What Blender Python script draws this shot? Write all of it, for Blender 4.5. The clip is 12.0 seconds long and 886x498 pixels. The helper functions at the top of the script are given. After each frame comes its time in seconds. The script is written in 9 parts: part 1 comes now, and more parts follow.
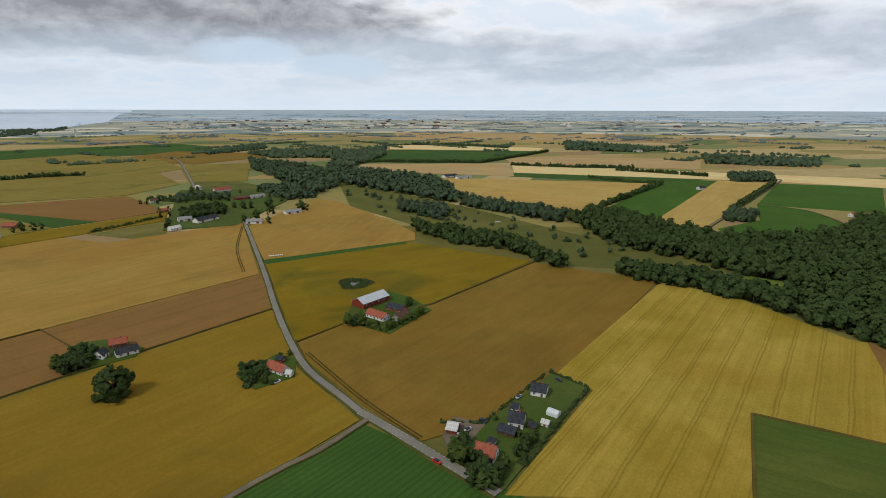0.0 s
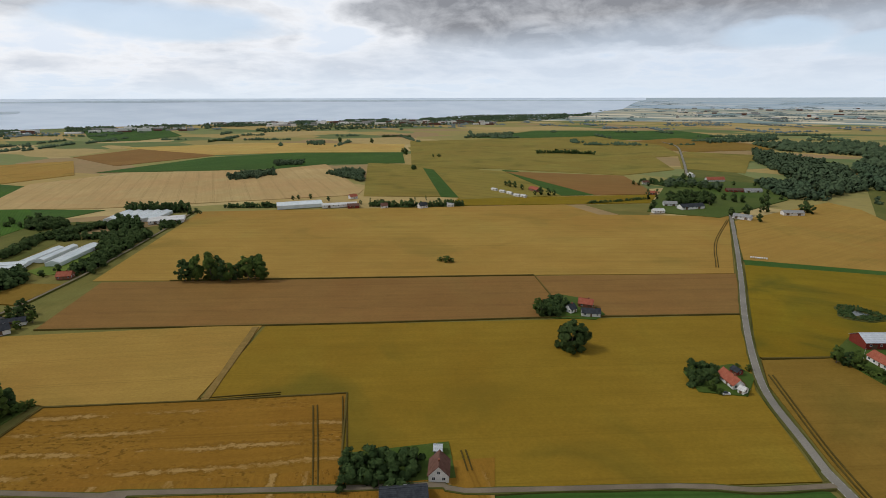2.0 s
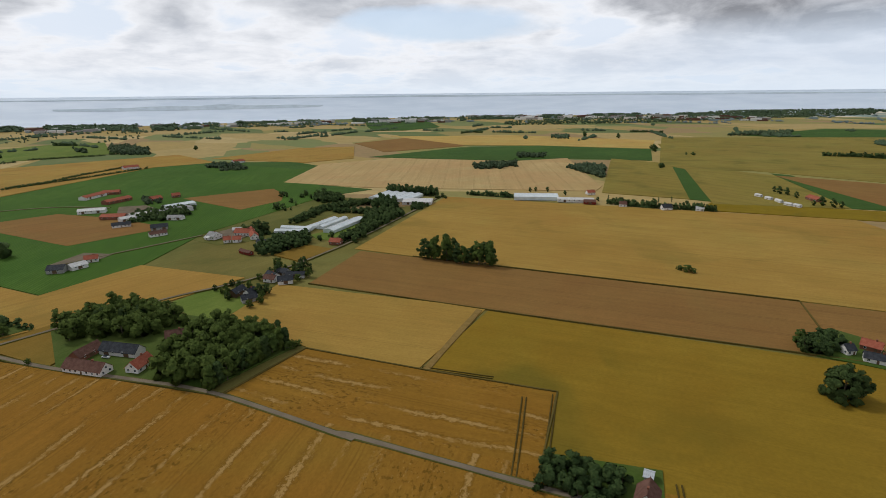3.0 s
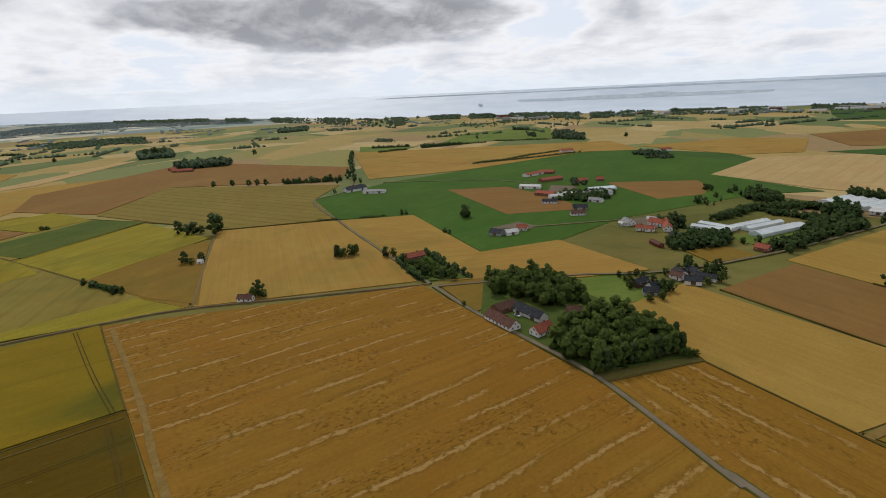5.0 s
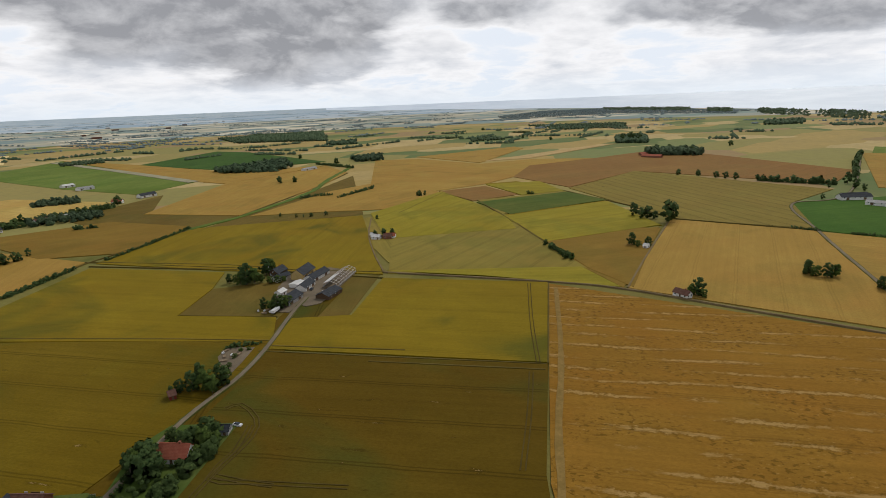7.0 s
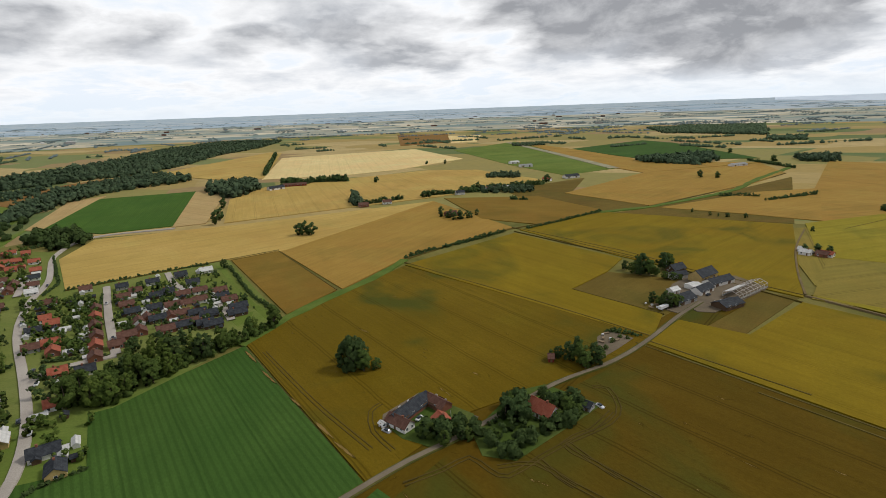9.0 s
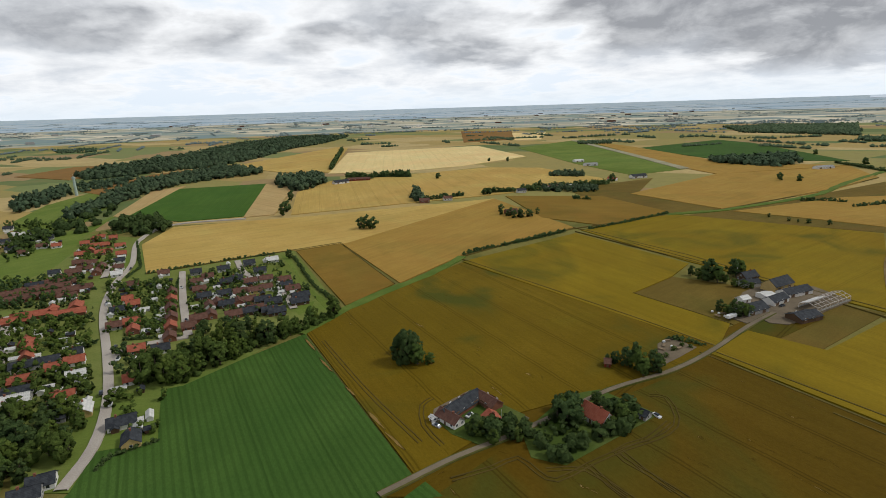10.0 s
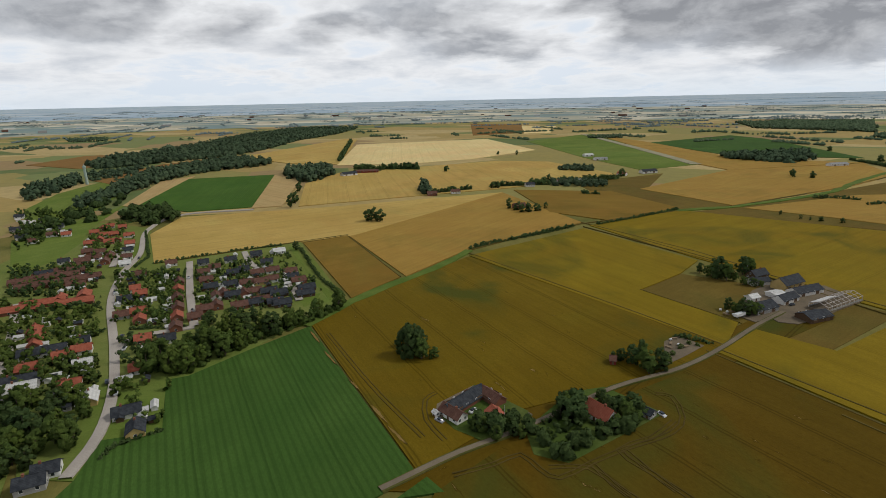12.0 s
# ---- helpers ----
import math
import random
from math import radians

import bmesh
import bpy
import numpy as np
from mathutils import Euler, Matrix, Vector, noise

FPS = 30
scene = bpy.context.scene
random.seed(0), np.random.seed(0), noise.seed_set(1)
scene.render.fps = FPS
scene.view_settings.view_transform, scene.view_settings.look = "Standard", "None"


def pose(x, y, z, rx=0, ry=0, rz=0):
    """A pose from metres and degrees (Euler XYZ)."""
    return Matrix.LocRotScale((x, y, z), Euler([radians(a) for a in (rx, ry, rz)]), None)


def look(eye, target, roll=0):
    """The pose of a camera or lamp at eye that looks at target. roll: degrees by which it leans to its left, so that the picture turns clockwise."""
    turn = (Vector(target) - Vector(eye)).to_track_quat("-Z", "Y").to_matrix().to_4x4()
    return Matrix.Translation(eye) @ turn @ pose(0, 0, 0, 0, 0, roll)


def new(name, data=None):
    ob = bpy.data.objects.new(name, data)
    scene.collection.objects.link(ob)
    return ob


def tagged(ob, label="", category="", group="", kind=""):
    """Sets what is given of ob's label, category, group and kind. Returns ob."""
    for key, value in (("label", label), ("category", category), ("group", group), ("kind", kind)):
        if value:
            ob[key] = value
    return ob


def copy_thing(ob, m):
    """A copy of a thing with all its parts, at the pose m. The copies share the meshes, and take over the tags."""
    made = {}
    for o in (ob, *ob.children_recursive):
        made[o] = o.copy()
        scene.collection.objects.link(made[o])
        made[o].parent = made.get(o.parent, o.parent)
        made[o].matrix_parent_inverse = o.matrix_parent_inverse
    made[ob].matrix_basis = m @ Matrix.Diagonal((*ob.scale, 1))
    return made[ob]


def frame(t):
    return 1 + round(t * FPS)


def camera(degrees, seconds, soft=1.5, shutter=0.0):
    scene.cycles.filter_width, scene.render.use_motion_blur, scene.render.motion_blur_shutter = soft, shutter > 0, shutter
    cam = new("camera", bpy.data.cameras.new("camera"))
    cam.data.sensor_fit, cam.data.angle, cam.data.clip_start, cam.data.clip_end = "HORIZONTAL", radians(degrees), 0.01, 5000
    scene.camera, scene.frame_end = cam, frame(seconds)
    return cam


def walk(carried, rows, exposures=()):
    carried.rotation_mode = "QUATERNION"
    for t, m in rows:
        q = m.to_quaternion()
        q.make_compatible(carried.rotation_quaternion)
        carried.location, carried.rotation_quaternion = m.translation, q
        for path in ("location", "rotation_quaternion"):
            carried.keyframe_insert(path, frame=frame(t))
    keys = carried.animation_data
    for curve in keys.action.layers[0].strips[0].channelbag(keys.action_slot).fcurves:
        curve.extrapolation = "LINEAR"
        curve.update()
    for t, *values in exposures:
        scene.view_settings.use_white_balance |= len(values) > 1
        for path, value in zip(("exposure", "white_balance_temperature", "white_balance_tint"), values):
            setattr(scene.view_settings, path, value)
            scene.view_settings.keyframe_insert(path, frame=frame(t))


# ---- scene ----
from mathutils import geometry

# ---- camera ----
cam = camera(79.0, 12.0, soft=0.65)
PATH = [
    (0, 0.00, -0.00, 144.00, -14.582, 0.126, -20.148),
    (0.5, 0.22, 1.94, 142.86, -14.815, 0.309, -8.516),
    (1, 0.54, 4.40, 141.52, -15.114, 0.310, 4.247),
    (1.5, 0.43, 6.89, 140.27, -15.399, 0.156, 16.402),
    (2, 0.10, 9.16, 139.42, -15.731, -0.125, 29.228),
    (2.5, -0.37, 11.90, 138.68, -15.993, -0.429, 41.912),
    (3, -1.49, 14.84, 137.84, -16.171, -0.601, 54.579),
    (3.5, -3.58, 17.12, 137.09, -16.255, -0.995, 66.792),
    (3.7, -4.69, 17.57, 136.78, -16.312, -1.200, 71.410),
    (5.3, -15.64, 17.46, 135.32, -15.992, -2.850, 104.212),
    (5.5, -17.17, 17.12, 134.82, -15.885, -2.844, 108.642),
    (6, -21.24, 15.67, 133.45, -15.599, -2.648, 120.460),
    (6.5, -24.67, 13.08, 131.96, -15.351, -2.623, 132.139),
    (7, -26.89, 10.81, 130.55, -15.106, -2.392, 144.820),
    (7.5, -28.13, 8.87, 129.41, -14.832, -2.373, 157.845),
    (7.7, -28.49, 8.52, 129.22, -14.720, -2.330, 162.732),
    (9.3, -31.63, 9.43, 129.86, -14.447, -1.930, 191.247),
    (9.5, -32.00, 9.42, 129.96, -14.466, -1.821, 193.101),
    (10, -32.75, 9.44, 130.14, -14.646, -1.724, 194.027),
    (10.5, -33.35, 9.38, 130.26, -14.871, -1.551, 194.617),
    (11, -33.65, 9.11, 130.36, -15.108, -1.373, 195.173),
    (11.5, -33.65, 8.26, 130.26, -15.247, -1.343, 195.514),
    (12, -33.46, 7.44, 130.33, -15.386, -1.208, 194.927),
]
EXPOSURES = [(0.0, 0.04, 6280, 9), (2.5, 0.06, 6280, 10), (5.5, 0.07, 6420, 11), (7.5, 0.14, 6480, 10), (9.5, 0.20, 6430, 9), (11.0, 0.12, 6330, 8), (11.5, 0.10, 6330, 8), (12.0, -0.02, 6380, 9)]

walk(cam, [(t, pose(x, y, z, 90 + pitch, 0, yaw) @ pose(0, 0, 0, 0, 0, roll)) for t, x, y, z, pitch, roll, yaw in PATH], EXPOSURES)

# ---- world and sun ----
SUN_ELEVATION, SUN_AZIMUTH = 46.0, 112.0          # degrees; azimuth counted to the left from +y


def build_world():
    w = bpy.data.worlds.new("sky")
    scene.world = w
    w.use_nodes = True
    nt = w.node_tree
    nt.nodes.clear()
    N, L = nt.nodes.new, nt.links.new

    def math_(op, a, b=None, clamp=False):
        n = N("ShaderNodeMath")
        n.operation, n.use_clamp = op, clamp
        for i, v in enumerate((a, b)):
            if v is None:
                continue
            if isinstance(v, (int, float)):
                n.inputs[i].default_value = v
            else:
                L(v, n.inputs[i])
        return n.outputs[0]

    def mix(f, a, b):
        n = N("ShaderNodeMix")
        n.data_type = "RGBA"
        L(f, n.inputs[0])
        for i, v in ((6, a), (7, b)):
            if isinstance(v, tuple):
                n.inputs[i].default_value = (*v, 1)
            else:
                L(v, n.inputs[i])
        return n.outputs[2]

    def ramp(v, stops):
        n = N("ShaderNodeValToRGB")
        els = n.color_ramp.elements
        while len(els) < len(stops):
            els.new(0.5)
        for e, (p, c) in zip(els, stops):
            e.position, e.color = p, (c, c, c, 1)
        L(v, n.inputs[0])
        return n.outputs[0]

    sky = N("ShaderNodeTexSky")
    sky.sky_type, sky.sun_disc = "NISHITA", False
    sky.sun_elevation, sky.sun_rotation = radians(SUN_ELEVATION), radians(-SUN_AZIMUTH)
    sky.air_density, sky.dust_density, sky.ozone_density = 1.0, 1.5, 1.0
    co = N("ShaderNodeTexCoord")
    sep = N("ShaderNodeSeparateXYZ")
    L(co.outputs["Generated"], sep.inputs[0])
    up = math_("MAXIMUM", sep.outputs[2], 0.0)

    def cloud_noise(scale, tall, detail, rough, shift, warp=0.0):
        """Noise over the dome; tall: how much flatter than wide the clouds are."""
        n = N("ShaderNodeTexNoise")
        n.inputs["Scale"].default_value, n.inputs["Detail"].default_value = scale, detail
        n.inputs["Roughness"].default_value, n.inputs["Distortion"].default_value = rough, warp
        m = N("ShaderNodeMapping")
        m.inputs["Location"].default_value, m.inputs["Scale"].default_value = shift, (1, 1, tall)
        L(co.outputs["Generated"], m.inputs[0])
        L(m.outputs[0], n.inputs[0])
        return n.outputs[0]

    # the cloud layer, seen in perspective: the bearing divided by the height
    layer = N("ShaderNodeVectorMath")
    layer.operation = "SCALE"
    L(co.outputs["Generated"], layer.inputs[0])
    L(math_("DIVIDE", 1.0, math_("ADD", up, 0.26)), layer.inputs["Scale"])

    def layer_noise(scale, detail, rough, shift, warp=0.0):
        n = N("ShaderNodeTexNoise")
        n.inputs["Scale"].default_value, n.inputs["Detail"].default_value = scale, detail
        n.inputs["Roughness"].default_value, n.inputs["Distortion"].default_value = rough, warp
        m = N("ShaderNodeMapping")
        m.inputs["Location"].default_value, m.inputs["Scale"].default_value = shift, (1, 1, 0.0)
        L(layer.outputs[0], m.inputs[0])
        L(m.outputs[0], n.inputs[0])
        return n.outputs[0]

    ragged = math_("ADD", math_("MULTIPLY", layer_noise(2.2, 6, 0.55, (3.0, 1.0, 0.0), 0.2), 0.65), math_("MULTIPLY", cloud_noise(7.0, 2.0, 6, 0.55, (2.0, 6.0, 1.0)), 0.35))

    def bank(azimuth, height, wide, tall, frayed=0.9, weight=1.0):
        """A cloud, or a gap, round a bearing and height, with a ragged rim."""
        a = radians(azimuth)
        side, ahead = N("ShaderNodeVectorMath"), N("ShaderNodeVectorMath")
        for n, vec in ((side, (math.cos(a), math.sin(a), 0)), (ahead, (-math.sin(a), math.cos(a), 0))):
            n.operation = "DOT_PRODUCT"
            n.inputs[1].default_value = vec
            L(co.outputs["Generated"], n.inputs[0])
        x = math_("DIVIDE", side.outputs["Value"], radians(wide))
        z = math_("DIVIDE", math_("SUBTRACT", sep.outputs[2], radians(height)), radians(tall))
        d = math_("ADD", math_("MULTIPLY", x, x), math_("MULTIPLY", z, z))
        d = math_("ADD", d, math_("MULTIPLY", math_("SUBTRACT", ragged, 0.5), frayed * 6.0))
        inside = ramp(math_("MULTIPLY", d, 0.4), ((0.22, 1.0), (0.66, 0.0)))
        return math_("MULTIPLY", inside, math_("MULTIPLY", math_("GREATER_THAN", ahead.outputs["Value"], 0.0), weight))

    def total(parts):
        out = parts[0]
        for p in parts[1:]:
            out = math_("MAXIMUM", out, p)
        return out

    dark = total([bank(4, 8.0, 19, 3.3, 0.5, 0.95), bank(18.6, 8.4, 17, 3.6, 0.35), bank(-33, 5.2, 17, 2.4, 0.6, 0.5), bank(-56, 5.5, 8, 2.4, 0.6, 0.4),
                  bank(160.8, 7.6, 11.5, 4.6, 0.4, 0.85), bank(140, 9.2, 4.3, 1.9, 0.5, 0.55), bank(108, 7.2, 15.8, 2.4, 0.5, 0.75),
                  bank(221, 7.6, 9.5, 2.1, 0.6, 0.5), bank(204.7, 6.6, 4.3, 1.4, 0.6, 0.45), bank(189, 6.8, 8.7, 2.9, 0.6, 0.55), bank(170, 8.4, 14, 3.6, 0.45, 0.8)])
    gaps = total([bank(-1, 5.3, 4.2, 1.1, 0.8), bank(-10, 4.0, 4.0, 1.0, 0.8), bank(54, 6.6, 9.5, 1.4, 0.8), bank(80, 10.5, 8, 1.2, 0.8)])
    haze = ramp(up, ((0.0, 1.0), (0.045, 0.0)))
    # heaped clouds: white and frayed where thin, grey underneath where thick
    broad, fine = layer_noise(1.7, 7, 0.52, (1.3, 4.7, 0.0), 0.2), cloud_noise(7.0, 4.5, 9, 0.60, (5.0, 2.0, 3.0), 0.2)
    low = ramp(up, ((0.02, 1.0), (0.11, 0.15)))
    density = math_("ADD", broad, math_("MULTIPLY", math_("SUBTRACT", fine, broad), low))
    puffs, puffs_above = (cloud_noise(10.0, 1.9, 9, 0.60, (5.0, 2.0, 3.0 + lift), 0.3) for lift in (0.0, 0.035))
    density = math_("ADD", density, math_("MULTIPLY", math_("SUBTRACT", puffs, 0.5), 0.17))
    density = math_("ADD", density, math_("MULTIPLY", dark, 0.22))
    lit = math_("ADD", 0.25, math_("MULTIPLY", math_("SUBTRACT", puffs, puffs_above), 3.0), clamp=True)
    overhead = ramp(up, ((0.23, 0.0), (0.36, 1.0)))
    cloud = ramp(density, ((0.41, 0.0), (0.48, 1.0)))
    core = ramp(density, ((0.47, 0.0), (0.62, 1.0)))
    veil = mix(cloud_noise(2.5, 3.5, 4, 0.5, (1.0, 2.0, 8.0)), (0.62, 0.69, 0.78), (0.77, 0.80, 0.845))
    high = ramp(up, ((0.03, 0.0), (0.13, 1.0)))
    under = mix(high, (0.62, 0.65, 0.70), (0.43, 0.445, 0.475))
    under = mix(dark, under, (0.245, 0.25, 0.268))
    under = mix(math_("MULTIPLY", lit, 0.46), under, (0.80, 0.80, 0.81))
    fair = mix(cloud, veil, mix(core, (0.82, 0.82, 0.83), under))
    heavy = mix(ramp(density, ((0.36, 0.0), (0.56, 1.0))), (0.47, 0.49, 0.53), (0.26, 0.27, 0.295))
    body = mix(math_("MULTIPLY", overhead, 0.95), fair, heavy)
    cool = total([bank(-12, 3.0, 42, 4.0, 0.25, 0.55), bank(-45, 4.0, 30, 4.0, 0.25, 0.45)])
    body = mix(cool, body, (0.56, 0.64, 0.74))
    body = mix(math_("MULTIPLY", haze, 0.75), body, (0.66, 0.73, 0.80))
    body = mix(math_("MULTIPLY", gaps, 0.85), body, (0.60, 0.70, 0.83))
    cover = math_("SUBTRACT", 1.0, math_("MULTIPLY", gaps, 0.25), clamp=True)
    clear = N("ShaderNodeBackground")
    L(sky.outputs[0], clear.inputs[0])
    clear.inputs[1].default_value = 0.11
    grey = N("ShaderNodeBackground")
    L(body, grey.inputs[0])
    grey.inputs[1].default_value = 1.06
    both = N("ShaderNodeMixShader")
    L(cover, both.inputs[0])
    L(clear.outputs[0], both.inputs[1])
    L(grey.outputs[0], both.inputs[2])
    out = N("ShaderNodeOutputWorld")
    L(both.outputs[0], out.inputs[0])


build_world()
sun = bpy.data.lights.new("sun", "SUN")
sun.energy, sun.angle, sun.color = 1.45, radians(10), (1.0, 0.95, 0.86)
a, e = radians(SUN_AZIMUTH), radians(SUN_ELEVATION)
sun_dir = Vector((-math.sin(a) * math.cos(e), math.cos(a) * math.cos(e), math.sin(e)))
sun_ob = new("sun", sun)
sun_ob.matrix_world = look(sun_dir * 900, (0, 0, 0))


# ---- materials ----
def shader(name):
    m = bpy.data.materials.new(name)
    m.use_nodes = True
    nt = m.node_tree
    return m, nt, nt.nodes["Principled BSDF"]


def link(nt, a, b):
    nt.links.new(a, b)


def mixed(nt, factor, a, b, blend="MIX"):
    n = nt.nodes.new("ShaderNodeMix")
    n.data_type, n.blend_type = "RGBA", blend
    for i, v in ((0, factor), (6, a), (7, b)):
        if isinstance(v, (int, float)):
            n.inputs[i].default_value = v
        elif isinstance(v, tuple):
            n.inputs[i].default_value = (*v, 1)
        else:
            link(nt, v, n.inputs[i])
    return n.outputs[2]


def noised(nt, vec, scale, detail=4, rough=0.55, warp=0.0):
    n = nt.nodes.new("ShaderNodeTexNoise")
    n.inputs["Scale"].default_value, n.inputs["Detail"].default_value = scale, detail
    n.inputs["Roughness"].default_value, n.inputs["Distortion"].default_value = rough, warp
    if vec is not None:
        link(nt, vec, n.inputs["Vector"])
    return n.outputs[0]


def stepped(nt, v, lo, hi, a=0.0, b=1.0):
    n = nt.nodes.new("ShaderNodeMapRange")
    n.interpolation_type = "SMOOTHSTEP"
    for i, x in enumerate((lo, hi, a, b)):
        n.inputs[i + 1].default_value = x
    link(nt, v, n.inputs[0])
    return n.outputs[0]


def mathed(nt, op, a, b=0.0):
    n = nt.nodes.new("ShaderNodeMath")
    n.operation = op
    for i, v in enumerate((a, b)):
        if isinstance(v, (int, float)):
            n.inputs[i].default_value = v
        else:
            link(nt, v, n.inputs[i])
    return n.outputs[0]


def placed(nt, kind="Object", scale=(1, 1, 1), turn=0.0):
    co = nt.nodes.new("ShaderNodeTexCoord")
    m = nt.nodes.new("ShaderNodeMapping")
    m.inputs["Scale"].default_value, m.inputs["Rotation"].default_value = scale, (0, 0, turn)
    link(nt, co.outputs[kind], m.inputs[0])
    return m.outputs[0]


def bumped(nt, bsdf, height, strength, distance):
    b = nt.nodes.new("ShaderNodeBump")
    b.inputs["Strength"].default_value, b.inputs["Distance"].default_value = strength, distance
    link(nt, height, b.inputs["Height"])
    link(nt, b.outputs[0], bsdf.inputs["Normal"])


def surface(name, c1, c2, rough=0.85, small=2.0, large=0.15, bump=0.3, depth=0.05, metal=0.0):
    """A plain material with grain and blotches."""
    m, nt, bsdf = shader(name)
    v = placed(nt)
    fine = noised(nt, v, small, 6, 0.6)
    col = mixed(nt, stepped(nt, noised(nt, v, large, 4), 0.3, 0.7), c1, c2)
    col = mixed(nt, stepped(nt, fine, 0.25, 0.8, 0.0, 0.45), col, tuple(0.55 * x for x in c1))
    link(nt, col, bsdf.inputs["Base Color"])
    bsdf.inputs["Roughness"].default_value, bsdf.inputs["Metallic"].default_value = rough, metal
    bsdf.inputs["Specular IOR Level"].default_value = 0.5 if rough < 0.8 else 0.08
    bumped(nt, bsdf, fine, bump, depth)
    return m


def crop(name, c1, c2, tram=24.0, tram_depth=0.55, streak=0.25, lodged=0.0, swaths=0.0, lodged_colour=(0.5, 0.34, 0.15), rows=0.0, patch=0.5, green=0.0):
    """A field of one crop; u runs across the drilling rows and v along them, in metres."""
    m, nt, bsdf = shader(name)
    uv = nt.nodes.new("ShaderNodeUVMap").outputs[0]
    sep = nt.nodes.new("ShaderNodeSeparateXYZ")
    link(nt, uv, sep.inputs[0])
    u = sep.outputs[0]

    def scaled(sx, sy):
        mp = nt.nodes.new("ShaderNodeMapping")
        mp.inputs["Scale"].default_value = (sx, sy, 1)
        link(nt, uv, mp.inputs[0])
        return mp.outputs[0]

    big = stepped(nt, noised(nt, scaled(0.011, 0.008), 1.0, 5, 0.55, 0.4), 0.32, 0.68)
    col = mixed(nt, mathed(nt, "MULTIPLY", big, patch * 2), c1, c2)
    hue = stepped(nt, noised(nt, scaled(0.006, 0.005), 1.0, 6, 0.6, 0.6), 0.38, 0.68, 0.0, 0.75)
    col = mixed(nt, hue, col, (c1[0] * 1.02, c1[1] * 0.88, c1[2] * 0.9))
    dew = stepped(nt, noised(nt, scaled(0.0045, 0.006), 1.7, 5, 0.6, 0.5), 0.48, 0.72, 0.0, 0.7)
    col = mixed(nt, dew, col, (c2[0] * 0.86, c2[1] * 0.96, c2[2] * 0.95))
    mottle = stepped(nt, noised(nt, scaled(0.10, 0.05), 1.0, 5, 0.65, 0.3), 0.35, 0.70, 0.0, 0.28)
    col = mixed(nt, mottle, col, tuple(0.70 * x for x in c1))
    lines = stepped(nt, noised(nt, scaled(0.30, 0.006), 1.0, 4, 0.6), 0.3, 0.72)
    col = mixed(nt, mathed(nt, "MULTIPLY", lines, streak), col, tuple(0.62 * x for x in c1))
    if green:
        wet = stepped(nt, noised(nt, scaled(0.010, 0.008), 1.5, 4, 0.5, 0.8), 0.50, 0.72)
        col = mixed(nt, mathed(nt, "MULTIPLY", wet, green), col, (0.055, 0.075, 0.012))
    grain = noised(nt, scaled(0.9, 0.5), 1.0, 6, 0.7)
    col = mixed(nt, stepped(nt, grain, 0.30, 0.75, 0.0, 0.34), col, tuple(0.45 * x for x in c1))
    if lodged:
        if swaths:
            # wind-laid lines along the drilling, broken and ragged, with a dark lip and pits between them
            sway = mathed(nt, "MULTIPLY", mathed(nt, "SUBTRACT", noised(nt, scaled(0.02, 0.008), 1.0, 2), 0.5), 16.0)
            off = mathed(nt, "MODULO", mathed(nt, "ADD", mathed(nt, "ADD", u, 4800.0), sway), swaths)
            off = mathed(nt, "ABSOLUTE", mathed(nt, "SUBTRACT", off, swaths / 2))
            wide = mathed(nt, "SUBTRACT", mathed(nt, "MULTIPLY", noised(nt, scaled(0.40, 0.24), 1.0, 8, 0.78), 12.0), 4.7)
            room = mathed(nt, "SUBTRACT", wide, off)
            gate = stepped(nt, noised(nt, scaled(0.060, 0.017), 1.0, 6, 0.68), 0.46, 0.56)
            laid = mathed(nt, "MULTIPLY", stepped(nt, room, -0.3, 1.1), gate)
            lip = mathed(nt, "MULTIPLY", stepped(nt, room, -1.6, -0.2), gate)
            # crumpled patches: small hollows and pale flattened tufts
            rough_ground = stepped(nt, noised(nt, scaled(0.035, 0.016), 1.0, 3), 0.44, 0.60)
            pits = mathed(nt, "MULTIPLY", stepped(nt, noised(nt, scaled(0.55, 0.32), 1.0, 4, 0.6), 0.54, 0.61, 0.0, 0.85), rough_ground)
            tufts = mathed(nt, "MULTIPLY", stepped(nt, noised(nt, scaled(0.50, 0.22), 1.7, 5, 0.65), 0.58, 0.68, 0.0, 0.45), rough_ground)
            col = mixed(nt, tufts, col, lodged_colour)
            col = mixed(nt, pits, col, tuple(0.45 * x for x in c1))
        else:
            flat = mathed(nt, "SUBTRACT", noised(nt, scaled(0.20, 0.055), 1.0, 9, 0.70, 0.5), 0.03)
            laid, lip = stepped(nt, flat, 0.645, 0.668), stepped(nt, flat, 0.590, 0.62)
        col = mixed(nt, mathed(nt, "MULTIPLY", lip, 0.55), col, tuple(0.45 * x for x in c1))
        col = mixed(nt, mathed(nt, "MULTIPLY", laid, lodged), col, lodged_colour)
    if rows:
        w = mathed(nt, "SINE", mathed(nt, "MULTIPLY", u, 2 * math.pi / rows))
        col = mixed(nt, stepped(nt, w, -0.2, 0.9, 0.0, 0.36), col, tuple(0.5 * x for x in c1))
    # wheel tracks in pairs
    wob = mathed(nt, "MULTIPLY", mathed(nt, "SUBTRACT", noised(nt, scaled(0.05, 0.03), 1.0, 4), 0.5), 3.2)
    pos = mathed(nt, "MODULO", mathed(nt, "ADD", mathed(nt, "ADD", u, 4800.0), wob), tram)
    for at in (1.0, 2.9):
        near = mathed(nt, "ABSOLUTE", mathed(nt, "SUBTRACT", pos, at))
        col = mixed(nt, stepped(nt, near, 0.22, 0.55, tram_depth, 0.0), col, tuple(0.38 * x for x in c1))
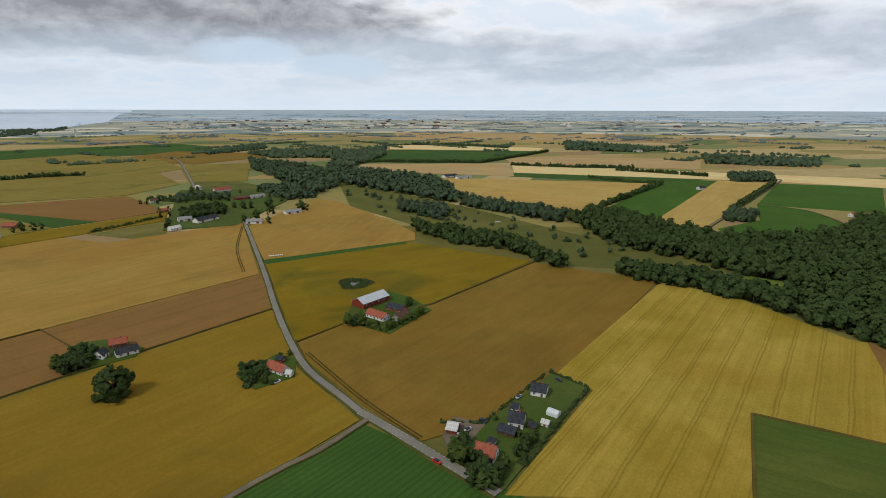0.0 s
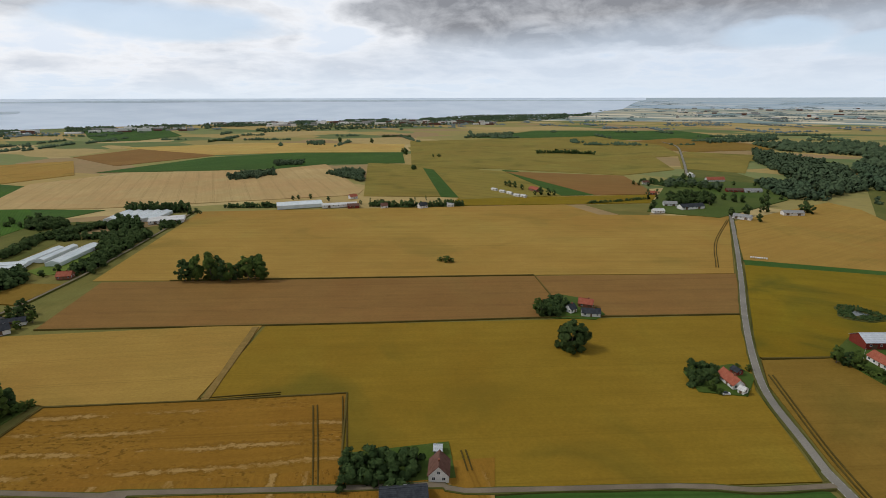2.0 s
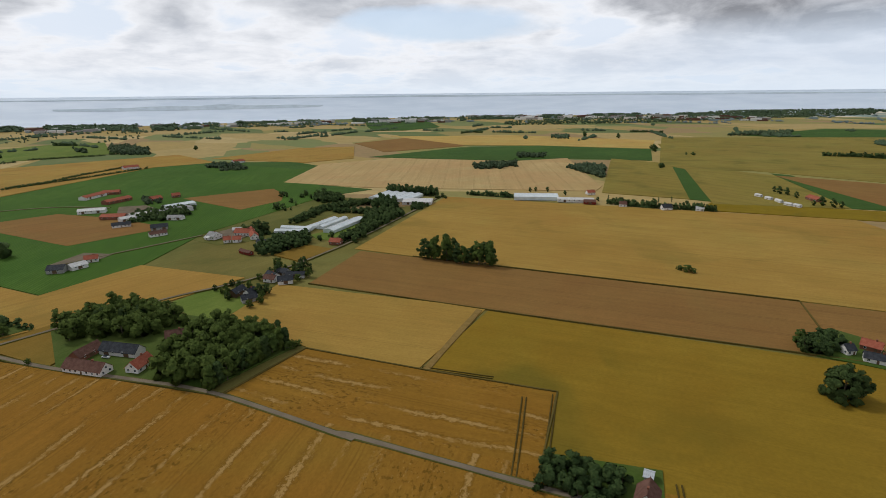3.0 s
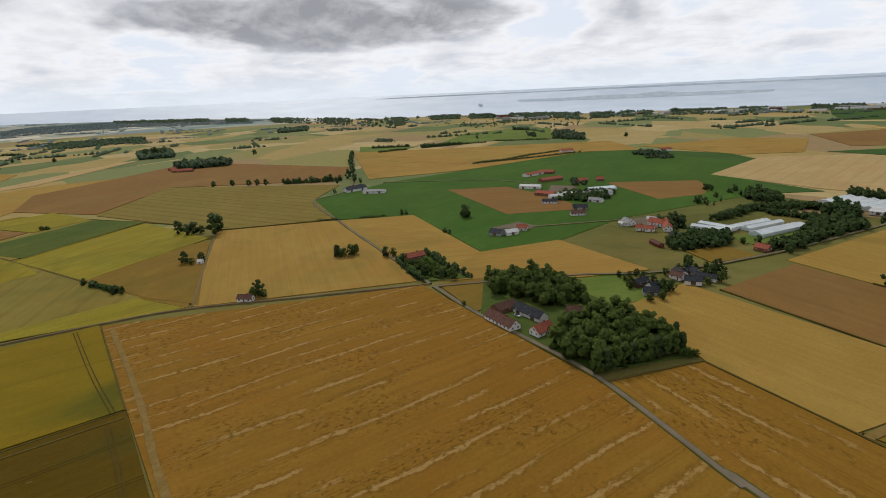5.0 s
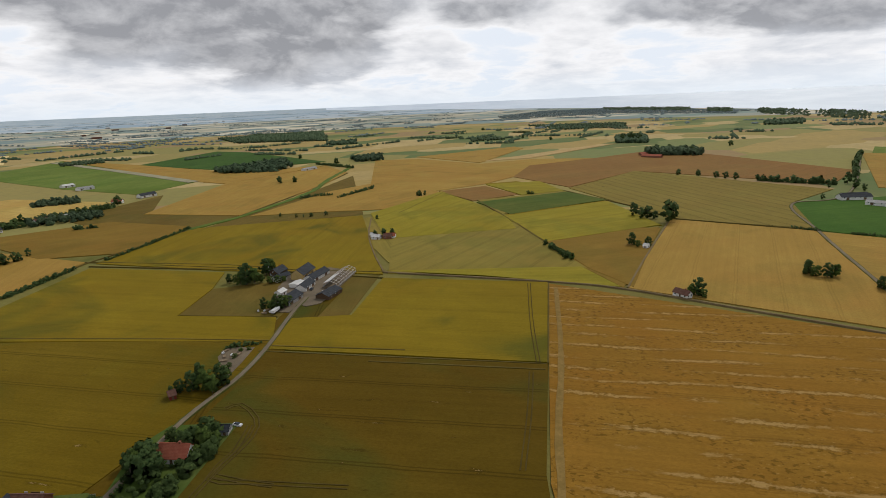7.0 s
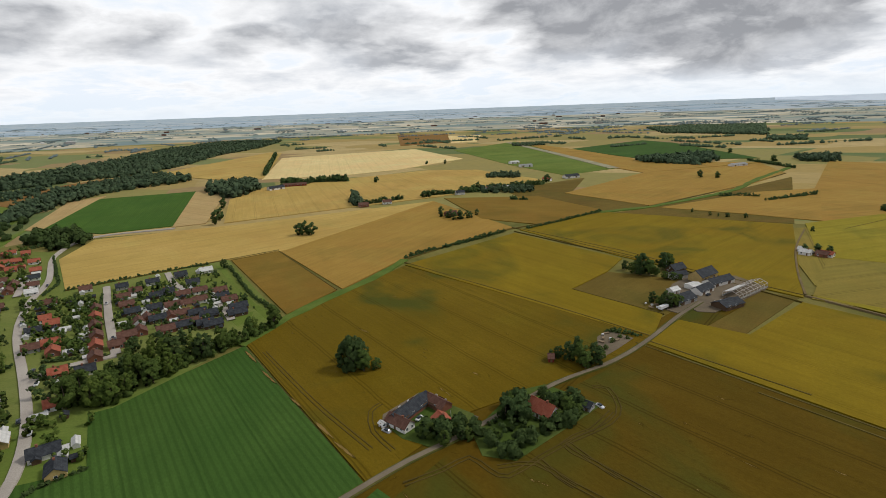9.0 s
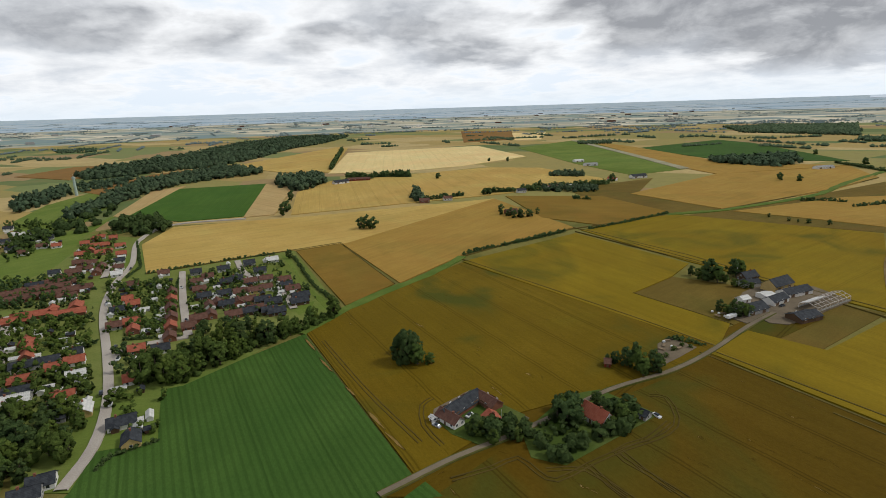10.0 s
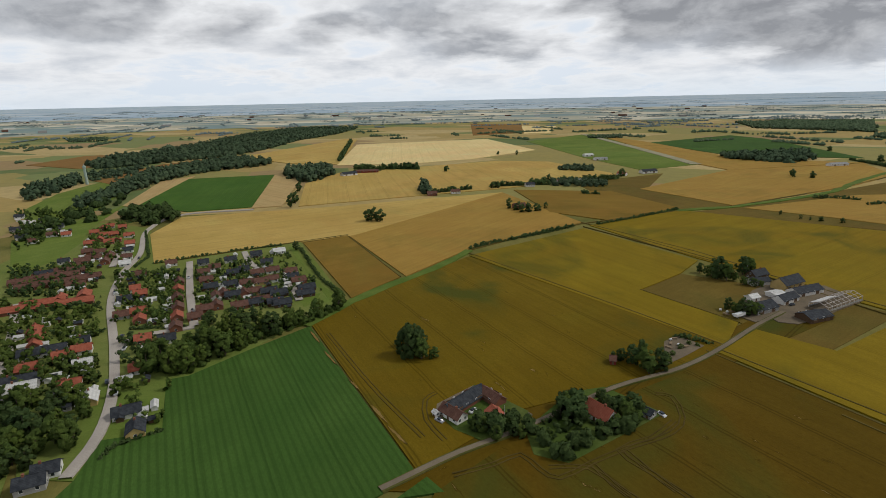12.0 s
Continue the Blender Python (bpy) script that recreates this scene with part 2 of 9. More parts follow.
    link(nt, col, bsdf.inputs["Base Color"])
    bsdf.inputs["Roughness"].default_value = 0.9
    bsdf.inputs["Specular IOR Level"].default_value = 0.05
    bumped(nt, bsdf, grain, 0.5, 0.35)
    return m


CROPS = {
    "gold_field": crop("ripe wheat", (0.375, 0.233, 0.050), (0.445, 0.286, 0.066), 28, 0.18, 0.30, green=0.25),
    "straw_field": crop("straw", (0.49, 0.345, 0.145), (0.58, 0.42, 0.19), 24, 0.30, 0.30),
    # far sunlit grain: the sunshine is part of this very pale colour
    "pale_field": crop("sunlit pale straw", (0.78, 0.61, 0.27), (0.86, 0.69, 0.33), 24, 0.2, 0.2),
    "brown_field": crop("brown barley", (0.255, 0.142, 0.042), (0.305, 0.174, 0.052), 24, 0.25, 0.30),
    "goldbrown_field": crop("turning wheat", (0.235, 0.145, 0.024), (0.285, 0.180, 0.033), 30, 0.14, 0.25, patch=0.6, green=0.3),
    "olive_field": crop("yellow-green barley", (0.228, 0.160, 0.010), (0.290, 0.205, 0.014), 30, 0.25, 0.30, green=0.7),
    # the next two wheats are darkened in colour to stand under cloud shadow
    "goldolive_field": crop("yellow wheat", (0.149, 0.100, 0.006), (0.195, 0.132, 0.010), 30, 0.5, 0.30, lodged=0.40, green=0.8),
    "olivebrown_field": crop("cloud-shaded wheat", (0.107, 0.067, 0.005), (0.143, 0.091, 0.009), 30, 0.5, 0.30, lodged=0.5, green=0.8),
    "olivegreen_field": crop("greenish barley", (0.260, 0.208, 0.042), (0.320, 0.255, 0.056), 24, 0.5, 0.35, green=0.4),
    "stripe_field": crop("striped barley", (0.240, 0.186, 0.040), (0.305, 0.228, 0.052), 18, 0.8, 0.45),
    # patches of sun are painted in by the much brighter second colour
    "yellow_field": crop("yellow barley", (0.320, 0.230, 0.022), (0.510, 0.375, 0.070), 15, 0.34, 0.35, patch=0.8),
    "lodged_field": crop("laid wheat", (0.275, 0.142, 0.018), (0.328, 0.176, 0.026), 30, 0.25, 0.35, lodged=0.72, swaths=13.0, lodged_colour=(0.42, 0.268, 0.092)),
    "amber_field": crop("amber wheat", (0.262, 0.168, 0.017), (0.315, 0.206, 0.025), 30, 0.12, 0.25, green=0.45),
    "lime_field": crop("yellow-green spring barley", (0.290, 0.240, 0.022), (0.355, 0.295, 0.035), 24, 0.35, 0.35, green=0.4),
    "green_field": crop("green grass ley", (0.075, 0.122, 0.020), (0.140, 0.150, 0.030), 24, 0.2, 0.30, patch=0.6),
    "beet_field": crop("sugar beet", (0.050, 0.112, 0.020), (0.078, 0.148, 0.028), 24, 0.25, 0.14, rows=3.0, patch=0.6),
    # ripe wheat again, with a patch of sunshine put into its lighter colour
    "sun_field": crop("sunlit ripe wheat", (0.51, 0.350, 0.095), (0.61, 0.430, 0.130), 28, 0.3, 0.30, green=0.15),
    # the same beet with sunlight painted in as a brighter green
    "sunlit_beet_field": crop("sunlit sugar beet", (0.058, 0.134, 0.017), (0.090, 0.172, 0.024), 24, 0.2, 0.35, rows=3.0, patch=0.8),
    "green_meadow": crop("grazed meadow", (0.115, 0.130, 0.030), (0.180, 0.172, 0.046), 400, 0.0, 0.25, patch=0.9, green=0.4),
    "pasture": crop("pasture", (0.120, 0.185, 0.028), (0.185, 0.235, 0.048), 400, 0.0, 0.25, patch=0.9),
    "meadow": crop("rough meadow", (0.170, 0.160, 0.040), (0.245, 0.210, 0.062), 400, 0.0, 0.25, patch=0.9, green=0.5),
    "bare_plot": crop("dry weedy ground", (0.148, 0.104, 0.021), (0.195, 0.138, 0.030), 400, 0.0, 0.25, patch=0.7, green=0.4),
    # village grass with the sunshine on it put into a brighter green
    "village_ground": crop("sunlit village lawns", (0.135, 0.200, 0.034), (0.220, 0.235, 0.068), 400, 0.0, 0.1, patch=0.9),
    "garden_ground": crop("lawns", (0.060, 0.110, 0.018), (0.110, 0.135, 0.034), 400, 0.0, 0.1, patch=0.9),
}
BOUNDARY = surface("rank boundary grass", (0.102, 0.078, 0.018), (0.150, 0.112, 0.029), 0.95, 0.8, 0.05, 0.5, 0.1)
LUSH = surface("lush grass", (0.085, 0.140, 0.022), (0.135, 0.185, 0.034), 0.95, 0.8, 0.05, 0.5, 0.1)
GRASS = surface("verge grass", (0.075, 0.085, 0.018), (0.13, 0.115, 0.032), 0.95, 0.8, 0.05, 0.5, 0.1)
ASPHALT = surface("pale asphalt", (0.215, 0.198, 0.168), (0.275, 0.252, 0.215), 0.9, 1.5, 0.06, 0.2, 0.01)
GRAVEL = surface("gravel", (0.175, 0.142, 0.100), (0.240, 0.195, 0.135), 0.95, 2.5, 0.08, 0.4, 0.03)
# village streets: sunlight is painted in as this paler tan
STREET = surface("sunlit street paving", (0.42, 0.37, 0.32), (0.50, 0.45, 0.39), 0.9, 1.5, 0.06, 0.2, 0.01)
TURF_RUNWAY = surface("worn turf runway", (0.30, 0.28, 0.17), (0.38, 0.35, 0.24), 0.95, 0.5, 0.02, 0.2, 0.02)


def patchwork(name, palette, size, dull):
    """Unnamed farmland: irregular plots of several crops, with hedges along some of their edges. UV holds the plan in kilometres."""
    m, nt, bsdf = shader(name)
    uv = nt.nodes.new("ShaderNodeUVMap").outputs[0]
    mp = nt.nodes.new("ShaderNodeMapping")
    mp.inputs["Rotation"].default_value, mp.inputs["Scale"].default_value = (0, 0, 0.5), (1.0 / size, 1.7 / size, 1)
    link(nt, uv, mp.inputs[0])
    vor = nt.nodes.new("ShaderNodeTexVoronoi")
    vor.distance = "CHEBYCHEV"
    vor.inputs["Scale"].default_value = 1.0
    link(nt, mp.outputs[0], vor.inputs["Vector"])
    sep = nt.nodes.new("ShaderNodeSeparateColor")
    link(nt, vor.outputs["Color"], sep.inputs[0])
    rp = nt.nodes.new("ShaderNodeValToRGB")
    rp.color_ramp.interpolation = "CONSTANT"
    els = rp.color_ramp.elements
    while len(els) < len(palette):
        els.new(0.5)
    for i, (el, c) in enumerate(zip(els, palette)):
        el.position, el.color = i / len(palette), (*c, 1)
    link(nt, sep.outputs[0], rp.inputs[0])
    col = mixed(nt, stepped(nt, noised(nt, uv, 9.0, 5), 0.3, 0.75, 0.0, 0.4), rp.outputs[0], dull)
    col = mixed(nt, stepped(nt, noised(nt, uv, 60.0, 5, 0.65), 0.35, 0.8, 0.0, 0.35), col, tuple(0.6 * x for x in dull))
    link(nt, col, bsdf.inputs["Base Color"])
    bsdf.inputs["Roughness"].default_value = 0.95
    bsdf.inputs["Specular IOR Level"].default_value = 0.1
    return m


FARMLAND = patchwork("farmland", [(0.400, 0.285, 0.095), (0.310, 0.255, 0.080), (0.500, 0.375, 0.165), (0.275, 0.245, 0.075), (0.105, 0.160, 0.050),
                                  (0.330, 0.220, 0.105), (0.440, 0.320, 0.125), (0.180, 0.220, 0.075)], 0.30, (0.260, 0.218, 0.085))
# haze is painted into the two outer palettes: paler, then blue-grey
HAZY_LAND = patchwork("haze-tinted outer farmland", [(0.520, 0.455, 0.310), (0.215, 0.290, 0.250), (0.600, 0.520, 0.360), (0.260, 0.320, 0.270), (0.410, 0.390, 0.290),
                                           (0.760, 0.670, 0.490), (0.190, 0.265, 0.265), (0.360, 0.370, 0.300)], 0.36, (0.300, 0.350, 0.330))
FARTHEST_HAZY_LAND = patchwork("haze-tinted horizon farmland", [(0.50, 0.55, 0.57), (0.34, 0.44, 0.52), (0.58, 0.61, 0.60), (0.33, 0.43, 0.51), (0.42, 0.51, 0.57)],
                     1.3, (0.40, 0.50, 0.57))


# ---- ground ----
CENTRE, FLAT, RIM, EYE_LEVEL = (-17.0, 11.0), 3500.0, 4880.0, 135.0


def land(x, y, z=0.0):
    """The plan is flat out to FLAT; beyond it the distance is drawn in and rises to eye level at the horizon."""
    dx, dy = x - CENTRE[0], y - CENTRE[1]
    r = math.hypot(dx, dy)
    if r <= FLAT:
        return Vector((x, y, z))
    near = FLAT + (RIM - FLAT) * (1 - FLAT / r)
    k = near / r
    return Vector((CENTRE[0] + dx * k, CENTRE[1] + dy * k, EYE_LEVEL * (1 - k) + z * k))


def mesh_object(name, verts, faces, materials, uvs=None, smooth=False):
    me = bpy.data.meshes.new(name)
    me.from_pydata([tuple(v) for v in verts], [], faces)
    for m in materials if isinstance(materials, (list, tuple)) else [materials]:
        me.materials.append(m)
    if uvs is not None:
        layer = me.uv_layers.new(name="UVMap")
        for lp in me.loops:
            layer.data[lp.index].uv = uvs[lp.vertex_index]
    if smooth:
        me.polygons.foreach_set("use_smooth", [True] * len(me.polygons))
    return new(name, me)


def polar_sheet(name, rings, span, inner, material, lift=0.0, steps=180):
    """A sheet between bearings, given as rings of distance; inner(bearing) may hold the nearest ring off."""
    verts, uvs, faces = [], [], []
    a0, a1 = span
    for i in range(steps + 1):
        az = a0 + (a1 - a0) * i / steps
        start = inner(az) if inner else rings[0]
        for k, r in enumerate(rings):
            rr = max(r, start * (1 + 0.0005 * k))
            x, y = CENTRE[0] - math.sin(az) * rr, CENTRE[1] + math.cos(az) * rr
            p = land(x, y)
            verts.append((p.x, p.y, p.z + lift))
            uvs.append((x / 1000, y / 1000))
    n = len(rings)
    for i in range(steps):
        for k in range(n - 1):
            faces.append((i * n + k, i * n + k + 1, (i + 1) * n + k + 1, (i + 1) * n + k))
    return mesh_object(name, verts, faces, material, uvs)


full = (0.0, 2 * math.pi)
ground = polar_sheet("ground", [0.5, 200, 600, 1200, 2000, 2800, 3500], full, None, FARMLAND)
tagged(ground, "flat patchwork of ripe and green farmland", "ground", kind="structure")
mid_rings = [3500, 3700, 4000, 4400, 5000, 5800, 6800, 7800]
far_rings = [7800, 9000, 11000, 14000, 20000, 30000, 60000, 200000, 2000000]
tagged(polar_sheet("backdrop", mid_rings, full, None, HAZY_LAND), "far-off farmland coloured with haze", "distance", kind="structure")
tagged(polar_sheet("backdrop", far_rings, full, None, FARTHEST_HAZY_LAND), "land at the horizon, coloured blue-grey for haze", "distance", kind="structure")

# the sea: its shore is given by bearing and distance
WATER, nt, bsdf = shader("sea water")
v = placed(nt, "Object", (0.004, 0.004, 0.004))
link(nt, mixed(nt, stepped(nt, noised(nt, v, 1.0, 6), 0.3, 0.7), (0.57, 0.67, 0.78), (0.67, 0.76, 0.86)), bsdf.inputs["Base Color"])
bsdf.inputs["Roughness"].default_value = 0.45
bumped(nt, bsdf, noised(nt, v, 60.0, 4), 0.25, 2.0)
SHORE = [(9.0, 36000), (10.6, 7440), (14.8, 4740), (18.6, 4180), (22.0, 4042), (28.0, 3769), (43.0, 3417), (50.0, 3288), (60.0, 3228), (66.0, 3168), (78.0, 3000), (81.0, 2940), (95.0, 3360), (105.0, 3492), (113.0, 4500), (127.0, 6600), (140.0, 10200), (152.0, 16800), (156.0, 36000)]


def shore(az):
    d = math.degrees(az)
    return float(np.interp(d, [s[0] for s in SHORE], [s[1] for s in SHORE]))


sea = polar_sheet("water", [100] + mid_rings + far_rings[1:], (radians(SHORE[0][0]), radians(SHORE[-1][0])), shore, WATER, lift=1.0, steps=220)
tagged(sea, "calm grey-blue sound under a bright sky", "sea", kind="structure")
# land across the water: the haze over it is painted in as pale blue
COAST_LAND = surface("haze-tinted shore", (0.54, 0.63, 0.70), (0.59, 0.67, 0.73), 0.95, 0.02, 0.004, 0.0)


def far_shore(d0, d1, r0, r1, label, height=14.0):
    """Low land across the water, between two bearings in degrees."""
    verts, faces, n = [], [], 60
    for i in range(n + 1):
        s = i / n
        az, swell = radians(d0 + (d1 - d0) * s), math.sin(math.pi * s) ** 0.35
        for r, h in ((r0 + (1 - swell) * (r1 - r0) * 0.5, 2.0), ((r0 + r1) / 2, 2.5 + height * swell * (0.7 + 0.5 * noise.noise((s * 9, d0, 0)))), (r1, 2.0)):
            p = land(CENTRE[0] - math.sin(az) * r, CENTRE[1] + math.cos(az) * r)
            verts.append((p.x, p.y, p.z + h))
    for i in range(n):
        for k in range(2):
            faces.append((3 * i + k, 3 * i + k + 1, 3 * i + k + 4, 3 * i + k + 3))
    return tagged(mesh_object("backdrop", verts, faces, COAST_LAND), label, "far shore", kind="structure")


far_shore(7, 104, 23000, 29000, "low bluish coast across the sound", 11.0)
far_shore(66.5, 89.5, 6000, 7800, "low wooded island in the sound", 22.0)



# ---- fields, roads, verges ----
LABELS = {
    "gold_field": "field of ripe golden wheat", "straw_field": "field of sunlit pale straw-coloured grain", "pale_field": "field of ripe grain in sunlit cream",
    "brown_field": "brown field of ripe barley", "goldbrown_field": "golden-brown wheat field", "olive_field": "yellow-green barley field with wheel tracks",
    "goldolive_field": "wheat field in shaded yellow with wheel tracks", "olivebrown_field": "wheat field in shaded olive-brown with laid patches",
    "olivegreen_field": "greenish barley field", "stripe_field": "greenish barley field striped by wheel tracks", "yellow_field": "yellow barley field with many wheel tracks",
    "amber_field": "field of amber ripening wheat", "lime_field": "yellow-green field of spring barley", "green_field": "green grass field", "lodged_field": "ripe wheat field with pale wind-laid streaks", "beet_field": "dark green field of sugar beet in rows", "pasture": "green grass pasture", "green_meadow": "olive-green grazed meadow", "sun_field": "field of ripe wheat in sunlit gold", "sunlit_beet_field": "field of sugar beet in rows, in sunlit green", "village_ground": "lawns and gardens of the village in sunlit green",
    "meadow": "rough olive-green meadow", "bare_plot": "dry brownish weedy plot", "garden_ground": "lawns and gardens of the village"}
HEIGHTS = {"village_ground": 0.06, "sunlit_beet_field": 0.45, "beet_field": 0.45, "pasture": 0.12, "meadow": 0.15, "green_meadow": 0.15, "bare_plot": 0.12, "garden_ground": 0.62}
field_count = 0


def field(kind, corners, rows=None):
    """One field: a slab of standing crop with a flat top, its rows along the first edge or at the angle given."""
    global field_count
    field_count += 1
    z = HEIGHTS.get(kind, 0.6) + 0.004 * field_count
    bm = bmesh.new()
    (x0, y0), (x1, y1) = corners[:2]
    d = math.hypot(x1 - x0, y1 - y0)
    cx, cy = (x1 - x0) / d, (y1 - y0) / d
    if rows is not None:
        cx, cy = math.cos(radians(rows)), math.sin(radians(rows))
    low = [bm.verts.new((x, y, 0.0)) for x, y in corners]
    top = [bm.verts.new((x, y, z)) for x, y in corners]
    for tri in geometry.tessellate_polygon([[Vector((x, y, 0)) for x, y in corners]]):
        (ax, ay), (bx, by), (px, py) = (corners[i] for i in tri)
        if (bx - ax) * (py - ay) < (px - ax) * (by - ay):
            tri = tri[::-1]
        bm.faces.new([top[i] for i in tri])
    for i in range(len(corners)):
        j = (i + 1) % len(corners)
        bm.faces.new((low[i], low[j], top[j], top[i]))
    uv = bm.loops.layers.uv.new("UVMap")
    for f in bm.faces:
        for lp in f.loops:
            x, y = lp.vert.co.x, lp.vert.co.y
            lp[uv].uv = (-(x - x0) * cy + (y - y0) * cx, (x - x0) * cx + (y - y0) * cy)
    me = bpy.data.meshes.new(kind)
    bm.to_mesh(me)
    bm.free()
    me.materials.append(CROPS[kind])
    return tagged(new(kind, me), LABELS[kind], "field", kind="structure")


def curve_through(points, step=8.0, smooth=True):
    """Points of a smooth or straight-sided line through the given ones."""
    p = [Vector((*q, 0)) for q in points]
    p = [p[0] * 2 - p[1], *p, p[-1] * 2 - p[-2]]
    out = []
    for i in range(1, len(p) - 2):
        n = max(2, int((p[i + 1] - p[i]).length / step))
        for k in range(n):
            t = k / n
            if not smooth:
                out.append(p[i].lerp(p[i + 1], t))
                continue
            out.append(0.5 * (2 * p[i] + (p[i + 1] - p[i - 1]) * t + (2 * p[i - 1] - 5 * p[i] + 4 * p[i + 1] - p[i + 2]) * t * t
                              + (3 * p[i] - p[i - 1] - 3 * p[i + 1] + p[i + 2]) * t ** 3))
    return out + [p[-2]]


def ribbon(name, points, width, z, material, uneven=0.0, seed=0, smooth=True):
    line, verts, faces = curve_through(points, 8.0, smooth), [], []
    for i, q in enumerate(line):
        d = (line[min(i + 1, len(line) - 1)] - line[max(i - 1, 0)]).normalized()
        side = Vector((-d.y, d.x, 0))
        a = width / 2 * (1 + uneven * noise.noise((i * 0.4, seed, 1.5)))
        b = width / 2 * (1 + uneven * noise.noise((i * 0.4, seed, 7.5)))
        for off, h in ((-b - 0.2, 0.0), (-b, z), (0, z + 0.05), (a, z), (a + 0.2, 0.0)):
            verts.append((q.x + side.x * off, q.y + side.y * off, h))
    for i in range(len(line) - 1):
        for k in range(4):
            faces.append((5 * i + k, 5 * i + k + 5, 5 * i + k + 6, 5 * i + k + 1))
    ob = mesh_object(name, verts, faces, material)
    if ob.data.polygons[1].normal.z < 0:
        ob.data.flip_normals()
    return ob


TRACK = surface("trodden earth track", (0.17, 0.125, 0.06), (0.23, 0.17, 0.085), 0.95, 1.5, 0.1, 0.3, 0.03)
ROAD_KINDS = {"road": (ASPHALT, "pale grey asphalt country road"), "lane": (GRAVEL, "narrow gravel farm lane"),
              "track": (TRACK, "narrow earth field track"), "street": (STREET, "paved village street in sunlit pale tan"), "runway": (TURF_RUNWAY, "worn grass airfield runway")}
ROAD_PAINT = surface("worn road paint", (0.62, 0.61, 0.57), (0.72, 0.71, 0.68), 0.85, 3.0, 0.4, 0.1, 0.01)
road_count = 0


def road(kind, width, points):
    global road_count
    road_count += 1
    if kind in ("road", "lane"):
        tagged(ribbon("verge", points, width + (1.8 if kind == "road" else 1.2), 1.12 + 0.004 * road_count, GRASS, 0.35, road_count), "rough grass verge along the road", "verge", kind="structure")
    ob = ribbon("road" if kind != "runway" else "runway", points, width, 1.24 + 0.004 * road_count, ROAD_KINDS[kind][0], 0.05, road_count)
    if kind == "road" and 3.5 < width < 5:
        dash = bpy.data.meshes.new("road_marking")
        dash.from_pydata([(-0.5, -0.06, 0), (0.5, -0.06, 0), (0.5, 0.06, 0), (-0.5, 0.06, 0), (-0.5, -0.06, -0.03), (0.5, -0.06, -0.03), (0.5, 0.06, -0.03), (-0.5, 0.06, -0.03)], [],
                         [(0, 1, 2, 3), (0, 4, 5, 1), (1, 5, 6, 2), (2, 6, 7, 3), (3, 7, 4, 0)])
        dash.materials.append(ROAD_PAINT)
        line = curve_through(points, 3.0)
        for i in range(0, min(len(line) - 1, 150), 1):
            d = (line[i + 1] - line[i]).normalized()
            for s in (-1, 1):
                q = line[i] + Vector((-d.y, d.x, 0)) * s * (width / 2 - 0.25)
                m = new("road_marking", dash)
                m.parent = ob
                m.matrix_world = Matrix.Translation((q.x, q.y, 1.275 + 0.004 * road_count)) @ Matrix.Rotation(math.atan2(d.y, d.x), 4, "Z")
    return tagged(ob, ROAD_KINDS[kind][1], "road", kind="structure")


def verge(width, points):
    global road_count
    road_count += 1
    return tagged(ribbon("verge", points, width, 1.06 + 0.003 * road_count, LUSH if width > 4 else GRASS if width > 2.5 else BOUNDARY, 0.5, road_count, False), "grassy boundary strip between fields", "verge", kind="structure")


WORN = surface("bare trodden soil", (0.076, 0.055, 0.013), (0.112, 0.080, 0.019), 0.95, 1.5, 0.1, 0.3, 0.05)
STUBBLE = surface("pale stubble strip", (0.215, 0.140, 0.038), (0.280, 0.182, 0.058), 0.95, 0.8, 0.25, 0.4, 0.06)
YARD = surface("farmyard gravel", (0.150, 0.120, 0.082), (0.215, 0.170, 0.115), 0.95, 1.0, 0.08, 0.3, 0.03)


def wheel_tracks(points, gauge=1.9):
    """A pair of wheel lines pressed through a crop."""
    line = curve_through(points, 6.0)
    for s in (-0.5, 0.5):
        side = []
        for i, q in enumerate(line):
            d = (line[min(i + 1, len(line) - 1)] - line[max(i - 1, 0)]).normalized()
            side.append((q.x - d.y * gauge * s, q.y + d.x * gauge * s))
        tagged(ribbon("wheel_track", side, 0.50, 1.07, WORN, 0.3, len(line), False), "dark wheel line pressed through the crop", "wheel track", kind="structure")


def strip(width, points):
    return tagged(ribbon("headland", points, width, 1.07, STUBBLE, 0.35, 3), "pale flattened headland strip", "field edge", kind="structure")


def laid_patch(x, y, length, width, turn):
    """A flattened pale patch in the standing crop, ragged round its rim, with a darker lip on one side."""
    c, q = math.cos(radians(turn)), math.sin(radians(turn))
    n = 28
    verts = []
    for grow, z, shift in ((1.12, 0.9, 0.12), (1.06, 1.085, 0.12), (1.0, 1.095, 0.0)):
        rough = random.Random(int(x * 13 + y * 7))
        for k in range(n):
            a = 2 * math.pi * k / n
            r = grow * rough.uniform(0.55, 1.2)
            px, py = math.cos(a) * r * length / 2, math.sin(a) * r * width / 2 + shift
            verts.append((x + c * px - q * py, y + q * px + c * py, z))
    faces = [(k + o, (k + 1) % n + o, (k + 1) % n + n + o, k + n + o) for o in (0, n) for k in range(n)] + [tuple(range(2 * n, 3 * n))]
    ob = mesh_object("laid_patch", verts, faces, [WORN, STUBBLE])
    ob.data.polygons[len(faces) - 1].material_index = 1
    return tagged(ob, "pale patch of wind-laid wheat in the field", "crop patch", kind="structure")


yard_count = 0


